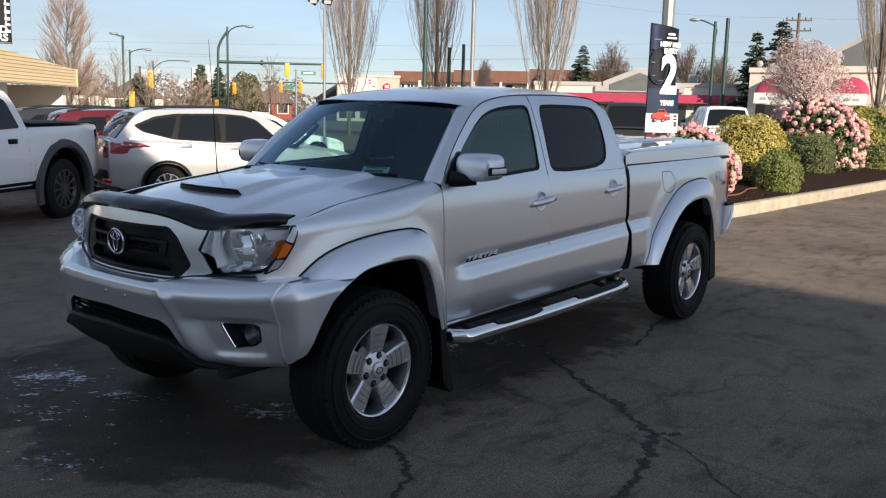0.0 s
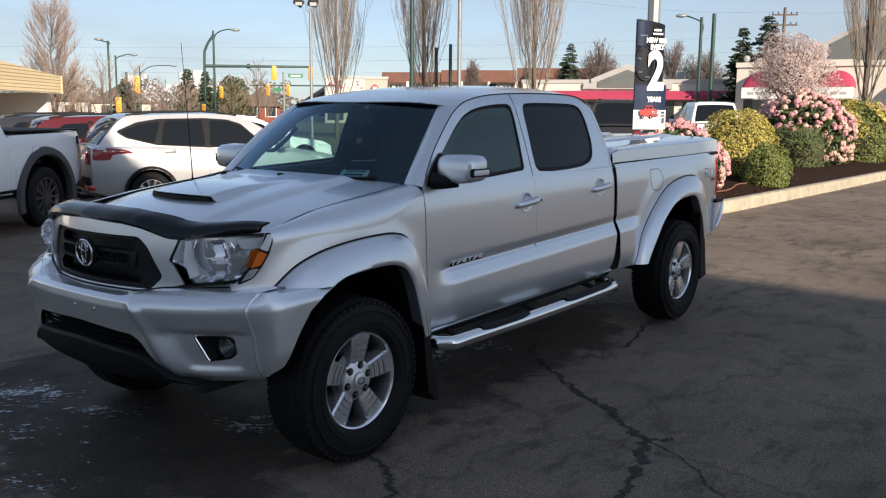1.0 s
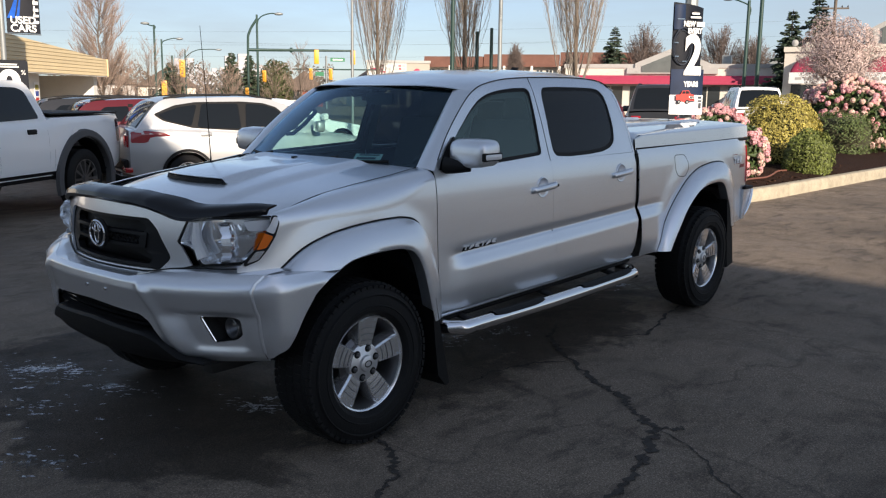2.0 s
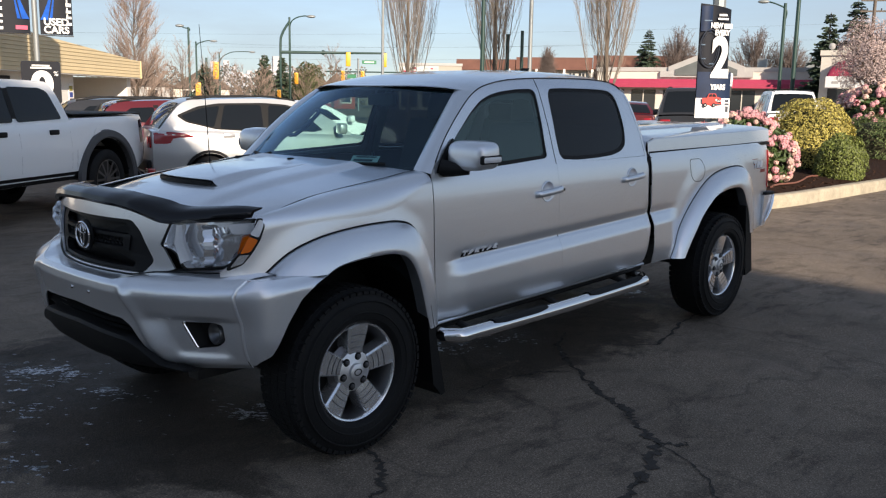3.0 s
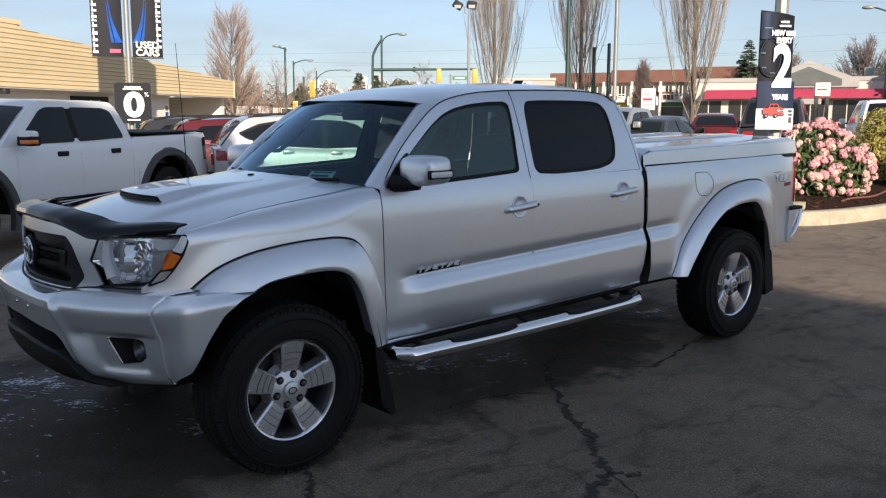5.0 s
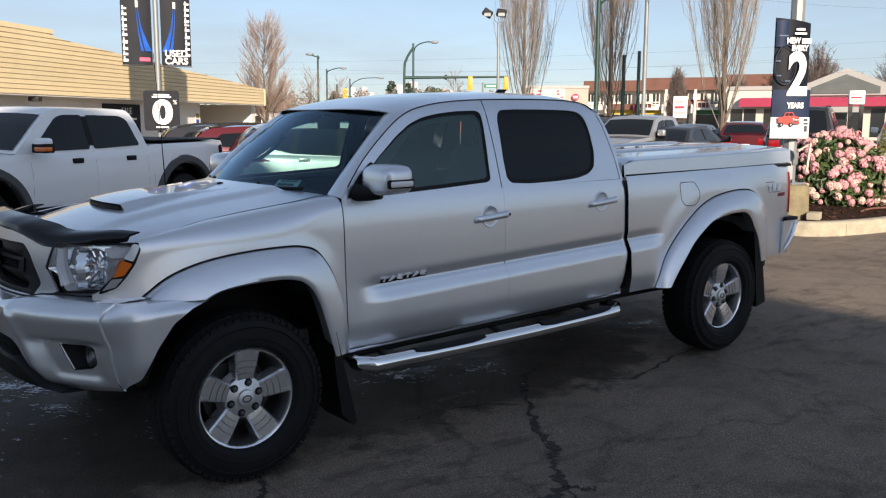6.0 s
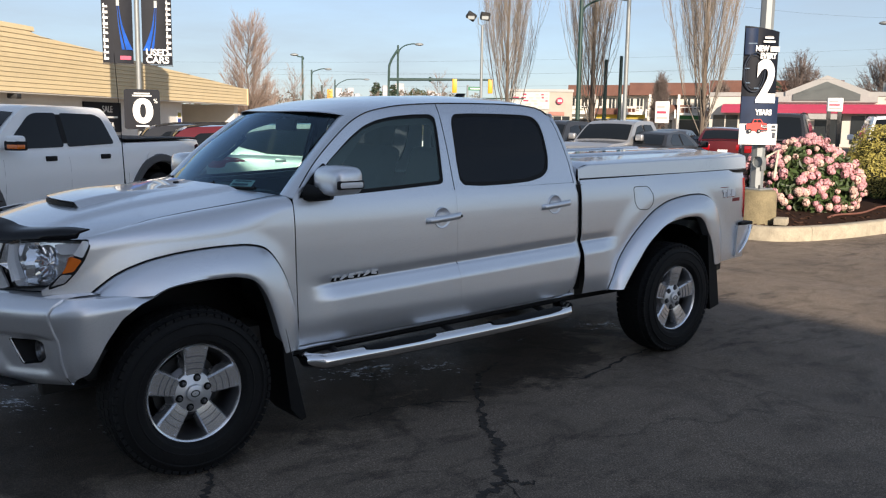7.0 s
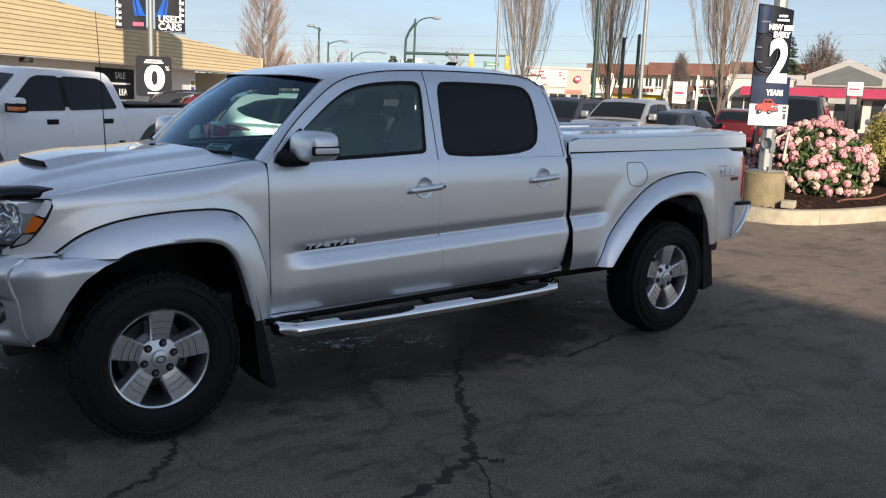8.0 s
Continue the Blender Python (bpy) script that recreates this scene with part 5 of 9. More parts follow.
def asphalt():
    m = bpy.data.materials.new("worn_asphalt")
    m.use_nodes = True
    nt = m.node_tree
    b = nt.nodes["Principled BSDF"]
    tc = nt.nodes.new("ShaderNodeTexCoord")

    def noise_n(s, d, r=0.6, dist=0.0):
        n = nt.nodes.new("ShaderNodeTexNoise")
        n.inputs["Scale"].default_value, n.inputs["Detail"].default_value, n.inputs["Roughness"].default_value = s, d, r
        n.inputs["Distortion"].default_value = dist
        nt.links.new(tc.outputs["Object"], n.inputs["Vector"])
        return n.outputs["Fac"]

    def ramp(sock, *stops):
        r = nt.nodes.new("ShaderNodeValToRGB")
        while len(r.color_ramp.elements) < len(stops):
            r.color_ramp.elements.new(0.5)
        for e, (p, v) in zip(r.color_ramp.elements, stops):
            e.position, e.color = p, (v, v, v, 1)
        nt.links.new(sock, r.inputs[0])
        return r.outputs[0]

    def mul(a, bb, k=1.0):
        x = nt.nodes.new("ShaderNodeMix")
        x.data_type, x.blend_type = "RGBA", "MULTIPLY"
        x.inputs[0].default_value = k
        nt.links.new(a, x.inputs[6])
        nt.links.new(bb, x.inputs[7])
        return x.outputs[2]
    base = nt.nodes.new("ShaderNodeRGB")
    base.outputs[0].default_value = (0.237, 0.190, 0.149, 1)
    c = mul(base.outputs[0], ramp(noise_n(0.55, 6, 0.62), (0.30, 0.62), (0.5, 0.95), (0.70, 1.22)))
    c = mul(c, ramp(noise_n(2.6, 8, 0.7, 0.6), (0.36, 0.70), (0.48, 1.0), (0.75, 1.08)))
    c = mul(c, ramp(noise_n(130, 4, 0.8), (0.32, 0.45), (0.52, 0.95), (0.66, 1.9)))
    # old drips and tyre scuffs, drawn out along the lot
    st = nt.nodes.new("ShaderNodeMapping")
    st.inputs["Scale"].default_value = (0.55, 1.7, 1.0)
    nt.links.new(tc.outputs["Object"], st.inputs[0])
    dn = nt.nodes.new("ShaderNodeTexNoise")
    dn.inputs["Scale"].default_value, dn.inputs["Detail"].default_value, dn.inputs["Roughness"].default_value = 3.4, 9, 0.72
    nt.links.new(st.outputs[0], dn.inputs["Vector"])
    dm = nt.nodes.new("ShaderNodeMix")
    dm.data_type = "RGBA"
    nt.links.new(ramp(noise_n(0.34, 4, 0.6, 0.8), (0.42, 1.0), (0.60, 0.25)), dm.inputs[0])
    nt.links.new(ramp(dn.outputs["Fac"], (0.37, 0.40), (0.44, 0.75), (0.48, 1.0)), dm.inputs[6])
    dm.inputs[7].default_value = (1, 1, 1, 1)
    c = mul(c, dm.outputs[2])
    # wash water from under the truck, with the sill's shade put into its colour
    sx = nt.nodes.new("ShaderNodeSeparateXYZ")
    nt.links.new(tc.outputs["Object"], sx.inputs[0])

    def span(sock, a, b2, c2, d2):
        m1, m2, mm = (nt.nodes.new(k) for k in ("ShaderNodeMapRange", "ShaderNodeMapRange", "ShaderNodeMath"))
        m1.inputs[1].default_value, m1.inputs[2].default_value = a, b2
        m2.inputs[1].default_value, m2.inputs[2].default_value, m2.inputs[3].default_value, m2.inputs[4].default_value = c2, d2, 1.0, 0.0
        mm.operation = "MULTIPLY"
        for m in (m1, m2):
            nt.links.new(sock, m.inputs[0])
        nt.links.new(m1.outputs[0], mm.inputs[0])
        nt.links.new(m2.outputs[0], mm.inputs[1])
        return mm.outputs[0]
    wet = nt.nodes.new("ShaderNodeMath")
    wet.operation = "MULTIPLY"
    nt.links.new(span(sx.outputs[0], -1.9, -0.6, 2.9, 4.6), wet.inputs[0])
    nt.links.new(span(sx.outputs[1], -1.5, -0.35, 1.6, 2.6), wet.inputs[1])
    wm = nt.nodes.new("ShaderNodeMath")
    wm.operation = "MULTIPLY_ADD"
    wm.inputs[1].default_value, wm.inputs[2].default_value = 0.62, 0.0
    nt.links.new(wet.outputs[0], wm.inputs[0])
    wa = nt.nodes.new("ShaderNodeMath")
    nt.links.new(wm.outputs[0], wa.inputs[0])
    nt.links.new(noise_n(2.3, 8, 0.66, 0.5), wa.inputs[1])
    wet_shade = ramp(wa.outputs[0], (0.80, 0.0), (0.92, 1.0))
    c = mul(c, ramp(wet_shade, (0.0, 1.0), (1.0, 0.30)))
    vo = nt.nodes.new("ShaderNodeTexVoronoi")
    vo.inputs["Scale"].default_value = 95
    nt.links.new(tc.outputs["Object"], vo.inputs["Vector"])
    c = mul(c, ramp(vo.outputs["Distance"], (0.0, 1.25), (0.6, 0.8)))
    # fine old hairline cracks
    v2 = nt.nodes.new("ShaderNodeTexVoronoi")
    v2.feature = "DISTANCE_TO_EDGE"
    v2.inputs["Scale"].default_value = 0.42
    wob = nt.nodes.new("ShaderNodeTexNoise")
    wob.inputs["Scale"].default_value, wob.inputs["Detail"].default_value = 1.7, 6
    nt.links.new(tc.outputs["Object"], wob.inputs["Vector"])
    va = nt.nodes.new("ShaderNodeVectorMath")
    va.operation = "MULTIPLY_ADD"
    va.inputs[1].default_value = (0.9, 0.9, 0.0)
    nt.links.new(wob.outputs["Color"], va.inputs[0])
    nt.links.new(tc.outputs["Object"], va.inputs[2])
    nt.links.new(va.outputs[0], v2.inputs["Vector"])
    c = mul(c, ramp(v2.outputs["Distance"], (0.0, 0.72), (0.004, 0.8), (0.009, 1.0)))
    nt.links.new(c, b.inputs["Base Color"])
    nt.links.new(mul(ramp(noise_n(1.1, 6, 0.65, 0.4), (0.35, 0.62), (0.6, 0.92)), ramp(wet_shade, (0.0, 1.0), (1.0, 0.85))), b.inputs["Roughness"])
    b.inputs["Specular IOR Level"].default_value = 0.22
    bp = nt.nodes.new("ShaderNodeBump")
    bp.inputs["Strength"].default_value, bp.inputs["Distance"].default_value = 0.8, 0.012
    nt.links.new(noise_n(170, 3, 0.7), bp.inputs["Height"])
    nt.links.new(bp.outputs[0], b.inputs["Normal"])
    return m


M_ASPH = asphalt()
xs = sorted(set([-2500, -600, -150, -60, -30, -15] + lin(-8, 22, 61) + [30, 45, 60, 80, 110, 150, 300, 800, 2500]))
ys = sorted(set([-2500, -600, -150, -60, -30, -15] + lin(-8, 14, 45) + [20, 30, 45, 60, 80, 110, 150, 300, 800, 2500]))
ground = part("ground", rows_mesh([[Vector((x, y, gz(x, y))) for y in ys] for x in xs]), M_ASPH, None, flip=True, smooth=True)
tagged(ground, "worn dark grey asphalt lot with cracks and stains", "ground", kind="structure")

# tar-filled cracks and splashes of dried suds
M_TAR = mat("crack_tar", (0.046, 0.041, 0.037), 0.8, spec=0.2, var=0.3, scale=20)
M_SUDS = mat("dried_suds", (0.46, 0.48, 0.53), 0.35, var=0.6, scale=45)
rng = random.Random(7)


def lacy(m, scale, lo, hi):
    """Breaks a thin film up into holes and shreds."""
    nt = m.node_tree
    tc, n, mr = nt.nodes.new("ShaderNodeTexCoord"), nt.nodes.new("ShaderNodeTexNoise"), nt.nodes.new("ShaderNodeMapRange")
    n.inputs["Scale"].default_value, n.inputs["Detail"].default_value, n.inputs["Roughness"].default_value = scale, 6, 0.75
    mr.inputs[1].default_value, mr.inputs[2].default_value = lo, hi
    nt.links.new(tc.outputs["Object"], n.inputs["Vector"])
    nt.links.new(n.outputs["Fac"], mr.inputs[0])
    nt.links.new(mr.outputs[0], nt.nodes["Principled BSDF"].inputs["Alpha"])


lacy(M_SUDS, 34, 0.42, 0.58)
lacy(M_TAR, 30, 0.30, 0.48)


def crack(pts, w):
    p = curve3([(a, b, 0) for a, b in pts], 16)
    rows, ph, n = [], rng.uniform(0, 50), len(p)
    for i, q in enumerate(p):
        d = (p[min(i + 1, n - 1)] - p[max(0, i - 1)]).normalized()
        nrm = Vector((-d.y, d.x, 0))
        wig = [noise.noise(Vector((ph + i * f, f, c))) for f, c in ((0.16, 0.0), (0.47, 3.0), (0.62, 7.0), (0.71, 11.0))]
        q = q + nrm * (0.030 * wig[0] + 0.016 * wig[1])
        k = w * (0.35 + 0.65 * math.sin(math.pi * (0.08 + 0.84 * i / (n - 1))))
        rows.append([Vector((v.x, v.y, gz(v.x, v.y) + 0.004)) for v in (q - nrm * k * max(0.12, 0.65 + 1.5 * wig[2]), q, q + nrm * k * max(0.12, 0.65 + 1.5 * wig[3]))])
    ob = part("crack", rows_mesh(rows), M_TAR, None, smooth=False)
    tagged(ob, "dark tar-filled crack in the asphalt", "crack", kind="structure", group="asphalt cracks")


for pts, w in (([(2.35, -0.40), (2.04, -0.57), (1.70, -0.94), (1.45, -1.30), (1.33, -1.52), (1.17, -1.68), (1.05, -1.85), (0.82, -1.95), (0.55, -2.04), (0.2, -2.1), (-0.3, -2.3)], 0.026),
               ([(1.05, -1.85), (0.95, -2.1), (0.7, -2.35), (0.5, -2.7)], 0.007), ([(1.05, -1.85), (1.10, -1.93), (1.16, -1.96)], 0.018), ([(0.25, -0.55), (0.06, -0.87), (-0.03, -1.10), (-0.19, -1.27), (-0.38, -1.36), (-0.7, -1.75)], 0.018),
               ([(3.75, -0.80), (3.34, -0.81), (2.96, -0.90), (2.55, -0.98), (2.3, -0.8)], 0.014), ([(1.70, -0.94), (1.5, -0.80), (1.2, -0.72), (0.95, -0.75)], 0.012)):
    crack(pts, w * 1.15)


def splash(x, y, r, m, name, label, cat, stretch=1.0, ang=0.0, up=0.0045, n=26):
    pts = []
    ph = [rng.uniform(0, 6.3) for _ in range(5)]
    for k in range(n):
        a = 2 * math.pi * k / n
        rr = 0.55 * r * (1 + 0.35 * math.sin(2 * a + ph[0]) + 0.28 * math.sin(3 * a + ph[1]) + 0.22 * math.sin(5 * a + ph[2]) + 0.18 * math.sin(8 * a + ph[3]))
        px, py = rr * math.cos(a) * stretch, rr * math.sin(a)
        pts.append((x + px * math.cos(ang) - py * math.sin(ang), y + px * math.sin(ang) + py * math.cos(ang)))
    ob = part(name, disc_mesh(pts, lambda a, b: Vector((a, b, gz(a, b) + up)), 3), m, None, smooth=False, recalc=True)
    tagged(ob, label, cat, kind="structure", group=cat)


for x, y, r, st_, an in ((-0.5, 1.33, 0.10, 2.0, 2.2), (-0.6, 1.42, 0.05, 2.5, 2.4), (-0.42, 1.15, 0.06, 1.8, 2.0), (-0.75, 1.07, 0.035, 2.5, 2.2), (-0.42, 0.70, 0.03, 3.5, 2.4), (-0.47, 0.62, 0.018, 3, 2.3), (-0.09, -0.16, 0.07, 2.2, 2.3),
                         (0.07, -0.13, 0.05, 2.4, 2.5), (-0.72, 0.29, 0.022, 2, 2.2), (-1.26, -0.11, 0.02, 2.4, 2.2), (-1.2, 0.05, 0.016, 2.2, 2.2), (-0.9, 0.6, 0.02, 2.2, 2.3), (1.42, -0.06, 0.045, 1.8, 0.1), (1.86, -0.23, 0.03, 1.7, 0.1),
                         (2.05, -0.20, 0.025, 2.5, 0.8), (1.54, 0.04, 0.03, 3.5, 0.2), (1.2, -0.02, 0.018, 3.5, 0.2), (3.82, -0.09, 0.04, 2.2, 0.1), (3.6, -0.16, 0.02, 2.6, 0.1), (1.0, 0.1, 0.02, 3.0, 0.1), (2.9, -0.05, 0.018, 2.6, 0.1)):
    splash(x, y, r, M_SUDS, "suds_splash", "pale dried soap suds on the asphalt", "suds", st_, an)

M_WET = mat("wet_film", (0.020, 0.022, 0.027), 0.16, spec=0.35)
lacy(M_WET, 11, 0.50, 0.70)
for x, y, r, st_, an in ((-0.52, 1.42, 0.26, 1.6, 2.2), (-0.68, 1.05, 0.14, 2.2, 2.2), (-0.44, 0.72, 0.10, 2.0, 2.4), (-1.2, 0.0, 0.14, 2.4, 2.2), (4.54, -0.58, 0.10, 2.2, 1.55), (1.55, -0.02, 0.16, 2.6, 0.1), (3.80, -0.06, 0.12, 2.0, 0.1)):
    splash(x, y, r, M_WET, "wet_patch", "thin wet film left by wash water", "water patch", st_, an, 0.0035)

fleck = bmesh.new()
for cx, cy, sp_, n_ in ((-0.55, 1.36, 0.20, 60), (-0.45, 1.12, 0.12, 30), (-0.45, 0.68, 0.14, 26), (-0.05, -0.15, 0.16, 34), (1.45, -0.03, 0.22, 40), (1.95, -0.2, 0.14, 20), (3.75, -0.1, 0.16, 20), (-1.15, 0.1, 0.25, 22), (-0.85, 0.7, 0.3, 26)):
    for k in range(n_ * 2):
        a, q = rng.uniform(0, 6.3), abs(rng.gauss(0, 1)) * sp_ * 1.2
        x, y, w = cx + q * math.cos(a) * 0.7 - q * math.sin(a) * 0.5, cy + q * math.sin(a), rng.uniform(0.003, 0.011)
        an, ln = 2.25 + rng.gauss(0, 0.35), rng.uniform(1.0, 4.0)
        vs4 = [fleck.verts.new((x + w * (c * ln * math.cos(an) - d * math.sin(an)), y + w * (c * ln * math.sin(an) + d * math.cos(an)), gz(x, y) + 0.0045)) for c, d in ((-1, 0), (-0.3, 0.7), (0.6, 0.6), (1, -0.1), (0.2, -0.8))]
        fleck.faces.new(vs4)
tagged(part("suds_flecks", fleck, M_SUDS, None, smooth=False, recalc=True), "small flecks of dried soap suds on asphalt", "suds", kind="stuff")

# ---------------------------------------------------------------- an unseen building added behind the camera, placed and sized to shade the truck
# kept pale so the unseen building also throws light back
M_STUCCO = mat("pale_stucco", (0.80, 0.79, 0.76), 0.85, var=0.12, scale=1.5, bump=0.2, bscale=50, fine=0.06)
M_FASCIA = mat("tan_siding", (0.66, 0.53, 0.315), 0.6, var=0.10, scale=1.2, fine=0.05, obj_var=0.05)
M_WHITEW = mat("white_wall", (0.74, 0.72, 0.67), 0.8, var=0.08, scale=1.1, fine=0.04)
M_CONC = mat("old_concrete", (0.22, 0.19, 0.14), 0.85, var=0.28, scale=5, fine=0.18, bump=0.4, bscale=70)
M_KERB = mat("kerb_concrete", (0.37, 0.325, 0.24), 0.9, var=0.35, scale=5, fine=0.25, bump=0.35, bscale=60, obj_var=0.05)
SHADE_H, SHADE_F = 13.2, -19.9          # height and front of the unseen building, fitted to the shade it casts
show = thing("shade_building", "unseen pale stucco building with dark glass front, added to cast shade", "building")


def show_block(x0, y0, y1, z0, z1, over=0.0):
    """A block whose right-hand wall runs nearly along y."""
    edge = lambda y: -7.14 + 0.06 * (y + 32.5) + over
    foot = [(x0 - over, y0 - over), (edge(y0), y0 - over), (edge(y1), y1 + over), (x0 - over, y1 + over)]
    return rows_mesh([[Vector((x, y, z)) for x, y in foot] for z in (z0, z1)], True, True)


part("wall", show_block(-52.0, -46.0, SHADE_F, -0.05, SHADE_H), M_STUCCO, show, recalc=True, smooth=False)
part("roof_edge", show_block(-52.0, -46.0, SHADE_F, SHADE_H, SHADE_H + 0.3, 0.05), M_WHITEW, show, recalc=True, smooth=False)
for k in range(8):
    x = -48.0 + k * 4.6
    pane = part("window", box(x, x + 3.2, SHADE_F + 0.002, SHADE_F + 0.05, 0.4, 3.1), M_DARKGL, show, "dark window of the unseen building")
    part("window_frame", ring_mesh([(x - 0.08, 0.32), (x + 3.28, 0.32), (x + 3.28, 3.18), (x - 0.08, 3.18)], [(x, 0.4), (x + 3.2, 0.4), (x + 3.2, 3.1), (x, 3.1)], lambda a, b: Vector((a, SHADE_F + 0.07, b)), 1, 8), M_STEEL, pane, thick=0.05)

# ---------------------------------------------------------------- planted island with kerb
kerb_path = [(9.85, 6.5), (9.55, 4.2), (9.42, 3.0), (9.48, 2.45), (9.62, 1.93), (10.0, 1.68), (10.5, 1.55), (11.2, 1.47), (12.4, 1.44), (14.0, 1.40), (17.0, 1.32), (21.0, 1.25), (27.0, 1.10), (36.0, 0.9)]
kp = curve3([(a, b, 0) for a, b in kerb_path], 8)
kn = []
for i, p in enumerate(kp):
    d = (kp[min(i + 1, len(kp) - 1)] - kp[max(0, i - 1)]).normalized()
    kn.append(Vector((-d.y, d.x, 0)))
island = thing("planting_island", "raised planting island with dark bark mulch and a concrete kerb", "planting bed", kind="structure")
length, start = 0.0, 0
for i in range(1, len(kp)):
    length += (kp[i] - kp[i - 1]).length
    if length > 1.7 or i == len(kp) - 1:
        rows = []
        for j in range(start, i + 1):
            p, nn = kp[j].copy(), kn[j]
            if j == start:
                p = p.lerp(kp[j + 1], min(0.5, 0.006 / max(1e-6, (kp[j + 1] - kp[j]).length)))
            q = gz(p.x, p.y)
            rows.append([Vector((p.x, p.y, 0)) + nn * o + Vector((0, 0, q + h)) for o, h in ((0, -0.05), (0.004, 0.15), (0.014, 0.182), (0.035, 0.196), (0.16, 0.200), (0.175, 0.19), (0.18, -0.05))])
        part("kerb_stone", rows_mesh(rows, False), M_KERB, island, recalc=True, angle=50)
        length, start = 0.0, i
M_MULCH = mat("bark_mulch", (0.030, 0.016, 0.011), 0.95, spec=0.1, var=0.5, scale=9, fine=0.45, bump=1.0, bscale=45)


def mulch_pt(i, t):
    p, nn = kp[i], kn[i]
    far = Vector((max(10.3, p.x), max(p.y, 1.2) + 4.6, 0))
    q = (p + nn * 0.17).lerp(far, t)
    return Vector((q.x, q.y, gz(q.x, q.y) + 0.155 + 0.14 * math.sin(math.pi * min(1, t * 1.1)) ** 0.8 + 0.02 * noise.noise(Vector((q.x * 3, q.y * 3, 0)))))


def on_mulch(x, y):
    return gz(x, y) + 0.155 + 0.14 * math.sin(math.pi * min(1, (y - 1.6) / 4.4 * 1.1)) ** 0.8


part("mulch", rows_mesh([[mulch_pt(i, t) for t in lin(0, 1, 16)] for i in range(len(kp))]), M_MULCH, island, "dark brown bark mulch", recalc=True)
chips = bmesh.new()
for k in range(900):
    i = rng.randrange(20, 80)
    q = mulch_pt(i, rng.random() ** 1.5 * 0.8)
    b = box(-0.025, 0.025, -0.008, 0.008, 0, 0.008)
    join(chips, b, Matrix.Translation(q + Vector((0, 0, 0.004))) @ Euler((rng.uniform(-0.5, 0.5), rng.uniform(-0.5, 0.5), rng.uniform(0, 6.3))).to_matrix().to_4x4() @ Matrix.Diagonal((rng.uniform(0.5, 1.5),) * 3 + (1,)))
chip_o = part("bark_chips", chips, mat("bark_chip", (0.045, 0.024, 0.016), 0.9, spec=0.1, isl=0.6), island, smooth=False)
chip_o["kind"] = "stuff"

# plants
M_LEAFD = mat("dark_green_leaf", (0.050, 0.080, 0.024), 0.45, isl=0.5, spec=0.4)
M_LEAFY = mat("golden_leaf", (0.40, 0.34, 0.085), 0.5, isl=0.42, spec=0.4)
M_LEAFG = mat("mid_green_leaf", (0.14, 0.17, 0.04), 0.5, isl=0.45, spec=0.4)
M_LEAFH = mat("hedge_leaf", (0.088, 0.118, 0.04), 0.5, isl=0.45, spec=0.3)
# dark core added to close the crowns; shaded depth put into its colour
M_CORE = mat("dark_filler", (0.035, 0.034, 0.014), 0.95, var=0.4, scale=14)
M_BLOOM = mat("pink_blossom", (0.62, 0.315, 0.33), 0.6, isl=0.10, obj_var=0.16, spec=0.2)
M_BLOOMP = mat("pale_blossom", (0.64, 0.44, 0.37), 0.6, isl=0.10, obj_var=0.14, spec=0.2)
M_BARK = mat("grey_brown_bark", (0.13, 0.10, 0.075), 0.9, var=0.3, scale=6, bump=0.5, bscale=40)
M_TWIG = mat("fine_twigs", (0.25, 0.21, 0.17), 0.9, isl=0.3)


def lump(d, seed, amp):
    """How far a lumpy crown reaches in a direction."""
    return 1 + amp * (noise.noise(d * 1.6 + Vector((seed, 0, 0))) + 0.6 * noise.noise(d * 3.7 + Vector((0, seed, 0))))


def rand_dir(r, up=-0.25):
    while True:
        v = Vector((r.gauss(0, 1), r.gauss(0, 1), r.gauss(0, 1))).normalized()
        if v.z > up:
            return v


def leaves(n, radii, seed, size, amp=0.18, depth=0.25, up=-0.3, squash=0.0, lens=1.9, keep=None):
    """Many small folded leaves through the outer shell of a lumpy crown."""
    r = random.Random(seed)
    verts, faces = [], []
    while len(faces) < n * 2:
        d = rand_dir(r, up)
        if squash:
            d = Vector(tuple(math.copysign(abs(c) ** squash, c) for c in d))
        k = lump(d, seed, amp) * (1 - depth * r.random() ** 2)
        p = Vector((d.x * radii[0] * k, d.y * radii[1] * k, d.z * radii[2] * k))
        if keep and not keep(p):
            continue
        nrm = (d + Vector((r.gauss(0, 0.5), r.gauss(0, 0.5), r.gauss(0.25, 0.5)))).normalized()
        a = nrm.orthogonal().normalized()
        a.rotate(Matrix.Rotation(r.uniform(0, 6.3), 3, nrm))
        b = nrm.cross(a)
        s = size * r.uniform(0.6, 1.3)
        i = len(verts)
        verts += [p - a * s * lens * 0.5, p + b * s * 0.5 + nrm * s * 0.15, p + a * s * lens * 0.5 - nrm * s * 0.15, p - b * s * 0.5 + nrm * s * 0.15]
        faces += [(i, i + 1, i + 2), (i, i + 2, i + 3)]
    return verts, faces


def raw_part(name, vf, material, parent, label="", at=None):
    me = bpy.data.meshes.new(name)
    me.from_pydata([tuple(v) for v in vf[0]], [], vf[1])
    me.materials.append(material)
    ob = new(name, me)
    ob.parent = parent
    if at is not None:
        ob.location = at
    if label:
        ob["label"] = label
    return ob


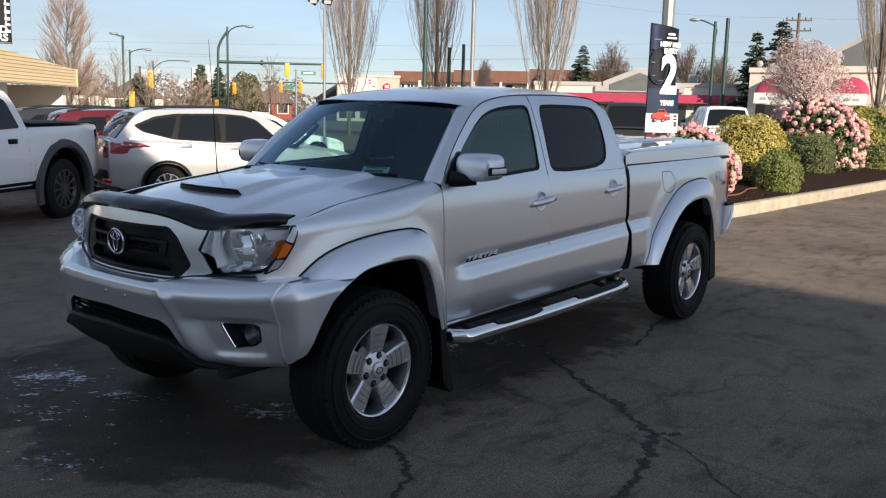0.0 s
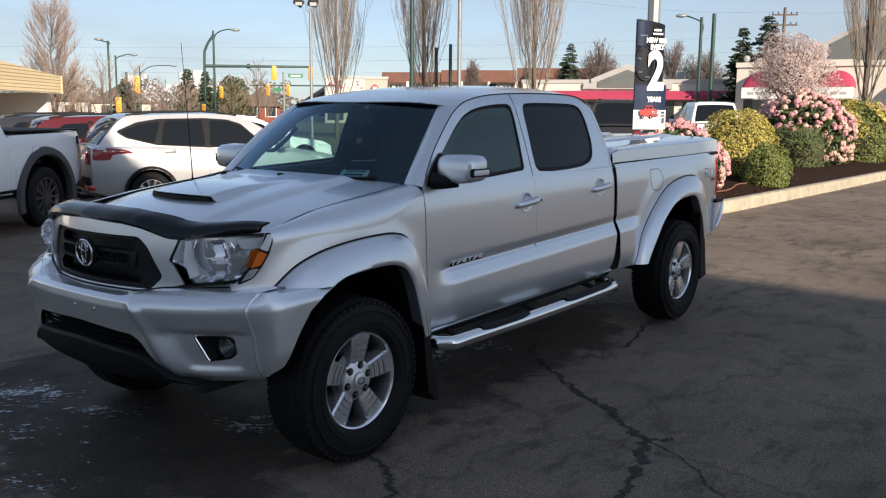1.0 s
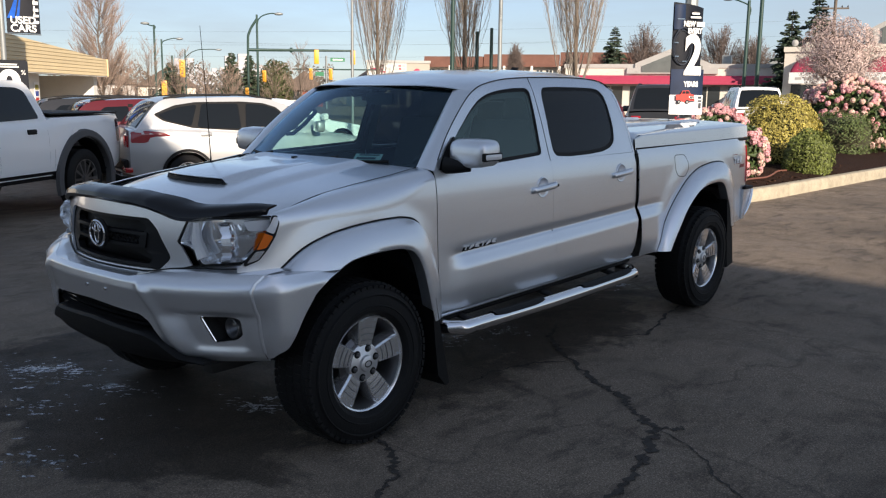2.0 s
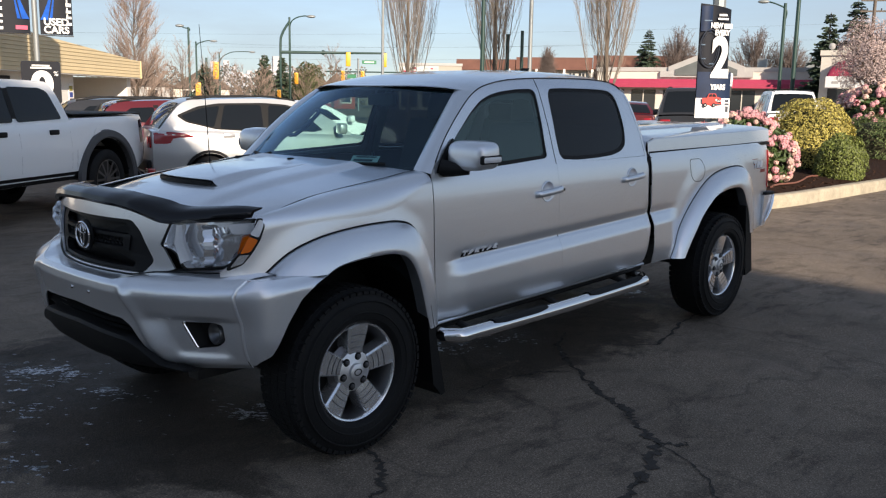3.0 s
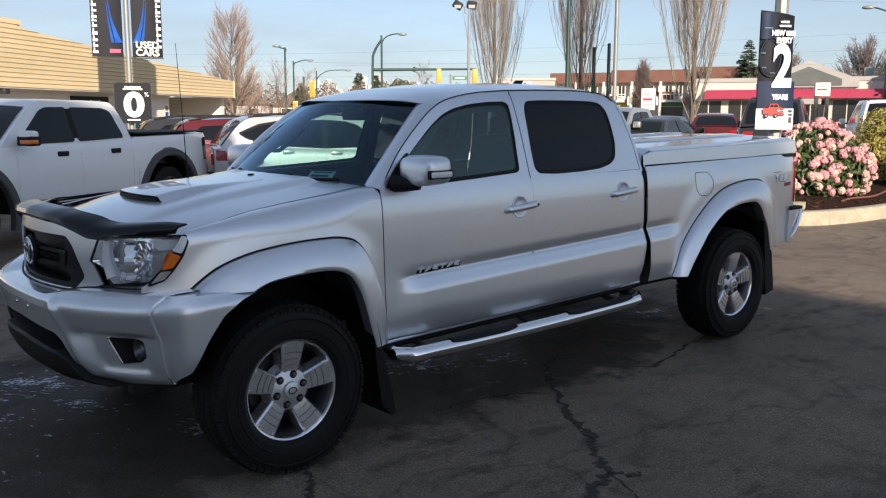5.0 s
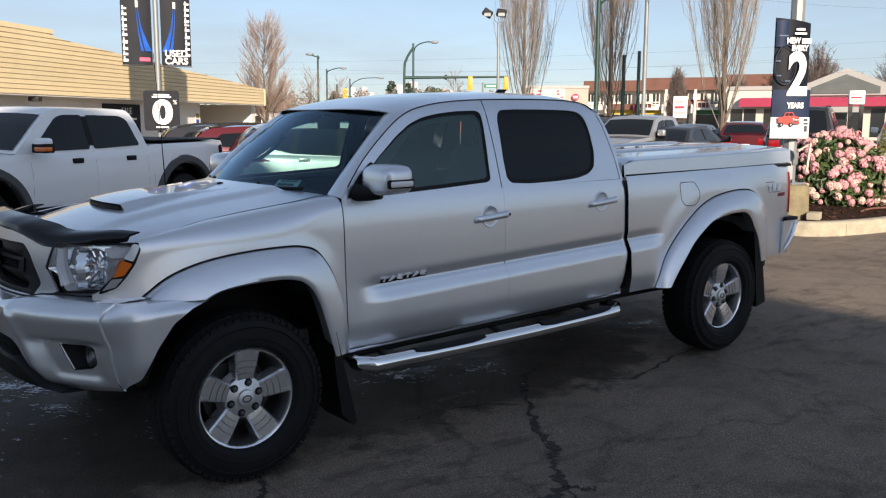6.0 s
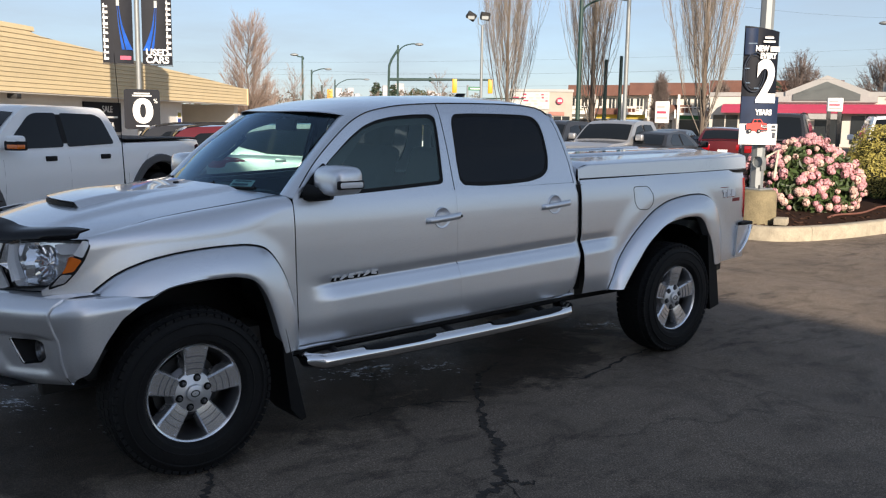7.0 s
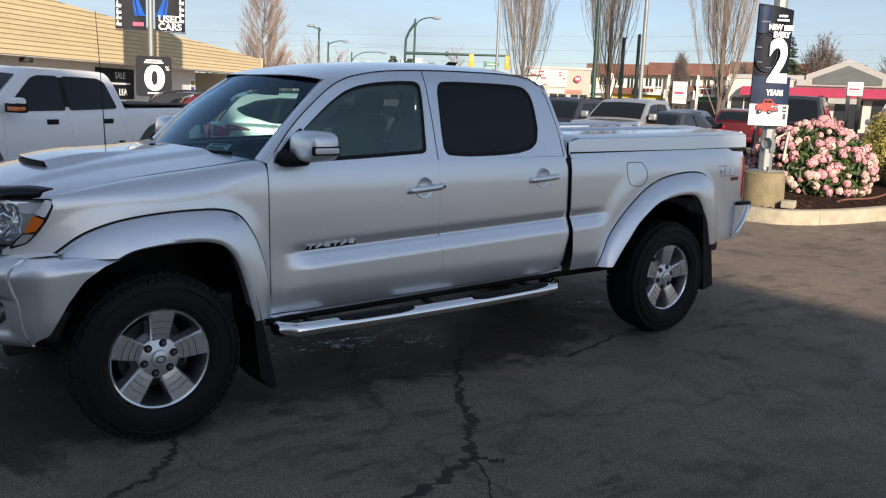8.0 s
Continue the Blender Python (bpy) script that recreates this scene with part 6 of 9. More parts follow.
def core(radii, seed, amp, k=0.82, up=-0.5, squash=0.0):
    bm = bmesh.new()
    bmesh.ops.create_icosphere(bm, subdivisions=3, radius=1)
    for v in bm.verts:
        d = v.co.normalized()
        if squash:
            d = Vector(tuple(math.copysign(abs(c) ** squash, c) for c in d))
        q = lump(d, seed, amp) * k
        v.co = Vector((d.x * radii[0] * q, d.y * radii[1] * q, max(-0.98, d.z * q) * radii[2]))
    return bm


def bloom_mesh(r, seed):
    """A truss of small open flowers in a ball."""
    rr = random.Random(seed)
    bm = bmesh.new()
    for k in range(34):
        q0 = 1 - 1.8 * (k + 0.5) / 34
        a0 = k * 2.39996
        d = Vector((math.cos(a0) * math.sqrt(1 - q0 * q0), math.sin(a0) * math.sqrt(1 - q0 * q0), q0))
        d = (d + Vector((rr.gauss(0, 0.08), rr.gauss(0, 0.08), rr.gauss(0, 0.08)))).normalized()
        c = d * r * rr.uniform(0.74, 0.90)
        a = d.orthogonal().normalized()
        b = d.cross(a)
        s = r * 0.36
        t0 = rr.uniform(0, 6.3)
        mid = bm.verts.new(c)
        ring = [bm.verts.new(c + (a * math.cos(t0 + q * math.pi / 5) + b * math.sin(t0 + q * math.pi / 5)) * s * (1.0 if q % 2 == 0 else 0.80) + d * s * 0.12) for q in range(10)]
        for q in range(10):
            bm.faces.new((mid, ring[q], ring[(q + 1) % 10]))
    return bm


def bush(name, label, cat, at, radii, leaf_m, seed, n, size, amp=0.2, blooms=0, bloom_r=0.075, pale=0.2, squash=0.0, lens=1.9, second=None, bloom_keep=None, low_bare=0.0):
    ob = thing(name, label, cat, Matrix.Translation(at))
    cz = radii[2] * 0.55
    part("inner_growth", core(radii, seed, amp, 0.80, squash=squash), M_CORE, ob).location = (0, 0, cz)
    if second:
        raw_part("foliage", leaves(n, radii, seed, size, amp, squash=squash, lens=lens, keep=lambda p: not second[1](p), up=-0.75), leaf_m, ob, at=(0, 0, cz))
        raw_part("lower_foliage", leaves(second[2], radii, seed + 3, size, amp, squash=squash, lens=lens, keep=second[1], up=-0.75), second[0], ob, "greener lower foliage", at=(0, 0, cz))
    else:
        raw_part("foliage", leaves(n, radii, seed, size, amp, squash=squash, lens=lens, up=-0.75), leaf_m, ob, at=(0, 0, cz))
    r = random.Random(seed + 9)
    for s in range(4):
        a = r.uniform(0, 6.3)
        part("stem", tube([Vector((0.1 * math.cos(a), 0.1 * math.sin(a), -0.05)), Vector((0.3 * radii[0] * math.cos(a), 0.3 * radii[1] * math.sin(a), cz))], [0.03, 0.015], 6), M_BARK, ob)
    if blooms:
        kinds = []
        for m, tag in ((M_BLOOM, 0), (M_BLOOMP, 1)):
            for q in range(2):
                b = bloom_mesh(bloom_r, seed + q + tag * 7)
                me = bpy.data.meshes.new("blossom")
                b.to_mesh(me)
                b.free()
                me.materials.append(m)
                kinds.append(me)
        made = 0
        while made < blooms:
            d = rand_dir(r, -0.35)
            k = lump(d, seed, amp) * 1.025
            p = Vector((d.x * radii[0] * k, d.y * radii[1] * k, d.z * radii[2] * k + cz))
            if p.z < 0.12 or (bloom_keep and not bloom_keep(p)):
                continue
            b = new("blossom", kinds[(2 if r.random() < pale + 0.35 * (p.z < radii[2] * 0.6) else 0) + r.randrange(2)])
            b.parent = ob
            b.location = p
            s = r.uniform(0.7, 1.25)
            b.scale = (s, s, s)
            b.rotation_euler = (r.uniform(0, 6), r.uniform(0, 6), r.uniform(0, 6))
            made += 1
    return ob


def on_bed(x, y, dz=0.16):
    return (x, y, gz(x, y) + dz)


bush("rhododendron", "rhododendron bush in full pink bloom above dark leaves", "bush", on_bed(12.40, 3.10), (0.98, 0.9, 0.77), M_LEAFD, 11, 5200, 0.055, 0.14, 380, 0.062, 0.16, lens=2.6)
bush("golden_bush", "rounded golden-leaved shrub, greener at its foot", "bush", on_bed(15.75, 3.14), (0.87, 0.80, 0.93), M_LEAFY, 23, 15000, 0.030, 0.16, squash=0.9, lens=1.6,
     second=(M_LEAFG, lambda p: p.z < -0.25 + 0.18 * math.sin(p.x * 7 + p.y * 5), 2600))
bush("green_bush", "low bright green shrub at the golden one's foot", "bush", on_bed(14.56, 2.08), (0.50, 0.42, 0.55), M_LEAFG, 27, 10000, 0.028, 0.16, squash=0.9, lens=1.6)
bush("clipped_hedge", "low clipped green hedge block", "hedge", on_bed(20.6, 3.35), (0.95, 0.75, 0.72), M_LEAFH, 31, 7500, 0.032, 0.07, squash=0.6)
bush("rhododendron", "large rhododendron with pink and cream blossom", "bush", on_bed(22.3, 3.75), (1.45, 1.30, 1.30), M_LEAFD, 41, 4600, 0.07, 0.14, 560, 0.080, 0.45, lens=2.6)
bush("golden_bush", "rounded golden and green shrub beside the rhododendron", "bush", on_bed(24.7, 3.05), (1.15, 1.05, 1.20), M_LEAFY, 53, 6500, 0.04, 0.12, squash=0.85, second=(M_LEAFG, lambda p: p.z < 0.1 or math.sin(p.x * 9 + p.z * 6) + math.sin(p.y * 8 - p.z * 5) < 0.3, 7000))
bush("rhododendron", "pink rhododendron at the far end of the bed", "bush", on_bed(28.5, 3.8), (1.4, 1.2, 1.15), M_LEAFD, 61, 2500, 0.08, 0.16, 160, 0.11, 0.2, lens=2.6)
for x, y, s in ((15.6, 2.2, 0.09), (11.3, 2.55, 0.06), (11.0, 3.0, 0.05), (17.2, 2.35, 0.07)):
    bm = bmesh.new()
    bmesh.ops.create_icosphere(bm, subdivisions=2, radius=s)
    for v in bm.verts:
        v.co *= 1 + 0.3 * noise.noise(v.co * 14)
        v.co.z *= 0.6
    ob = part("stone", bm, M_CONC, None, smooth=False)
    ob.location = on_bed(x, y, 0.13)
    tagged(ob, "small grey stone on the mulch", "stone", group="stones in the bed")
hose = thing("garden_hose", "thin red-brown irrigation hose lying on mulch", "hose")
part("hose", tube([Vector(on_bed(x, y, 0.16 + dz)) for x, y, dz in ((11.2, 2.2, 0.03), (11.8, 2.3, 0.04), (12.6, 2.45, 0.04), (13.4, 2.7, 0.08), (14.0, 3.2, 0.10))], 0.014, 6), mat("hose_rubber", (0.22, 0.07, 0.04), 0.6), hose)

hose = thing("garden_hose", "dull red-brown garden hose lying on the mulch", "hose")
part("hose_run", tube(curve3([(x, y, on_mulch(x, y) + 0.02) for x, y in ((11.35, 2.02), (11.8, 2.10), (12.4, 2.06), (13.0, 2.16), (13.6, 2.30), (14.0, 2.28))], 6), 0.016, 8), mat("hose_rubber", (0.16, 0.065, 0.045), 0.6, var=0.2, scale=8), hose)
slab = thing("paving_stone", "small pale concrete block beside the pole's foot", "stone", pose(10.02, 2.02, on_mulch(10.02, 2.02) - 0.01, 0, 0, 24))
part("block", box(-0.13, 0.13, -0.09, 0.09, 0.0, 0.10, 0.012), M_KERB, slab)

# ---------------------------------------------------------------- sign pole on its concrete foot
M_GALV = mat("galvanised_steel", (0.27, 0.29, 0.29), 0.55, 0.5, var=0.12, scale=3)
M_GREEN = mat("green_painted_steel", (0.014, 0.046, 0.036), 0.45, var=0.1, scale=2, coat=0.3)
M_WOODP = mat("weathered_pole", (0.13, 0.105, 0.085), 0.9, var=0.25, scale=3)
M_SIGNK = mat("sign_black", (0.010, 0.012, 0.018), 0.5, spec=0.15, var=0.3, scale=2)
M_SIGNB = mat("sign_blue", (0.012, 0.025, 0.06), 0.5, spec=0.2, var=0.4, scale=2.5)
M_SIGNW = mat("sign_white", (0.80, 0.80, 0.78), 0.5)
M_SIGNG = mat("sign_grey", (0.028, 0.036, 0.052), 0.5)
M_SIGNR = mat("sign_red", (0.55, 0.03, 0.02), 0.4)
sp = thing("sign_pole", "grey steel lamp pole on a round concrete foot", "pole", pose(10.02, 2.45, gz(10, 2.4) + 0.1))
foot = lathe([(-0.1, 0.31), (0.5, 0.295), (0.56, 0.285), (0.575, 0.26), (0.575, 0.001)], 32, "Z")
part("concrete_foot", foot, mat("mossy_concrete", (0.20, 0.165, 0.095), 0.9, var=0.45, scale=4, fine=0.25, bump=0.5, bscale=60), sp, "stained round concrete foot", recalc=True)
part("base_plate", box(-0.17, 0.17, -0.17, 0.17, 0.575, 0.60, 0.005), M_GALV, sp)
for a in range(4):
    part("anchor_bolt", tube([Vector((0.13 * (1 if a % 2 else -1), 0.13 * (1 if a < 2 else -1), 0.60)), Vector((0.13 * (1 if a % 2 else -1), 0.13 * (1 if a < 2 else -1), 0.65))], 0.014, 6), M_STEEL, sp)
bm = rows_mesh([[Vector((0.095 * math.cos(a), 0.095 * math.sin(a), z)) for a in [2 * math.pi * (k + 0.5) / 8 for k in range(8)]] for z in (0.60, 7.2)], True, True)
part("shaft", bm, M_GALV, sp, "eight-sided grey shaft", smooth=False)
part("hand_hole", box(-0.06, 0.06, -0.105, -0.085, 0.85, 1.05, 0.01), M_GALV, sp)
part("bracket", tube([Vector((0.02, -0.12, 1.05)), Vector((0.16, -0.22, 1.15)), Vector((0.13, -0.2, 0.75))], 0.018, 6), mat("pale_strap", (0.6, 0.6, 0.45), 0.6), sp)
part("latch_plate", lathe([(0, 0.08), (0.03, 0.08), (0.03, 0.001)], 20, "X", (-0.17, -0.10, 0.98)), M_GALV, sp, "round grey plate")
M_S = Matrix.Translation((9.85, 2.38, 0.24)) @ Matrix.Rotation(radians(-36), 4, "Z") @ Matrix.Diagonal((0.88, 1, 0.905, 1))   # sign faces the lot
sign = thing("promotion_sign", "tall black promotion board with a large white numeral, on pole", "sign", M_S)


def plate(name, x0, x1, z0, z1, y, m, parent, label="", bow=0.0, th=0.004, curl=0.0):
    bm = rows_mesh([[Vector((x, y - bow * (1 - ((x - x0) / (x1 - x0) * 2 - 1) ** 2) + 1.6 * curl * k * k, z - curl * k * ((z - z0) / (z1 - z0)) ** 3)) for z in lin(z0, z1, 10) for k in [((x - x0) / (x1 - x0)) if curl else 0.0]] for x in lin(x0, x1, 12)])
    return part(name, bm, m, parent, label, thick=th, smooth=True, flip=True)


plate("board", -0.31, 0.31, 1.24, 3.06, 0.0, M_SIGNK, sign, "black printed board", 0.05, 0.01, 0.07)
plate("white_foot", -0.312, 0.312, 1.238, 1.56, -0.016, M_SIGNW, sign, "white lower panel", 0.05)
plate("blue_field", -0.306, 0.30, 1.56, 1.98, -0.018, M_SIGNB, sign, "dark blue field", 0.034)
plate("blue_field", -0.306, -0.10, 2.62, 3.02, -0.030, M_SIGNB, sign, "dark blue field", 0.02)
FRONT = Matrix.Rotation(radians(90), 4, "X")
words("2", 0.88, Matrix.Translation((0.06, -0.062, 2.18)) @ FRONT, M_SIGNW, sign, "numeral", "large white numeral", 0.002, squeeze=0.72, bold=0.032)
words("YEARS", 0.115, Matrix.Translation((0.05, -0.060, 1.735)) @ FRONT, M_SIGNW, sign, "word", "", 0.002, squeeze=0.8, bold=0.006)
words("EVERY", 0.115, Matrix.Translation((0.07, -0.060, 2.60)) @ FRONT, M_SIGNW, sign, "word", "", 0.002, squeeze=0.8, bold=0.006)
words("NEW", 0.115, Matrix.Translation((-0.035, -0.060, 2.71)) @ FRONT, M_SIGNW, sign, "word", "", 0.002, squeeze=0.8, bold=0.006)
for x0, x1, z0, z1 in ((0.105, 0.25, 2.672, 2.748), (-0.02, 0.17, 2.805, 2.835), (0.0, 0.14, 2.865, 2.895), (0.12, 0.27, 1.50, 1.54), (0.12, 0.28, 1.45, 1.48), (0.22, 0.27, 1.34, 1.43)):
    plate("print_bar", x0, x1, z0, z1, -0.058 if x0 < 0.1 else -0.045, M_SIGNW if z0 > 1.5 else M_SIGNG, sign, "line of small print")
# printed steering wheel and red pickup picture
for rx, rz, th in ((0.17, 0.30, 0.010), (0.14, 0.255, 0.004)):
    part("printed_ring", tube([Vector((-0.135 + rx * math.cos(a), -0.050, 2.35 + rz * math.sin(a))) for a in lin(0, 2 * math.pi, 33)], th, 5, False), M_SIGNG, sign, "grey printed wheel")
for x0, x1, z0 in ((-0.29, -0.22, 2.40), (-0.28, -0.20, 2.18), (-0.13, -0.05, 2.10), (-0.26, -0.12, 2.78)):
    plate("dial_mark", x0, x1, z0, z0 + 0.018, -0.052, mat("dial_blue", (0.05, 0.10, 0.16), 0.5), sign)


def print_shape(name, pts, y, m, parent, label=""):
    return part(name, disc_mesh(round_poly(pts, 0.008, 2), lambda a, b: Vector((a - 0.02, y, b)), 2), m, parent, label, recalc=True, thick=0.002)


rp = print_shape("printed_pickup", [(-0.20, 1.475), (-0.205, 1.560), (-0.125, 1.566), (-0.115, 1.578), (-0.085, 1.632), (0.03, 1.636), (0.065, 1.580), (0.14, 1.562), (0.150, 1.455), (0.0, 1.425), (-0.05, 1.445)], -0.074, M_SIGNR, sign, "small red pickup picture")
print_shape("printed_window", [(-0.095, 1.582), (-0.078, 1.622), (-0.036, 1.624), (-0.036, 1.582)], -0.078, M_SIGNK, rp)
print_shape("printed_window", [(-0.026, 1.582), (-0.026, 1.624), (0.022, 1.626), (0.048, 1.582)], -0.078, M_SIGNK, rp)
print_shape("printed_grille", [(0.058, 1.490), (0.058, 1.545), (0.128, 1.540), (0.130, 1.486)], -0.078, M_SIGNK, rp)
for z in (1.504, 1.526):
    print_shape("grille_bar", [(0.060, z), (0.060, z + 0.006), (0.128, z + 0.005), (0.128, z - 0.001)], -0.081, M_SIGNW, rp)
for x in (0.036, 0.132):
    print_shape("printed_lamp", [(x, 1.515), (x, 1.548), (x + 0.017, 1.546), (x + 0.017, 1.512)], -0.081, M_SIGNW, rp)
print_shape("printed_bumper", [(0.03, 1.442), (0.03, 1.470), (0.150, 1.466), (0.150, 1.450)], -0.078, M_SIGNG, rp)
for x in (-0.15, 0.005):
    part("printed_tyre", lathe([(-0.082, 0.001), (-0.082, 0.034), (-0.074, 0.034)], 16, "Y", (x - 0.02, 0, 1.447)), M_SIGNK, rp)
    part("printed_rim", lathe([(-0.085, 0.001), (-0.085, 0.016), (-0.082, 0.016)], 12, "Y", (x - 0.02, 0, 1.447)), M_GALV, rp)
for z in (1.45, 2.9):
    part("strap", lathe([(z, 0.112), (z + 0.02, 0.112)], 16, "Z", (0.09, 0.10, 0)), M_STEEL, sign)

# ---------------------------------------------------------------- other vehicles, built front at x = 0
def car_wheel(parent, x, y, r, w, rim_m, s, n=10):
    hw = w / 2
    rim = r * 0.66
    prof = [(hw - 0.01, rim), (hw, rim + 0.04), (hw - 0.01, r - 0.03), (hw - 0.04, r), (-hw + 0.04, r), (-hw + 0.01, r - 0.03), (-hw, rim + 0.04), (-hw + 0.015, rim), (-hw + 0.04, rim - 0.01)]
    wh = part("wheel", lathe(prof, 40, "Y"), M_RUBBER, parent, "black tyre on an alloy wheel", recalc=True)
    wh.matrix_basis = Matrix.Translation((x, y, r)) @ (Matrix.Identity(4) if s < 0 else Matrix.Rotation(math.pi, 4, "Z"))
    bm = lathe([(-hw + 0.012, rim), (-hw + 0.012, rim - 0.012), (-hw + 0.06, rim - 0.03)], 40, "Y")
    for k in range(n):
        a = 2 * math.pi * k / n
        b = rows_mesh([[Vector((rr, -hw + yy, q)) for q in (-ww, ww)] for rr, yy, ww in ((0.04, 0.03, 0.02), (rim * 0.5, 0.022, 0.016), (rim - 0.008, 0.018, 0.022))])
        join(bm, b, Matrix.Rotation(a, 4, "Y"))
    part("rim", bm, rim_m, wh, "alloy rim", recalc=False)
    part("brake_disc", lathe([(-hw + 0.09, 0.02), (-hw + 0.09, rim - 0.03)], 30, "Y"), M_STEEL, wh, recalc=True)
    part("hub_cap", lathe([(-hw + 0.015, 0.001), (-hw + 0.015, 0.05), (-hw + 0.05, 0.055)], 16, "Y"), rim_m, wh, recalc=True)
    return wh


def car(name, label, cat, m, L, W, H, front, base, r, body_m, top, deck, low=0.24, glass=(), arch=0.09, arch_m=None, bed=None, rails=False, trim_m=None, tail=None, head=None, group="", rim_m=None, handles=(), glass_m=None, roof_k=0.72, tail_m=None, seams=(), spokes=10, cladding=True, band=None):
    """top: roof outline (x, z) from the windscreen's foot to the back; deck: body's upper edge (x, z) along its length."""
    ob = thing(name, label, cat, m, group)
    glass_m, tail_m = glass_m or M_DARKGL, tail_m or M_REDLENS
    axles = (front, front + base)
    ra = r + arch

    def plan(x):
        t = abs(x - L / 2) / (L / 2)
        return W / 2 * (1 - 0.16 * t ** 7)

    def belt(x):
        return ip(x, [p[0] for p in deck], [p[1] for p in deck])

    def zlow(x):
        z = low + 0.10 * smooth01(0.35, 0.0, x) + 0.12 * smooth01(L - 0.4, L, x)
        for a in axles:
            if abs(x - a) < ra:
                z = max(z, r + math.sqrt(ra * ra - (x - a) ** 2) * 0.98)
        return z

    def side_y(x, z):
        b = belt(x)
        t = (z - low) / max(0.1, b - low)
        return plan(x) * ip(t, [0, 0.12, 0.3, 0.55, 0.75, 0.92, 1.0], [0.93, 0.975, 0.99, 1.0, 0.985, 0.965, 0.925])
    xs = sorted(set([round(v, 4) for v in lin(0, L, 44)] + [round(a + ra * k, 4) for a in axles for k in (-1.001, -0.98, -0.9, -0.75, -0.5, -0.25, 0, 0.25, 0.5, 0.75, 0.9, 0.98, 1.001)]))
    for s in (-1, 1):
        rows = [[Vector((x, s * side_y(x, z), z)) for z in lin(zlow(x), belt(x), 13)] for x in xs]
        part("body_side", rows_mesh(rows), body_m, ob, recalc=False, flip=s > 0, thick=0.004)
    part("body_top", rows_mesh([[Vector((x, side_y(x, belt(x)) * v, belt(x) + 0.035 * (1 - v * v))) for v in lin(-1, 1, 15)] for x in xs]), body_m, ob, flip=True)
    for xe, nm in ((0.0, "front_end"), (L, "rear_end")):
        part(nm, rows_mesh([[Vector((xe + (-0.05 if xe == 0 else 0.05) * (1 - v * v) * math.sin(math.pi * min(1, 0.25 + 0.6 * t)), side_y(xe, zlow(xe) + (belt(xe) - zlow(xe)) * t) * v, zlow(xe) + (belt(xe) - zlow(xe)) * t + 0.035 * (1 - v * v) * (t == 1))) for v in lin(-1, 1, 13)] for t in lin(0, 1, 9)]), body_m, ob, recalc=True)
    part("floor_pan", box(0.15, L - 0.15, -W / 2 + 0.2, W / 2 - 0.2, low, low + 0.12), M_STEEL, ob)
    for a in axles:
        for s in (-1, 1):
            pts = [(ra * math.cos(t) * 0.99, ra * math.sin(t) * 0.99 + r) for t in lin(-0.35, math.pi + 0.35, 18)]
            bm = rows_mesh([[Vector((a + px, s * yy, max(low - 0.02, pz))) for px, pz in pts] for yy in (W / 2 * 0.965, W / 2 - 0.33)])
            part("arch_liner", bm, M_BLACK, ob)
            if arch_m:
                ri, ro = ra * 0.985, ra * 0.985 + 0.125
                rows = [[Vector((a + rr * math.cos(t), s * (W / 2 + yy), r + rr * math.sin(t))) for rr, yy in ((ro, -0.02), (ro - 0.015, 0.035), (ri + 0.02, 0.045), (ri, 0.03), (ri, -0.06))] for t in lin(-0.25, math.pi + 0.25, 26)]
                part("arch_flare", rows_mesh(rows), arch_m, ob, "black wheel arch flare", recalc=True)
            car_wheel(ob, a, s * (W / 2 - 0.125), r, 0.25, rim_m or M_ALLOY, s, spokes)

    # greenhouse
    def gy(x, z):
        b = belt(x)
        t = (z - b) / max(0.05, H - b)
        return side_y(x, b) * (1 - (1 - roof_k) * min(1.05, max(0, t)) ** 1.15)
    tx, tz = [p[0] for p in top], [p[1] for p in top]
    cu = [tuple(v[:2]) for v in curve3([(p[0], p[1], 0) for p in top], 5)]
    rows = [[Vector((x, gy(x, z) * v, z + 0.03 * (1 - v * v))) for v in lin(-1, 1, 15)] for x, z in cu]
    part("roof", rows_mesh(rows), body_m, ob, flip=True)
    for s in (-1, 1):
        gx = lin(tx[0] + 0.001, tx[-1] - 0.001, 40)
        rows = [[Vector((x, s * gy(x, z), z)) for z in lin(belt(x) - 0.01, max(belt(x), ip(x, [c[0] for c in cu], [c[1] for c in cu])), 8)] for x in gx]
        part("cabin_side", rows_mesh(rows), body_m, ob, flip=s > 0)
        for q0, q1 in zip(glass, glass[1:]) if not band else ():
            xa, xb = max(p[0] for p in q0) - 0.012, min(p[0] for p in q1) + 0.012
            za, zb = max(q0[0][1], q1[-1][1]) + 0.02, min(max(p[1] for p in q0), max(p[1] for p in q1)) - 0.02
            if xb > xa:
                part("window_pillar", rows_mesh([[Vector((x, s * (gy(x, z) + 0.0065), z)) for z in lin(za, zb, 9)] for x in (xa, xb)]), M_BLACK, ob, "black window pillar", recalc=True)
        if band:
            part("window_surround", disc_mesh(round_poly(band, 0.05, 3), lambda a, b, s=s: Vector((a, s * (gy(a, b) + 0.008), b)), 6), M_BLACK, ob, "black window surround", recalc=True)
        for poly in glass:
            part("side_window", disc_mesh(round_poly(poly, 0.05, 3), lambda a, b, s=s: Vector((a, s * (gy(a, b) + (0.017 if band else 0.006)), b)), 3), glass_m, ob, "dark side window", recalc=True)
        for hx, hz in handles:
            part("door_handle", box(hx - 0.1, hx + 0.1, s * side_y(hx, hz) - 0.022, s * side_y(hx, hz) + 0.022, hz - 0.035, hz + 0.035, 0.012), trim_m or body_m, ob, "door handle")
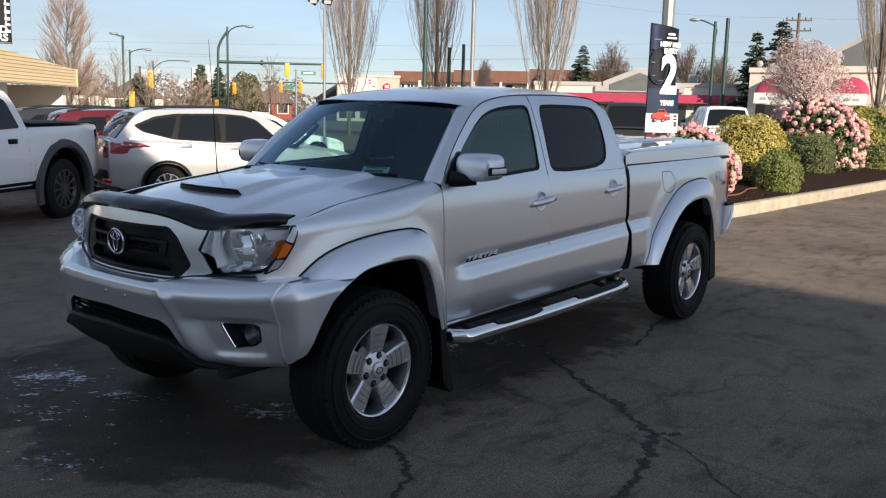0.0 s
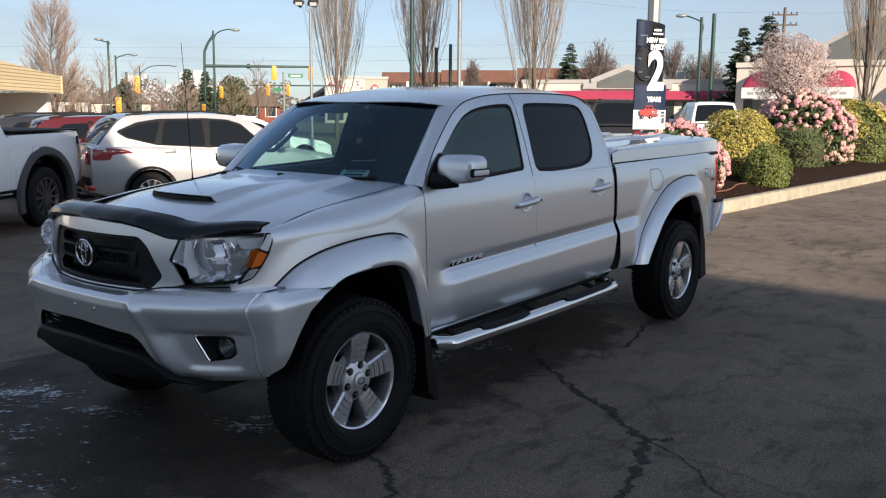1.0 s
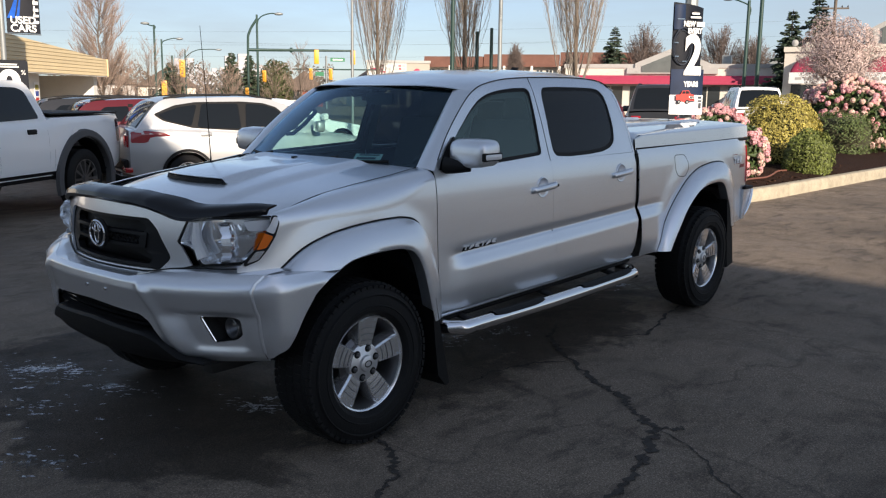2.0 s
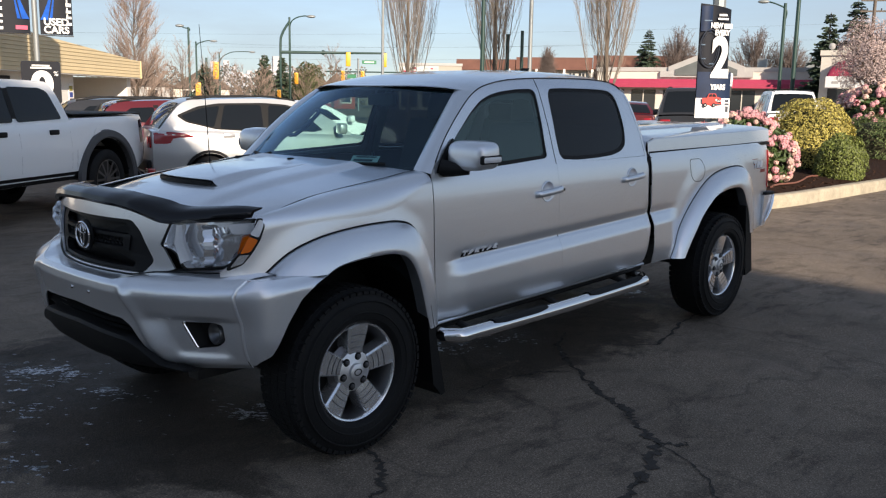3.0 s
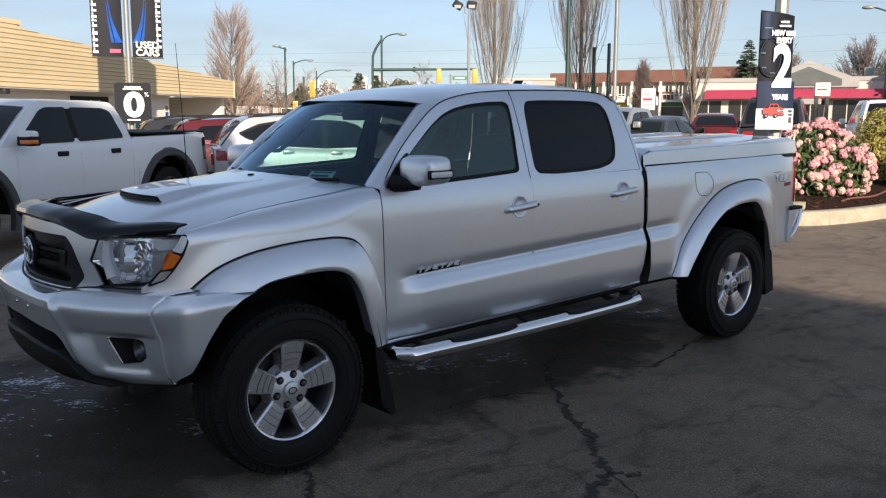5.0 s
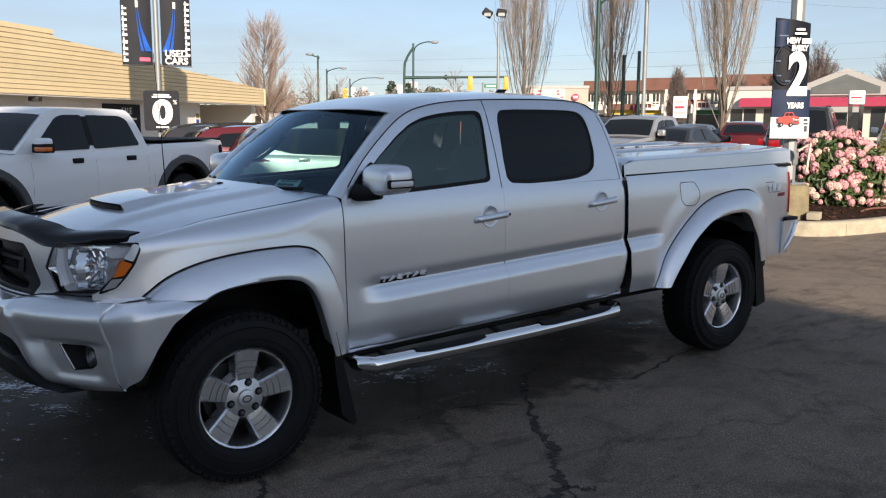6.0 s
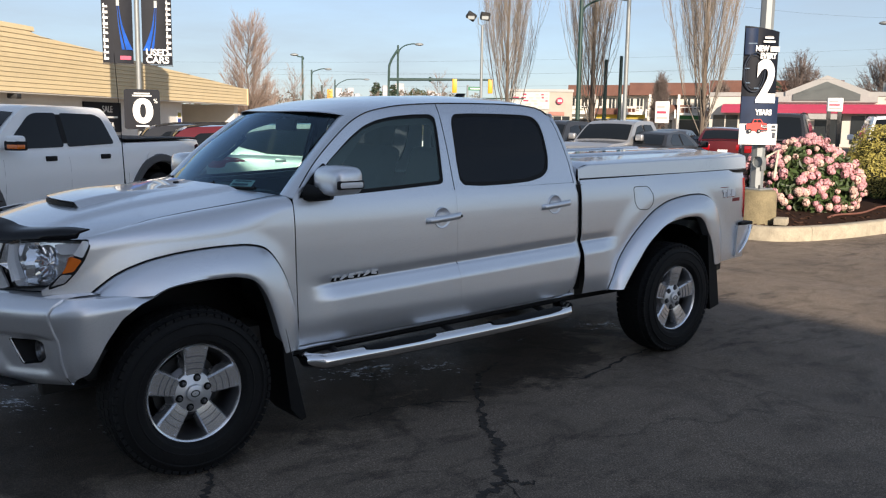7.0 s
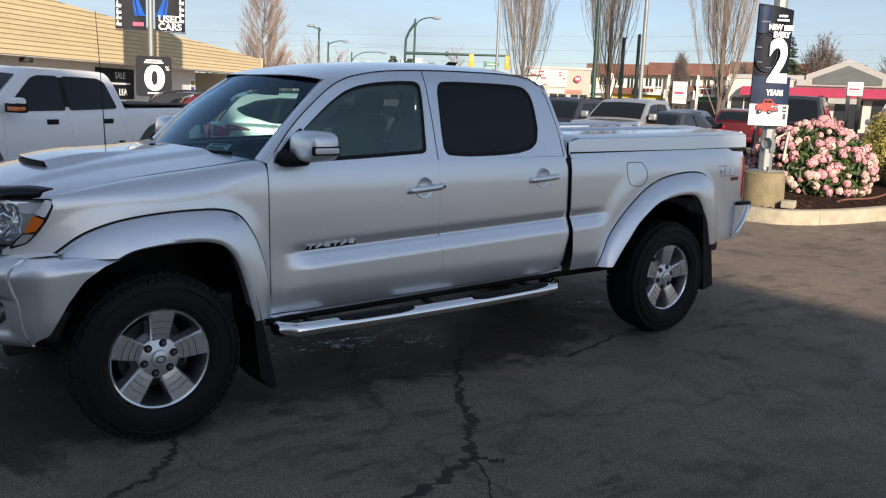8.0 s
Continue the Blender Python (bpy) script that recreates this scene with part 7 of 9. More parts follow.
        for sx, z0, z1 in seams:
            part("door_seam", tube([Vector((sx, s * (side_y(sx, z) + 0.0), z)) for z in lin(z0, z1, 8)], 0.005, 5), M_BLACK, ob)
        mx = tx[0] + 0.28
        mz = belt(mx) + 0.10
        mi = part("wing_mirror", box(mx - 0.09, mx + 0.07, s * (W / 2 + 0.12) - 0.11, s * (W / 2 + 0.12) + 0.11, mz - 0.08, mz + 0.11, 0.045, 3), body_m, ob, "wing mirror")
        part("mirror_foot", tube([Vector((mx, s * (W / 2 - 0.06), mz - 0.06)), Vector((mx, s * (W / 2 + 0.08), mz - 0.04))], 0.025, 6), M_BLACK, mi)
        if tail:
            for poly in tail:
                lamp = part("tail_lamp", disc_mesh(round_poly(poly, 0.03, 3), lambda a, b, s=s: Vector((a, s * (side_y(a, b) + 0.006), b)), 3), tail_m, ob, "red tail lamp", recalc=True)
        if head:
            part("headlamp", disc_mesh(round_poly(head, 0.03, 3), lambda a, b, s=s: Vector((a, s * (side_y(a, b) + 0.006), b)), 3), M_WHITELENS, ob, "clear headlamp", recalc=True)
        if cladding:
            part("sill_cladding", rows_mesh([[Vector((x, s * (side_y(x, z) + 0.008), z)) for z in (low + 0.0, low + 0.12)] for x in lin(axles[0] + ra + 0.02, axles[1] - ra - 0.02, 8)]), M_BLACK, ob, "black sill cladding")
        if rails:
            part("roof_rail", tube([Vector((x, s * (gy(x, H) - 0.05), ip(x, tx, tz) + 0.045)) for x in lin(tx[1] + 0.15, tx[-2] - 0.1, 10)], 0.018, 6), M_BLACK, ob, "roof rail")
    # windscreen and back light on the roof sheet
    def on_sheet(i0, i1, k, nm, lab):
        seg = [(top[i0][0] + (top[i1][0] - top[i0][0]) * t, top[i0][1] + (top[i1][1] - top[i0][1]) * t) for t in lin(0.07, 0.93, 6)]
        zc = [ip(x, [c[0] for c in cu], [c[1] for c in cu]) if abs(top[i1][0] - top[i0][0]) > 0.1 else z for x, z in seg]
        off = -0.006 if i0 == 0 else 0.006
        part(nm, rows_mesh([[Vector((x + off * 2, gy(x, z) * v * k, z2 + 0.03 * (1 - (v * k) ** 2) + 0.006)) for v in lin(-1, 1, 11)] for (x, z), z2 in zip(seg, zc)]), glass_m, ob, lab, recalc=False, flip=True)
    on_sheet(0, 1, 0.92, "windscreen", "dark windscreen")
    on_sheet(len(top) - 2, len(top) - 1, 0.86, "back_light", "dark rear window")
    # ends: bumpers, grille, plate
    wl = plan(0) * 0.9
    part("front_grille", box(-0.055, -0.02, -wl * 0.55, wl * 0.55, belt(0) - 0.30, belt(0) - 0.08, 0.01), M_BLACK, ob, "dark front grille")
    part("front_bumper", box(-0.085, 0.12, -wl * 0.98, wl * 0.98, low + 0.12, low + 0.32, 0.05, 3), M_BLACK if cladding else body_m, ob)
    part("rear_bumper", box(L - 0.12, L + 0.085, -wl * 0.98, wl * 0.98, low + 0.16, low + 0.36, 0.05, 3), M_BLACK if cladding else body_m, ob, "rear bumper")
    part("rear_plate", box(L + 0.05, L + 0.066, -0.16, 0.16, belt(L) - 0.42, belt(L) - 0.26, 0.004, 1), M_SIGNW, ob, "blank white rear plate")
    for s in (-1, 1):
        if tail:
            part("tail_lamp", box(L - 0.01, L + 0.035, *sorted((s * wl * 0.62, s * wl * 0.99)), belt(L) - 0.28, belt(L) - 0.08, 0.02), tail_m, ob, "red tail lamp")
        if head:
            part("headlamp", box(-0.035, 0.02, *sorted((s * wl * 0.62, s * wl * 0.98)), belt(0) - 0.24, belt(0) - 0.06, 0.02), M_WHITELENS, ob, "clear headlamp")
    return ob


def face(x, y, deg, dz=0.0):
    """A car's pose: its middle line starts at x, y and runs back along deg."""
    return pose(x, y, gz(x, y) + dz, 0, 0, deg)


AX = 31.0
ud, vd = Vector((math.cos(radians(AX)), math.sin(radians(AX)), 0)), Vector((-math.sin(radians(AX)), math.cos(radians(AX)), 0))
# white crew-cab pickup: its rear handle is 3.66 m behind its nose
p0 = Vector((2.774, 8.641, 0)) - ud * 3.62 + vd * 1.0
wp = car("pickup_truck", "white crew-cab pickup truck with black wheel flares, parked on asphalt", "pickup truck", pose(p0.x, p0.y, -0.19, 0, 0, AX), 6.12, 2.0, 1.93, 0.98, 3.88, 0.46, M_WHITE,
         [(1.55, 1.34), (2.25, 1.86), (2.75, 1.92), (3.55, 1.915), (3.86, 1.86), (4.06, 1.34)], [(0, 1.16), (0.3, 1.25), (1.5, 1.33), (4.1, 1.35), (4.12, 1.40), (6.12, 1.42)], low=0.52, arch=0.19, arch_m=mat("grey_plastic", (0.075, 0.075, 0.078), 0.65, var=0.1, scale=6), trim_m=M_BLACK,
         glass=([(1.85, 1.40), (2.36, 1.80), (2.50, 1.84), (2.86, 1.84), (2.86, 1.37), (1.95, 1.36)], [(2.93, 1.84), (3.60, 1.83), (3.74, 1.78), (3.88, 1.40), (2.93, 1.37)]), handles=((2.56, 1.22), (3.62, 1.22)),
         seams=((2.90, 0.6, 1.33), (3.98, 0.6, 1.33), (4.10, 0.6, 1.39), (1.75, 0.6, 1.33)), tail=([(5.93, 0.98), (5.93, 1.34), (6.10, 1.36), (6.10, 0.98)],), head=[(0.02, 0.95), (0.02, 1.12), (0.35, 1.15), (0.3, 0.98)], tail_m=mat("smoked_red_lens", (0.05, 0.006, 0.008), 0.12, coat=0.8), rim_m=M_ALLOYD, spokes=12, roof_k=0.80)
part("bed_cap", rows_mesh([[Vector((x, s * 0.90, 1.425 + h)) for s, h in ((-1, 0.02), (-0.88, 0.03), (0.88, 0.03), (1, 0.02))] for x in lin(4.16, 5.96, 6)]), M_BLACK, wp, "black bed cap", thick=0.02)
for s in (-1, 1):
    part("mirror_housing", box(1.735, 1.905, *sorted((s * 1.005, s * 1.238)), 1.352, 1.475, 0.02), M_BLACK, wp, "black mirror housing")
    part("mirror_lamp", box(1.728, 1.85, *sorted((s * 1.06, s * 1.245)), 1.375, 1.43, 0.008), M_AMBER, wp, "amber mirror lamp")
    part("tow_hitch", box(6.17, 6.34, s * 0.3 - 0.03, s * 0.3 + 0.03, 0.50, 0.58, 0.01), M_GALV, wp)
    part("fuel_door", disc_mesh([(4.62 + 0.085 * math.cos(2 * math.pi * k / 20), 1.17 + 0.085 * math.sin(2 * math.pi * k / 20)) for k in range(20)], lambda a, b, s=s: Vector((a, s * 1.003, b)), 2), M_WHITE, wp, "round fuel door", recalc=True, thick=0.006) if s < 0 else None

# pale silver hatchback crossover, tail towards the truck
us, vs_ = Vector((math.cos(radians(-18)), math.sin(radians(-18)), 0)), Vector((math.sin(radians(18)), math.cos(radians(18)), 0))
p1 = Vector((5.289, 9.33, 0)) + us * 3.94 + vs_ * 0.92
suv = car("crossover", "pale silver crossover with roof rails and red tail lamps, parked", "crossover", pose(p1.x, p1.y, -0.13, 0, 0, 162), 4.52, 1.84, 1.66, 0.92, 2.69, 0.345, M_CHAMP,
          [(1.02, 1.06), (1.85, 1.56), (2.5, 1.655), (3.5, 1.63), (4.0, 1.57), (4.42, 1.10)], [(0, 0.82), (0.25, 0.92), (1.0, 1.03), (2.6, 1.07), (3.9, 1.13), (4.52, 1.10)], low=0.26, rails=True, trim_m=M_GREYP, arch=0.06, arch_m=None,
          glass=([(1.62, 1.14), (1.98, 1.46), (2.20, 1.53), (2.52, 1.55), (2.58, 1.12), (1.7, 1.09)], [(2.66, 1.55), (3.30, 1.54), (3.42, 1.15), (2.66, 1.12)], [(3.38, 1.53), (3.72, 1.48), (4.05, 1.36), (3.95, 1.28), (3.52, 1.17)]),
          band=[(1.56, 1.11), (1.97, 1.49), (2.2, 1.56), (2.6, 1.585), (3.4, 1.57), (3.76, 1.515), (4.12, 1.365), (3.97, 1.255), (3.5, 1.14), (2.6, 1.085)], handles=((2.42, 1.0), (3.28, 1.03)), seams=((2.62, 0.4, 1.06), (1.55, 0.4, 1.04), (3.45, 0.75, 1.08)), tail=([(3.86, 1.02), (4.30, 0.90), (4.50, 0.90), (4.50, 1.08), (4.25, 1.10), (4.0, 1.07)],), head=[(0.05, 0.70), (0.05, 0.84), (0.7, 0.95), (0.5, 0.80)])
for s in (-1, 1):
    part("arch_trim", rows_mesh([[Vector((3.61 + rr * math.cos(t), s * (0.918), 0.345 + rr * math.sin(t))) for rr in (0.405, 0.45)] for t in lin(-0.1, math.pi + 0.1, 22)]), M_BLACK, suv, "black arch trim", thick=0.012)
    part("reflector", box(4.50, 4.62, *sorted((s * 0.55, s * 0.86)), 0.42, 0.50, 0.01), M_REDLENS, suv, "red bumper reflector")


def suv_like(name, label, m, paint_m, L=4.75, W=1.9, H=1.74, **k):
    return car(name, label, "car", m, L, W, H, 0.95, L * 0.585, 0.36, paint_m,
               [(1.1, 1.08), (1.85, H - 0.09), (2.5, H), (L - 1.0, H - 0.02), (L - 0.42, H - 0.1), (L - 0.12, 1.16)], [(0, 0.86), (0.25, 0.98), (1.1, 1.08), (L * 0.6, 1.10), (L, 1.12)], low=0.27, rails=True,
               glass=([(1.65, 1.15), (2.0, H - 0.18), (2.3, H - 0.13), (2.62, H - 0.12), (2.66, 1.14)], [(2.74, H - 0.12), (3.42, H - 0.13), (3.48, 1.16), (2.74, 1.14)], [(3.55, H - 0.14), (L - 0.75, H - 0.16), (L - 0.45, 1.22), (3.58, 1.17)]),
               handles=((2.5, 1.0), (3.35, 1.02)), seams=((2.70, 0.4, 1.08),), tail=([(L - 0.32, 0.92), (L - 0.32, 1.1), (L - 0.02, 1.1), (L - 0.02, 0.92)],), head=[(0.03, 0.72), (0.03, 0.88), (0.6, 0.98), (0.5, 0.84)], **k)


def sedan(name, label, m, paint_m, L=4.6, W=1.8, H=1.45, **k):
    return car(name, label, "car", m, L, W, H, 0.92, 2.65, 0.325, paint_m,
               [(1.25, 0.96), (2.0, 1.36), (2.5, H), (3.1, H - 0.02), (3.5, H - 0.09), (4.05, 1.02)], [(0, 0.68), (0.25, 0.80), (1.25, 0.94), (3.0, 0.97), (3.9, 1.02), (4.6, 0.98)], low=0.20,
               glass=([(1.75, 1.02), (2.12, 1.30), (2.36, 1.36), (2.60, 1.37), (2.64, 1.02)], [(2.72, 1.37), (3.10, 1.36), (3.55, 1.16), (3.52, 1.04), (2.72, 1.02)]), handles=((2.5, 0.9), (3.3, 0.92)), seams=((2.68, 0.35, 0.95),),
               tail=([(4.1, 0.80), (4.1, 0.92), (4.58, 0.94), (4.58, 0.78)],), head=[(0.03, 0.60), (0.03, 0.72), (0.6, 0.80), (0.4, 0.66)], cladding=False, **k)


# row beyond the crossover, before the tan building
suv_like("crossover", "dark grey crossover parked before the tan building", pose(10.1, 14.1, -0.16, 0, 0, 162), M_DARK, H=1.62)
suv_like("crossover", "red crossover with dark roof rails", pose(9.95, 12.0, -0.16, 0, 0, 162), M_RED, H=1.62)
suv_like("crossover", "black estate car with roof rails", pose(5.6, 18.4, -0.16, 0, 0, 162), M_BLUEG, H=1.66)
sedan("hatchback", "white hatchback parked in the second row", pose(15.9, 16.0, -0.10, 0, 0, 162), M_WHITE, H=1.52)
# far row behind the bed cover
car("pickup_truck", "silver grey pickup truck parked facing the lot", "pickup truck", pose(17.0, 12.2, -0.05, 0, 0, 16), 5.4, 1.9, 1.78, 0.95, 3.2, 0.37, M_GREYP,
    [(1.3, 1.18), (1.95, 1.68), (2.5, 1.77), (3.2, 1.765), (3.45, 1.70), (3.62, 1.2)], [(0, 1.02), (0.3, 1.12), (1.3, 1.18), (3.7, 1.20), (3.72, 1.26), (5.4, 1.27)], low=0.4,
    glass=([(1.6, 1.24), (2.05, 1.60), (2.45, 1.67), (2.5, 1.22)], [(2.58, 1.67), (3.18, 1.66), (3.38, 1.25), (2.58, 1.22)]), handles=((2.3, 1.08), (3.2, 1.09)), seams=((2.54, 0.5, 1.17),), tail=([(5.2, 0.9), (5.2, 1.2), (5.38, 1.2), (5.38, 0.9)],), head=[(0.02, 0.85), (0.02, 1.0), (0.35, 1.04), (0.3, 0.88)], roof_k=0.8)
sedan("saloon_car", "dark blue saloon car parked beyond the pickup", pose(27.4, 16.2, 0.0, 0, 0, 205), M_BLUEG)
sedan("saloon_car", "black saloon car parked behind the bed", pose(22.6, 12.6, 0.0, 0, 0, 195), M_DARK, H=1.42)
sedan("saloon_car", "bright red saloon car seen from its tail", pose(28.6, 15.5, 0.1, 0, 0, 215), M_RED)
suv_like("crossover", "large dark crossover seen from its tail", pose(25.0, 10.6, 0.05, 0, 0, 206), M_DARK, L=5.1, W=2.0, H=1.93)
suv_like("crossover", "white crossover parked behind the planting", pose(30.8, 10.3, 0.1, 0, 0, 210), M_WHITE, L=4.9, W=1.95, H=1.9)
suv_like("crossover", "white estate car behind the blossom", pose(35.7, 8.6, 0.15, 0, 0, 205), M_WHITE, L=4.9, W=1.95, H=1.95)
suv_like("crossover", "dark crossover parked at the lot's far side", pose(17.5, 15.2, -0.05, 0, 0, 16), M_DARK)

# ---------------------------------------------------------------- tan building and its yard signs
def along(a, b):
    a, b = Vector((*a, 0)), Vector((*b, 0))
    d = (b - a).normalized()
    return Matrix.Translation(a) @ Matrix(((d.x, -d.y, 0, 0), (d.y, d.x, 0, 0), (0, 0, 1, 0), (0, 0, 0, 1))), (b - a).length


MT, LT = along((0.2, 20.5), (19.95, 38.45))          # local x along the front, y into the building
tan_b = thing("tan_building", "low building with tan siding fascia and white walls", "building", MT)
LS = LT - 20.35                                       # where the higher block ends


def fas_top(x):
    return ip(x, [0, 8.3, 8.301, LT], [4.50, 4.42, 4.17, 3.14])


part("backing", rows_mesh([[Vector((x, 0.16, 2.34)), Vector((x, 0.16, fas_top(x) - 0.01))] for x in [0, 4, 8.3, 8.302, 12, 18, LT]]), M_FASCIA, tan_b, thick=0.1)
part("soffit", box(-0.1, LT + 0.05, 0.0, 1.0, 2.30, 2.345), M_WHITEW, tan_b)
part("wall", box(0, LT - 6.2, 0.75, 10, -0.3, 2.32), M_WHITEW, tan_b)
part("wall_end", box(LT - 5.0, LT - 0.2, 8.0, 8.2, -0.3, 2.32), M_WHITEW, tan_b)
part("pier", box(LT - 0.55, LT - 0.1, 0.5, 4.2, -0.3, 2.32), M_WHITEW, tan_b)
part("bay_wall", box(LT - 6.2, LT - 5.0, 6.0, 6.2, -0.3, 2.32), mat("bay_shade", (0.30, 0.28, 0.25), 0.9, var=0.2), tan_b)
part("upper_roof", box(0, 8.3, 0.2, 10, 4.2, 4.45), M_FASCIA, tan_b)
part("roof_slab", box(8.3, LT, 0.2, 10, 2.4, 3.05), M_FASCIA, tan_b)
for k in range(15):
    z0 = 2.34 + 0.148 * k
    xe = LT + 0.02
    if z0 > 3.14:
        xe = 8.3 + (LT - 8.3) * (4.17 - z0) / (4.17 - 3.14)
    xe = 8.3 if z0 > 4.15 else xe
    if z0 > 4.35:
        break
    rows = [[Vector((x, y, min(z0 + h, fas_top(x) if x < 8.3 or z0 < 4.15 else 9))) for y, h in ((0.06, 0.150), (-0.008, 0.146), (-0.032, 0.008), (-0.028, 0.0), (0.06, 0.0))] for x in [-0.05] + lin(1, max(1.2, xe - 0.6), 12) + [xe]]
    part("siding_board", rows_mesh(rows), M_FASCIA, tan_b, recalc=True, smooth=False)
part("corner_trim", box(LT - 0.03, LT + 0.06, -0.06, 0.05, 2.3, 3.16), M_FASCIA, tan_b)
poster = part("poster", box(LT - 6.75, LT - 6.35, 0.72, 0.745, 0.75, 1.95), M_SIGNW, tan_b, "tall poster with coloured bars")
for q, c in enumerate(((0.05, 0.30, 0.35), (0.45, 0.05, 0.04), (0.05, 0.08, 0.30), (0.30, 0.26, 0.05))):
    part("poster_bar", box(LT - 6.71, LT - 6.39, 0.712, 0.72, 0.82 + 0.27 * q, 1.03 + 0.27 * q), mat("poster_ink", c, 0.6), poster)
part("wall_lamp", box(7.2, 7.45, -0.05, 0.3, 2.12, 2.28, 0.03), M_STEEL, tan_b)
bs = part("wall_sign", box(12.2, 14.9, 0.70, 0.745, 1.0, 2.15), M_SIGNK, tan_b, "black wall sign with white words")
words("SALE", 0.36, Matrix.Translation((13.85, 0.69, 1.88)) @ FRONT, M_SIGNW, bs, "word", "", 0.01)
words("LEA", 0.36, Matrix.Translation((14.05, 0.69, 1.25)) @ FRONT, M_SIGNW, bs, "word", "", 0.01)
plate("print_bar", 13.0, 14.6, 1.55, 1.62, 0.69, M_SIGNW, bs)
for k, c in enumerate(((0.02, 0.16, 0.10), (0.05, 0.3, 0.4), (0.35, 0.05, 0.05))):
    part("door_poster", box(LT - 9.6, LT - 9.25, 0.70, 0.74, 0.9 + 0.45 * k, 1.3 + 0.45 * k), mat("poster_ink", c, 0.5, var=0.3, scale=6), tan_b, "small coloured poster")

bp_o = thing("banner_pole", "grey pole with two dealership banners", "banner pole", pose(9.13, 24.55, -0.15, 0, 0, -18))
part("shaft", tube([Vector((0, 0, 0)), Vector((0, 0, 8.5))], [0.085, 0.075], 14), M_GALV, bp_o)
M_BANB = mat("banner_blue", (0.010, 0.085, 0.40), 0.6, spec=0.1, var=0.5, scale=2.2)
for s, w in ((-1, "BROWN"), (1, "USED CARS")):
    x0, x1 = sorted((s * 0.14, s * 1.08))
    ban = plate("banner", x0, x1, 3.48, 6.95, 0.0, M_SIGNK, bp_o, "black banner with a blue sweep", 0.04, 0.01)
    plate("banner_arm", min(0, s * 1.1), max(0, s * 1.1), 3.44, 3.47, 0.02, M_STEEL, bp_o)
    for q0, q1, wd in ((0.55, 0.30, 0.16), (0.60, 0.46, 0.07)):
        sw = curve3([(s * q0, 0, 5.3), (s * (q0 * 0.75 + q1 * 0.25), 0, 4.7), (s * (q0 * 0.35 + q1 * 0.65), 0, 4.25), (s * q1, 0, 3.92)], 6)
        part("blue_sweep", rows_mesh([[Vector((p.x - s * wd * (i / len(sw)) ** 1.3, -0.055, p.z)), Vector((p.x + s * (0.008 + wd * 0.4 * (i / len(sw)) ** 1.5), -0.055, p.z))] for i, p in enumerate(sw)]), M_BANB, ban, "blue light sweep", thick=0.004)
    # the dealer's name stays a column of plain bars
    z = 3.78 if s > 0 else 3.58
    for q in (0.20, 0.17, 0.20, 0.24, 0.18, 0.10, 0.20, 0.17, 0.19, 0.14):
        if z + q < 5.9:
            plate("name_bar", s * 0.97 - 0.075, s * 0.97 + 0.075, z, z + q * 0.42, -0.05, M_SIGNW, ban)
            plate("name_bar", s * 0.97 - 0.06, s * 0.97 - 0.02, z + q * 0.3, z + q * 0.85, -0.047, M_SIGNW, ban)
        z += q
    plate("mark_plate", s * 0.58 - 0.16, s * 0.58 + 0.16, 5.62, 5.72, -0.05, M_SIGNW, ban)
    plate("mark_plate", s * 0.58 - 0.045, s * 0.58 + 0.045, 5.30, 5.52, -0.05, M_GALV, ban)
    if s > 0:
        words("USED", 0.30, Matrix.Translation((0.60, -0.06, 3.86)) @ FRONT, M_SIGNW, ban, "word", "", 0.004, bold=0.008)
        words("CARS", 0.30, Matrix.Translation((0.60, -0.06, 3.62)) @ FRONT, M_SIGNW, ban, "word", "", 0.004, bold=0.008)
    else:
        plate("red_mark", -0.55, -0.22, 3.60, 3.72, -0.05, mat("banner_pink", (0.6, 0.05, 0.12), 0.5), ban)
zs = thing("zero_sign", "black board with a large white zero", "sign", pose(9.15, 24.40, -0.15, 0, 0, -18))
zb = part("board", disc_mesh(round_poly([(-0.56, 1.36), (0.56, 1.36), (0.56, 2.66), (-0.56, 2.66)], 0.1, 4), lambda a, b: Vector((a, -0.10, b)), 2), M_SIGNK, zs, thick=0.02, recalc=True)
words("0", 1.05, Matrix.Translation((0.02, -0.13, 1.92)) @ FRONT, M_SIGNW, zs, "numeral", "large white numeral", 0.01, squeeze=1.15, bold=0.045)
for z, w in ((2.50, 0.25), (2.43, 0.30), (1.45, 0.2)):
    plate("print_bar", -w, w, z, z + 0.045, -0.128, M_SIGNW, zs)
words("%", 0.2, Matrix.Translation((0.42, -0.13, 2.28)) @ FRONT, M_SIGNW, zs, "percent", "", 0.01)


# ---------------------------------------------------------------- street furniture
def lamp_post(at, h, arm, deg, m=M_GREEN, r=0.11, head=True, label="green street lamp with a curved arm", curve=1.3):
    ob = thing("street_lamp", label, "street lamp", pose(at[0], at[1], -0.1, 0, 0, deg), group="street lamps")
    part("post", tube([Vector((0, 0, 0)), Vector((0, 0, h))], [r, r * 0.75], 12), m, ob)
    pts = curve3([(0, 0, h - curve), (0.10, 0, h - curve * 0.35), (arm * 0.35, 0, h - 0.05), (arm * 0.75, 0, h + 0.12), (arm, 0, h + 0.12)], 6)
    part("arm", tube(pts, 0.05, 8), m, ob)
    if head:
        hd = bmesh.new()
        bmesh.ops.create_uvsphere(hd, u_segments=14, v_segments=8, radius=1)
        bmesh.ops.transform(hd, matrix=Matrix.Translation((arm + 0.25, 0, h + 0.10)) @ Matrix.Diagonal((0.38, 0.16, 0.12, 1)), verts=hd.verts)
        part("lamp_head", hd, M_GALV, ob, "grey lamp head")
    return ob


M_SIGY = mat("signal_yellow", (0.72, 0.36, 0.02), 0.45, var=0.08)


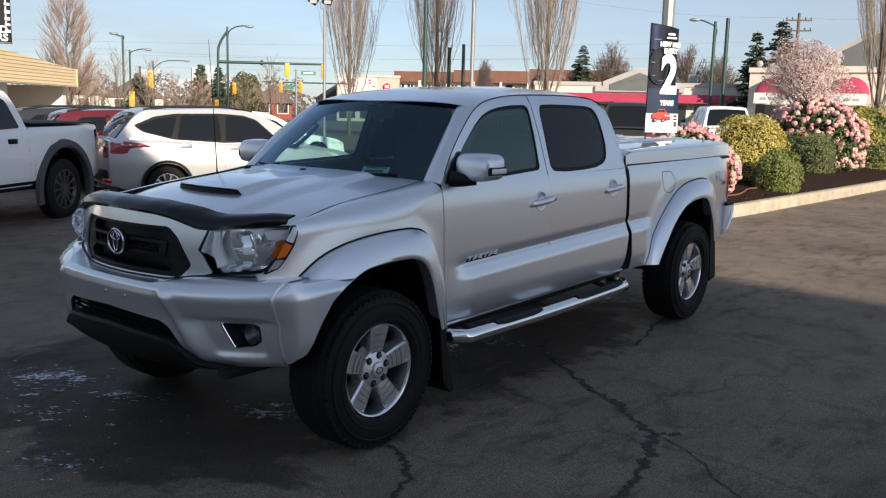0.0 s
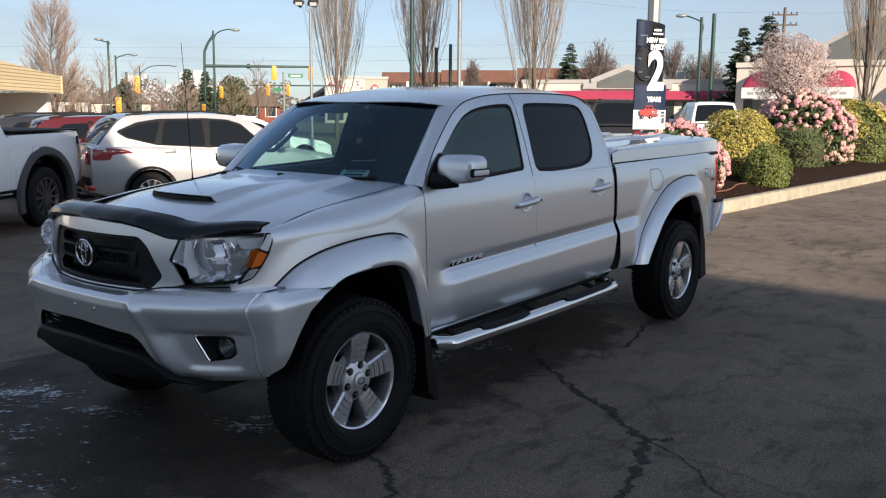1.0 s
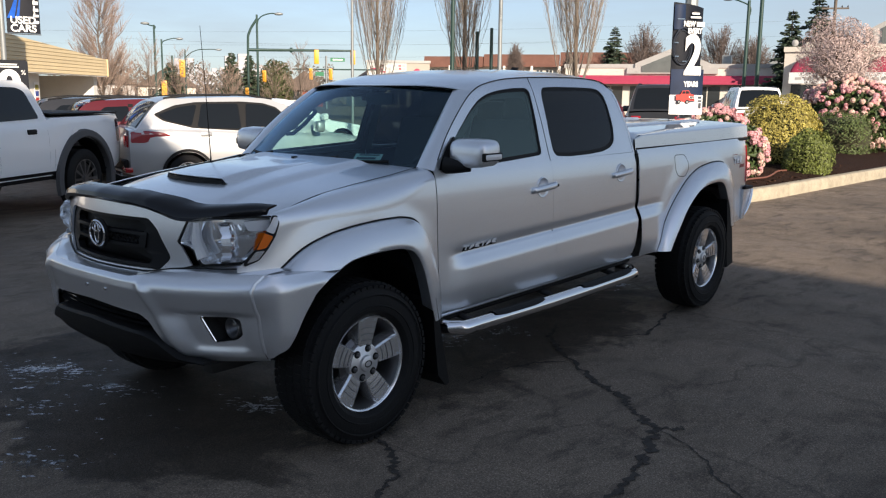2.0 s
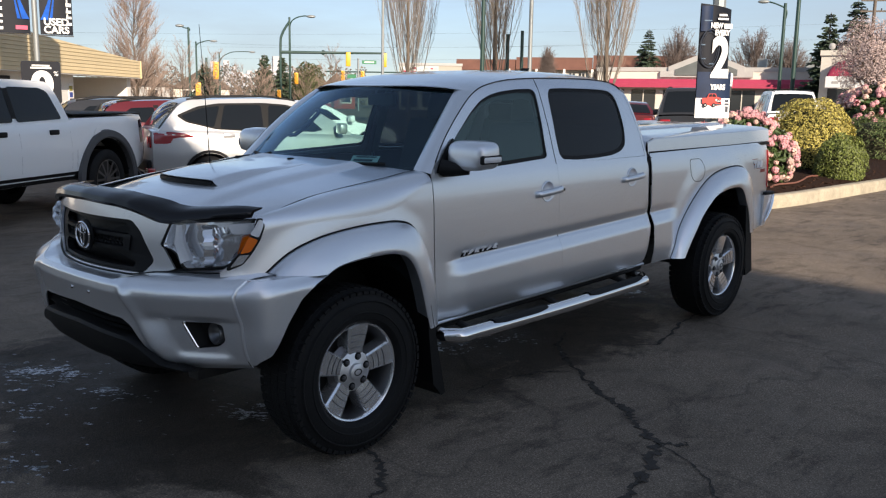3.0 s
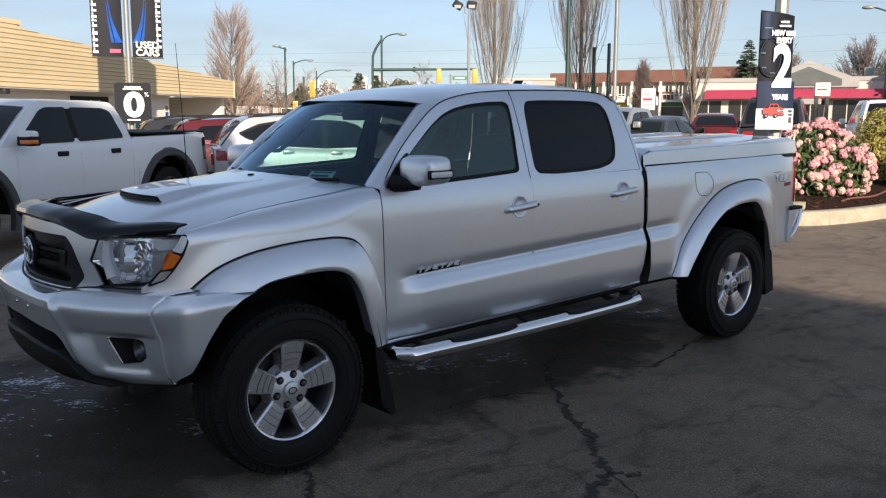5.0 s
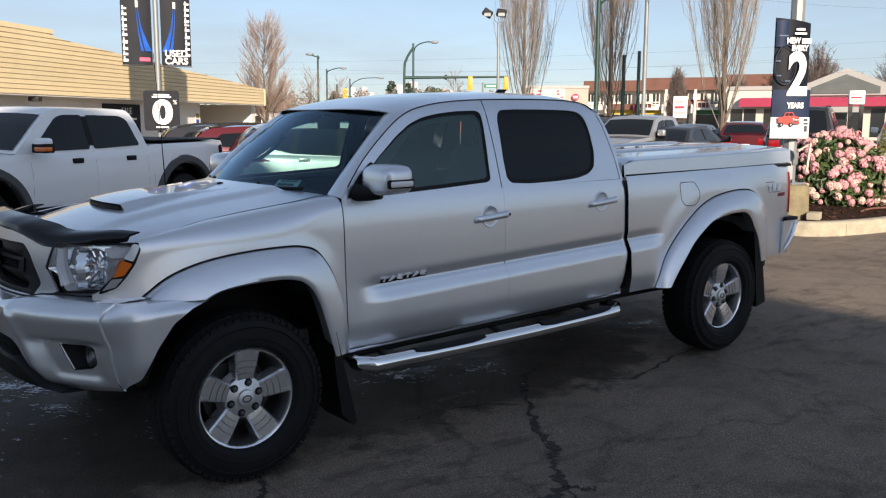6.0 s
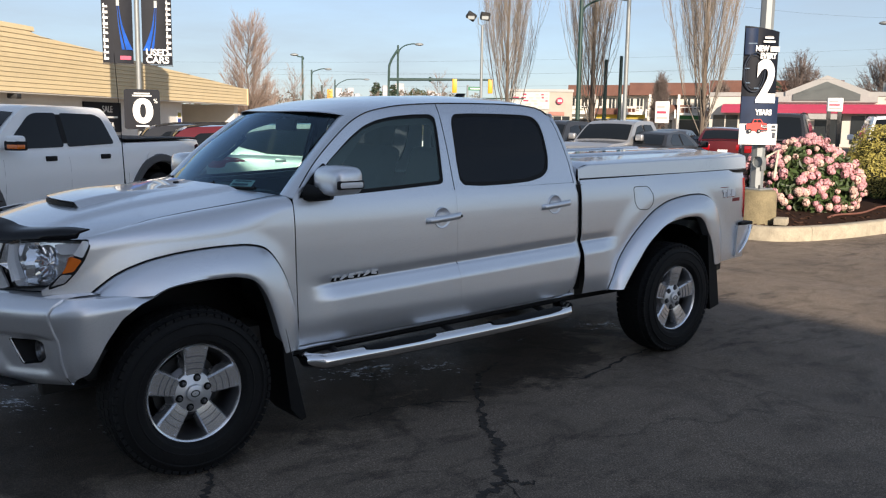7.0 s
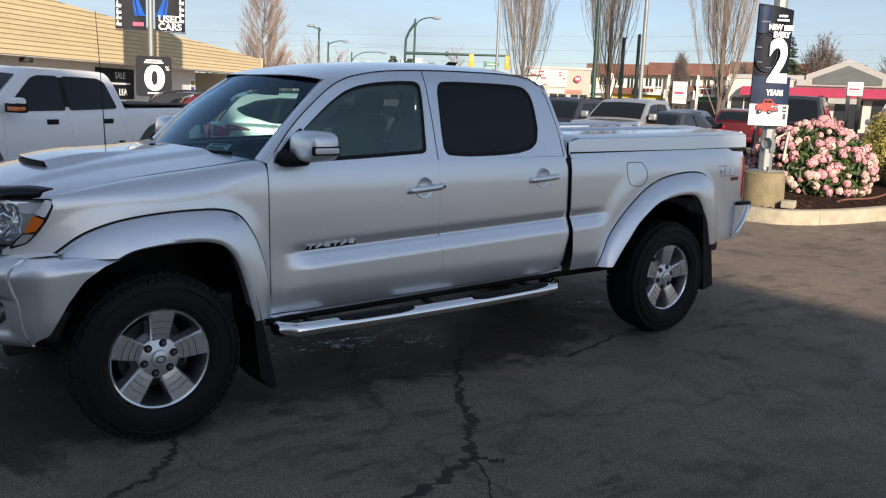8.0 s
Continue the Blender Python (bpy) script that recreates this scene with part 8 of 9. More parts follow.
def signal(parent, x, y, z, s=1.0, front=-1):
    sg = part("signal_head", box(x - 0.19 * s, x + 0.19 * s, y - 0.14, y + 0.14, z, z + 1.15 * s, 0.03), M_SIGY, parent, "yellow traffic signal")
    for k, c in enumerate(((0.02, 0.10, 0.03), (0.12, 0.08, 0.01), (0.12, 0.01, 0.01))):
        hood = lathe([(-front * a, b) for a, b in ((-0.16, 0.11 * s), (-0.32, 0.12 * s), (-0.31, 0.10 * s), (-0.15, 0.09 * s), (-0.15, 0.001))], 14, "Y", (x, y, z + (0.2 + 0.36 * k) * s))
        part("lens_hood", hood, M_SIGY, sg, recalc=True)
    return sg


mast = lamp_post((42.5, 56.0), 7.95, 1.5, -37)
part("second_post", tube(curve3([(-0.75, 0, 0), (-0.75, 0, 5.4), (-0.6, 0, 6.6), (0.0, 0, 7.6)], 6), 0.10, 10), M_GREEN, mast)
part("mast_arm", tube([Vector((-0.75, 0, 5.15)), Vector((7.9, 0, 5.25))], [0.13, 0.08], 10), M_GREEN, mast, "green signal arm")
part("arm_joint", lathe([(2.6, 0.13), (2.6, 0.2), (2.8, 0.2), (2.8, 0.13)], 12, "X", (0, 0, 5.2)), M_GREEN, mast)
for x in (4.75, 7.75):
    signal(mast, x, -0.1, 4.12, 1.0, 1)
for dx, dz in ((-0.9, 1.2), (0.5, 2.6)):
    signal(mast, dx, -0.2, dz, 0.8)
M_STG = mat("street_sign_green", (0.01, 0.16, 0.07), 0.5)
part("street_sign", box(5.9, 7.1, -0.05, 0.0, 4.35, 4.65), M_STG, mast, "green street name sign with a plain bar")
part("sign_bar", box(6.1, 6.9, -0.06, -0.05, 4.45, 4.55), M_SIGNW, mast)
sig2 = thing("signal_post", "grey post with yellow traffic signals across the road", "traffic signal", pose(60.0, 67.5, -0.1, 0, 0, -41), group="signals")
part("post", tube([Vector((0, 0, 0)), Vector((0, 0, 5.6))], 0.1, 8), M_GALV, sig2)
part("arm", tube([Vector((-3.5, 0, 4.2)), Vector((6, 0, 4.25))], 0.07, 8), M_GREEN, sig2)
for x in (-1.6, 0.45):
    signal(sig2, x, -0.1, 3.15)
part("street_sign", box(-1.15, -0.25, -0.05, 0.0, 3.55, 3.95), M_STG, sig2, "green street sign with a plain bar")
lamp_post((38.5, 64.8), 7.25, -0.95, -30, curve=0.4)
l2 = lamp_post((46.8, 77.3), 6.9, 1.5, -30, curve=0.8)
part("arm_low", tube([Vector((0, 0, 3.6)), Vector((2.6, 0, 4.1))], 0.06, 8), M_GREEN, l2)
signal(l2, 1.9, -0.1, 3.2, 1.5), signal(l2, 0.1, -0.2, 1.2, 1.4)
lamp_post((56.8, 88.7), 6.6, 3.6, -30, curve=2.6)
sp3 = thing("steel_pole", "plain green steel pole", "pole", pose(51.5, 83.0, -0.1), group="poles")
part("post", tube([Vector((0, 0, 0)), Vector((0, 0, 5.6))], 0.12, 8), M_GREEN, sp3)
lamp_post((31.45, 25.6), 7.7, 1.9, -40, r=0.125)
lamp_post((55.6, 20.6), 8.1, -1.6, -60, r=0.135)
for x, y, h, r, m, lab in ((30.6, 21.95, 11.5, 0.10, M_GALV, "tall grey steel pole"), (57.5, 20.5, 8.5, 0.157, M_GREEN, "green steel pole"), (33.9, 26.0, 5.0, 0.11, M_GREEN, "short green pole"), (34.6, 25.6, 5.2, 0.10, M_GREEN, "short green pole")):
    q = thing("steel_pole", lab + " beside the street", "pole", pose(x, y, -0.1), group="poles")
    part("post", tube([Vector((0, 0, 0)), Vector((0, 0, h))], [r, r * 0.85], 12), m, q)
for x, y, h in ((70.6, 19.95, 10.1), (74.6, 13.2, 10.4)):
    q = thing("utility_pole", "weathered wooden utility pole with crossarms", "utility pole", pose(x, y, -0.1, 0, 0, -60), group="utility poles")
    part("post", tube([Vector((0, 0, 0)), Vector((0, 0, h))], [0.17, 0.12], 10), M_WOODP, q)
    for dz in (0.5, 1.3):
        part("crossarm", box(-1.0, 1.0, -0.06, 0.06, h - dz - 0.12, h - dz), M_WOODP, q)
        for xx in (-0.92, -0.5, 0.5, 0.92):
            part("insulator", lathe([(h - dz, 0.03), (h - dz + 0.08, 0.06), (h - dz + 0.16, 0.03), (h - dz + 0.17, 0.001)], 8, "Z", (xx, 0, 0)), M_STEEL, q)
fl = thing("floodlight_pole", "slim grey pole with two floodlights", "floodlight", pose(31.45, 32.9, -0.1, 0, 0, -42))
part("post", tube([Vector((0, 0, 0)), Vector((0, 0, 7.0))], [0.09, 0.07], 10), M_GALV, fl)
part("yoke", tube([Vector((-0.25, 0, 7.45)), Vector((-0.22, 0, 7.1)), Vector((0, 0, 6.98)), Vector((0.22, 0, 7.1)), Vector((0.25, 0, 7.45))], 0.03, 6), M_GALV, fl)
for x, a in ((-0.62, 0.5), (0.15, 0.1)):
    b = box(-0.26, 0.26, -0.1, 0.16, -0.2, 0.2, 0.04)
    bmesh.ops.transform(b, matrix=Matrix.Translation((x, 0, 7.5)) @ Euler((0.5, a, 0.3)).to_matrix().to_4x4(), verts=b.verts)
    hd = part("flood_head", b, M_STEEL, fl, "dark floodlight head")
    part("flood_glass", box(x - 0.18, x + 0.18, -0.20, -0.12, 7.32, 7.5), M_GALV, hd)


def wire(a, b, sag, r=0.012):
    a, b = Vector(a), Vector(b)
    pts = [a.lerp(b, t) - Vector((0, 0, sag * 4 * t * (1 - t))) for t in lin(0, 1, 14)]
    w = part("overhead_wire", tube(pts, r, 4, False), M_STEEL, None)
    tagged(w, "thin overhead wire across the sky", "wire", group="overhead wires")


for a, b, s in (((20, 90, 7.0), (75, 22, 8.2), 0.8), ((22, 92, 6.2), (78, 20, 7.2), 0.9), ((36, 70, 6.2), (66, 36, 6.6), 0.6), ((25, 85, 5.2), (70, 30, 5.6), 0.7), ((70.6, 20, 9.7), (74.6, 13.2, 10), 0.3), ((40, 33, 10.2), (70.6, 20, 9.7), 0.9)):
    wire(a, b, s, 0.006)


# ---------------------------------------------------------------- trees
def tube_into(v, f, pts, rs, n=5):
    pts = [Vector(p) for p in pts]
    side, base = None, len(v)
    for i, p in enumerate(pts):
        d = (pts[min(i + 1, len(pts) - 1)] - pts[max(i - 1, 0)]).normalized()
        side = d.orthogonal().normalized() if side is None else (side - d * side.dot(d)).normalized()
        up = d.cross(side)
        v += [p + (side * math.cos(2 * math.pi * k / n) + up * math.sin(2 * math.pi * k / n)) * rs[i] for k in range(n)]
    for i in range(len(pts) - 1):
        for k in range(n):
            f.append((base + i * n + k, base + i * n + (k + 1) % n, base + (i + 1) * n + (k + 1) % n, base + (i + 1) * n + k))


def bare_tree(at, h, spread, seed, limbs=26, twigs=9, upright=0.8, r0=0.14, start=0.12, label="leafless columnar street tree", twig_m=None, stems=3):
    r = random.Random(seed)
    ob = thing("tree", label, "tree", pose(at[0], at[1], -0.15), group="bare trees")
    v, f = [], []
    lead = []
    for s in range(stems):
        a = 2 * math.pi * s / stems + r.uniform(-0.4, 0.4)
        q = spread * 0.18 * (0 if stems == 1 else 1)
        pts = [Vector((0.08 * math.cos(a) * (stems > 1), 0.08 * math.sin(a) * (stems > 1), 0))] + [Vector((q * t * math.cos(a) + r.gauss(0, 0.05), q * t * math.sin(a) + r.gauss(0, 0.05), h * t * (0.92 + 0.08 * r.random()))) for t in (0.2, 0.4, 0.6, 0.8, 1.0)]
        lead.append(pts)
        tube_into(v, f, pts, [r0, r0 * 0.8, r0 * 0.62, r0 * 0.42, r0 * 0.24, r0 * 0.06], 7)
    raw_part("trunk", (v, f), M_BARK, ob)
    v, f = [], []
    tw_v, tw_f = [], []
    for k in range(limbs):
        pts = lead[k % stems]
        t = start + (0.92 - start) * (k + r.random()) / limbs
        i = min(4, int(t * 5))
        p = pts[i].lerp(pts[i + 1], t * 5 - i)
        a = r.uniform(0, 6.283)
        ln = h * r.uniform(0.16, 0.34) * (1.15 - 0.65 * t)
        out = Vector((math.cos(a), math.sin(a), 0))
        lp = [p]
        for q in (0.25, 0.5, 0.75, 1.0):
            lp.append(p + out * min(spread, spread * (0.35 + 0.65 * (1 - t))) * q ** 0.7 * r.uniform(0.75, 1.1) + Vector((0, 0, ln * (q * upright + (1 - upright) * q * 0.25))))
        rr = r0 * 0.28 * (1.1 - t * 0.7)
        tube_into(v, f, lp, [rr, rr * 0.8, rr * 0.6, rr * 0.4, rr * 0.15], 5)
        for w in range(twigs):
            q = r.uniform(0.2, 1.0)
            j = min(3, int(q * 4))
            b = lp[j].lerp(lp[j + 1], q * 4 - j)
            dirv = (out * r.uniform(0.1, 0.7) + Vector((r.gauss(0, 0.3), r.gauss(0, 0.3), upright * 1.1))).normalized()
            tl = ln * r.uniform(0.2, 0.5)
            tube_into(tw_v, tw_f, [b, b + dirv * tl * 0.5 + Vector((r.gauss(0, 0.03), r.gauss(0, 0.03), 0.02)), b + dirv * tl + Vector((0, 0, tl * 0.15))], [rr * 0.28 + 0.004, rr * 0.2 + 0.003, 0.003], 3)
    raw_part("limb", (v, f), M_BARK, ob)["kind"] = "stuff"
    raw_part("twig", (tw_v, tw_f), twig_m or M_TWIG, ob)["kind"] = "stuff"
    return ob


def columnar_tree(at, h, spread, seed, leaders=15, r0=0.13, split=0.16, label="leafless columnar street tree with upswept branches"):
    """A short trunk that breaks into many long, steep branches with fine twigs."""
    r = random.Random(seed)
    ob = thing("tree", label, "tree", pose(at[0], at[1], -0.15), group="bare trees")
    v, f = [], []
    tube_into(v, f, [(0, 0, 0), (0.02, 0, h * split), (0.0, 0.03, h * 0.45), (0.04, 0, h * 0.8), (0.03, 0, h)], [r0, r0 * 0.85, r0 * 0.62, r0 * 0.35, 0.015], 8)
    raw_part("trunk", (v, f), M_BARK, ob)
    v, f, tv, tf = [], [], [], []

    def rise(p, a, reach, ln, rr, n, depth):
        out = Vector((math.cos(a), math.sin(a), 0))
        bend = r.uniform(0.45, 0.75)
        pts = [p + out * reach * (q ** bend) + Vector((r.gauss(0, 0.03), r.gauss(0, 0.03), ln * q)) for q in (0.0, 0.2, 0.4, 0.6, 0.8, 1.0)]
        pts[0] = p
        rs = [rr * k for k in (1, 0.85, 0.7, 0.52, 0.33, 0.1)]
        if depth < 2:
            tube_into(v, f, pts, rs, 5)
        else:
            tube_into(tv, tf, pts[::2] + [pts[-1]], [rs[0], rs[2], rs[4], 0.003], 3)
        for k in range(n):
            t = 0.12 + 0.82 * (k + r.random()) / n
            j = min(4, int(t * 5))
            b = pts[j].lerp(pts[j + 1], t * 5 - j)
            l2 = ln * r.uniform(0.22, 0.42) * (1.1 - 0.6 * t)
            rise(b, a + r.gauss(0, 1.0), l2 * r.uniform(0.12, 0.34), l2, max(0.0048, rr * 0.28 * (1 - 0.5 * t)), {0: 15, 1: 0}[depth] if depth < 2 else 0, depth + 1) if depth < 2 else None
    for k in range(leaders):
        t = split * 0.6 + 0.5 * (k / leaders) ** 1.3
        q = 1 - k / leaders
        rise(Vector((0.02, 0, h * t)), k * 2.4 + r.uniform(-0.4, 0.4), spread * (0.35 + 0.65 * r.random()) * (0.5 + 0.5 * q), (h - h * t) * r.uniform(0.62, 0.95), r0 * 0.25 * (0.45 + 0.4 * q), 15, 0)
    raw_part("limb", (v, f), M_BARKL, ob)["kind"] = "stuff"
    raw_part("twig", (tv, tf), M_TWIG, ob)["kind"] = "stuff"
    return ob


M_BARKL = mat("pale_branch_bark", (0.17, 0.145, 0.118), 0.9, isl=0.25)
columnar_tree((33.9, 33.4), 12.5, 2.6, 1, 34, 0.13)
columnar_tree((33.5, 26.5), 12.5, 2.0, 2, 28, 0.16)
columnar_tree((31.1, 18.1), 12.0, 2.4, 3, 34, 0.13)
columnar_tree((31.4, 4.35), 11.5, 1.8, 4, 26, 0.13)
M_TWIGR = mat("reddish_twigs", (0.25, 0.185, 0.15), 0.9, isl=0.3)
bare_tree((27.1, 52.5), 8.7, 2.3, 5, 120, 30, 0.86, 0.10, 0.05, "tall leafless tree with fine reddish twigs", M_TWIGR, 1)
for k in range(9):
    rr_ = random.Random(70 + k)
    bare_tree((30.5 + 1.9 * k + rr_.uniform(-0.5, 0.5), 58.0 - 0.2 * k + rr_.uniform(-2, 2)), rr_.uniform(3.8, 6.0), rr_.uniform(1.2, 2.0), 80 + k, 46, 16, 0.82, 0.05, 0.03, "leafless shrubby tree with reddish twigs", M_TWIGR, 3)
M_TWIGF = mat("far_twigs", (0.135, 0.105, 0.092), 0.95, isl=0.35)


def fan_tree(at, h, spread, seed):
    """A short trunk whose branches fan out into a dense egg-shaped crown."""
    r = random.Random(seed)
    ob = thing("tree", "leafless far tree with a dense rounded crown", "tree", pose(at[0], at[1], -0.15), group="bare trees")
    v, f = [], []
    tube_into(v, f, [(0, 0, 0), (0.05, 0, h * 0.3), (0, 0.05, h * 0.6), (0, 0, h * 0.85)], [0.24, 0.19, 0.12, 0.04], 7)
    raw_part("trunk", (v, f), M_BARK, ob)
    v, f, tv, tf = [], [], [], []
    zc, up, dn = h * 0.50, h * 0.50, h * 0.30
    for k in range(420):
        a, e = r.uniform(0, 6.283), math.asin(r.uniform(-0.75, 1.0))
        c = math.cos(e) * (1 if e < 0 else 1 - 0.18 * math.sin(e))
        tip = Vector((spread * c * math.cos(a), spread * c * math.sin(a), zc + (up if e > 0 else dn) * math.sin(e))) * r.uniform(0.86, 1.04)
        root = Vector((0, 0, max(h * 0.16, tip.z - h * r.uniform(0.28, 0.42))))
        mid = root.lerp(tip, 0.5) + Vector((tip.x, tip.y, 0)) * 0.16
        tube_into(v, f, [root, mid, tip], [0.045, 0.026, 0.008], 4)
        for w in range(22):
            q = r.uniform(0.3, 1.0)
            b = root.lerp(mid, q * 2) if q < 0.5 else mid.lerp(tip, q * 2 - 1)
            d = (tip - mid).normalized() * 0.5 + Vector((r.gauss(0, 0.6), r.gauss(0, 0.6), r.gauss(0.1, 0.4)))
            tube_into(tv, tf, [b, b + d * r.uniform(0.25, 0.65)], [0.020, 0.008], 3)
    raw_part("limb", (v, f), M_TWIGF, ob)["kind"] = "stuff"
    raw_part("twig", (tv, tf), M_TWIGF, ob)["kind"] = "stuff"
    return ob


for x, y, h, s, sd in ((95.5, 49.9, 10.4, 2.8, 21), (99.6, 42.1, 10.4, 3.4, 22), (101.0, 38.5, 9.0, 3.2, 23), (85.9, 62.2, 7.9, 1.1, 24), (103.0, 34.0, 8.6, 2.6, 27), (92.0, 58.0, 7.2, 1.5, 28)):
    fan_tree((x, y), h, s, sd)

M_CONIF = mat("conifer_needles", (0.035, 0.055, 0.030), 0.7, isl=0.5)
M_CYP = mat("cypress_leaf", (0.055, 0.068, 0.020), 0.7, isl=0.5)


def conifer(at, h, w, seed, n=900, label="dark green conifer behind the roofs", m=None, z0=0.08):
    """Uneven whorls of drooping branches hung with sprays of needles."""
    r = random.Random(seed)
    ob = thing("tree", label, "tree", pose(at[0], at[1], -0.2), group="conifers")
    part("trunk", tube([Vector((0, 0, 0)), Vector((0, 0, h))], [0.16, 0.02], 7), M_BARK, ob)
    v, f, bv, bf = [], [], [], []
    z = h * z0
    while z < h * 0.985:
        t = (z / h - z0) / (1 - z0)
        for q in range(r.randrange(4, 7)):
            a = r.uniform(0, 6.283)
            ln = w * (1 - t) ** 0.8 * r.uniform(0.45, 1.1) + 0.12
            d = Vector((math.cos(a), math.sin(a), 0))
            droop = r.uniform(0.05, 0.3)
            pts = [Vector((0, 0, z)) + d * ln * k + Vector((0, 0, ln * (0.12 * k - droop * k * k))) for k in (0, 0.35, 0.7, 1.0)]
            tube_into(bv, bf, pts, [0.035, 0.025, 0.015, 0.006], 4)
            sd = Vector((-d.y, d.x, 0))
            for u in range(max(6, int(ln * 26))):
                k = r.uniform(0.12, 1.0)
                p = Vector((0, 0, z)) + d * ln * k + Vector((0, 0, ln * (0.12 * k - droop * k * k)))
                e = (sd * r.choice((-1, 1)) * r.uniform(0.4, 1.0) + d * r.uniform(0.3, 0.9) + Vector((0, 0, r.uniform(-0.55, 0.1)))).normalized()
                sl = (0.22 + 0.22 * ln * (1 - k * 0.5)) * r.uniform(0.6, 1.2)
                g = e.orthogonal().normalized() * sl * 0.30
                i = len(v)
                v += [p, p + e * sl * 0.5 + g, p + e * sl, p + e * sl * 0.5 - g]
                f += [(i, i + 1, i + 2), (i, i + 2, i + 3)]
        z += h * r.uniform(0.010, 0.024)
    raw_part("bough", (bv, bf), M_BARK, ob)["kind"] = "stuff"
    raw_part("crown", (v, f), m or M_CONIF, ob)
    return ob


conifer((70.4, 23.1), 8.9, 2.3, 1)
conifer((71.0, 21.3), 9.9, 2.8, 2)
conifer((92.0, 52.0), 10.2, 2.9, 3)
conifer((94.0, 53.5), 7.6, 1.6, 8)
conifer((52.0, 72.9), 5.9, 1.5, 4)
conifer((53.4, 71.8), 5.7, 1.2, 5)
conifer((50.0, 81.0), 5.0, 1.7, 6, 1300, "broad dark evergreen beyond the road", None, 0.05)


def crown_tree(at, radii, seed, n, size, m, label, trunk=0.8, amp=0.25, twig=False):
    ob = thing("tree", label, "tree", pose(at[0], at[1], -0.1), group="leafy trees")
    part("trunk", tube([Vector((0, 0, 0)), Vector((0.1, 0, trunk)), Vector((0, 0.1, trunk + radii[2]))], [0.16, 0.13, 0.05], 8), M_BARK, ob)
    r = random.Random(seed)
    v, f = [], []
    for k in range(60):
        d = rand_dir(r, -0.4)
        e = Vector((d.x * radii[0], d.y * radii[1], d.z * radii[2])) * 0.9 + Vector((0, 0, trunk + radii[2] * 0.85))
        s = Vector((0, 0, trunk * r.uniform(0.7, 1.2)))
        tube_into(v, f, [s, s.lerp(e, 0.5) + Vector((0, 0, 0.15)), e], [0.05, 0.03, 0.010], 5)
    raw_part("limb", (v, f), M_BARK, ob)["kind"] = "stuff"
    raw_part("crown", leaves(n, radii, seed, size, amp, depth=0.85, up=-0.8, lens=1.5), m, ob, at=(0, 0, trunk + radii[2] * 0.85))
    return ob


M_CHERRY = mat("cherry_blossom", (0.50, 0.39, 0.36), 0.7, isl=0.35)
crown_tree((35.8, 8.35), (1.6, 1.6, 1.55), 5, 30000, 0.042, M_CHERRY, "cherry tree in pale pink blossom", 2.15, 0.45)
crown_tree((55.1, 69.65), (1.75, 1.75, 2.65), 9, 9000, 0.13, M_CYP, "broad olive-green cypress beside the road", 0.2, 0.10)
crown_tree((79.0, 18.0), (2.6, 2.6, 2.4), 12, 2600, 0.26, M_CONIF, "dark green tree behind the shops", 1.5, 0.2)


# ---------------------------------------------------------------- shops and houses across the street
M_CREAM = mat("cream_render", (0.66, 0.62, 0.54), 0.85, var=0.10, scale=0.6, fine=0.05)
M_GREYR = mat("grey_render", (0.42, 0.41, 0.39), 0.85, var=0.12, scale=0.6, fine=0.05)
M_GABLE = mat("slate_gable", (0.13, 0.145, 0.14), 0.8, var=0.15, scale=1.0)
M_AWN = mat("crimson_awning", (0.40, 0.040, 0.085), 0.7, var=0.12, scale=1.0)
M_BRROOF = mat("brown_shingle", (0.15, 0.068, 0.048), 0.85, var=0.25, scale=1.2, fine=0.2)
M_SHOPG = mat("shop_glass", (0.03, 0.034, 0.036), 0.1, spec=0.6)


def shop_front(ob, L, z0, z1, y, n, seed):
    r = random.Random(seed)
    for k in range(n):
        w = L / n
        x0, x1 = k * w + 0.12 * w, (k + 1) * w - 0.12 * w
        win = part("shop_window", box(x0, x1, y - 0.04, y + 0.02, z0, z1), M_SHOPG, ob, "dark shop window")
        part("window_post", box((x0 + x1) / 2 - 0.04, (x0 + x1) / 2 + 0.04, y - 0.08, y - 0.035, z0, z1), M_CREAM, win)


MA, LA = along((66.5, 42.0), (75.5, 18.5))
mall = thing("shop_row", "row of pale shops with a crimson awning and grey gable", "shop building", MA)
part("wall", box(0, LA, 0, 10, -0.3, 4.3), M_CREAM, mall)
part("parapet", box(-0.1, LA + 0.1, -0.08, 0.4, 4.2, 4.55), M_GREYR, mall)
aw = [(-0.02, 3.55), (-0.5, 3.5), (-0.95, 3.15), (-1.0, 2.78), (-0.95, 2.78), (-0.02, 2.8)]
part("awning", rows_mesh([[Vector((x, y, z)) for y, z in aw] for x in lin(1.2, LA, 12)], True, True), M_AWN, mall, "long crimson awning", recalc=True, smooth=False)
g = rows_mesh([[Vector((x, y, z)) for x, z in ((5.6, 3.7), (5.6, 4.2), (6.3, 4.2), (6.3, 4.6), (9.5, 5.9), (12.7, 4.6), (12.7, 4.2), (13.4, 4.2), (13.4, 3.7))] for y in (-0.25, 3)], True, True)
part("gable", g, M_GREYR, mall, "grey gable front", recalc=True, smooth=False)
g = rows_mesh([[Vector((x, y, z)) for x, z in ((6.9, 3.85), (6.9, 4.35), (9.5, 5.4), (12.1, 4.35), (12.1, 3.85))] for y in (-0.32, -0.2)], True, True)
part("gable_panel", g, M_GABLE, mall, "dark slate gable panel", recalc=True, smooth=False)
shop_front(mall, LA, 0.3, 2.6, 0.0, 9, 1)
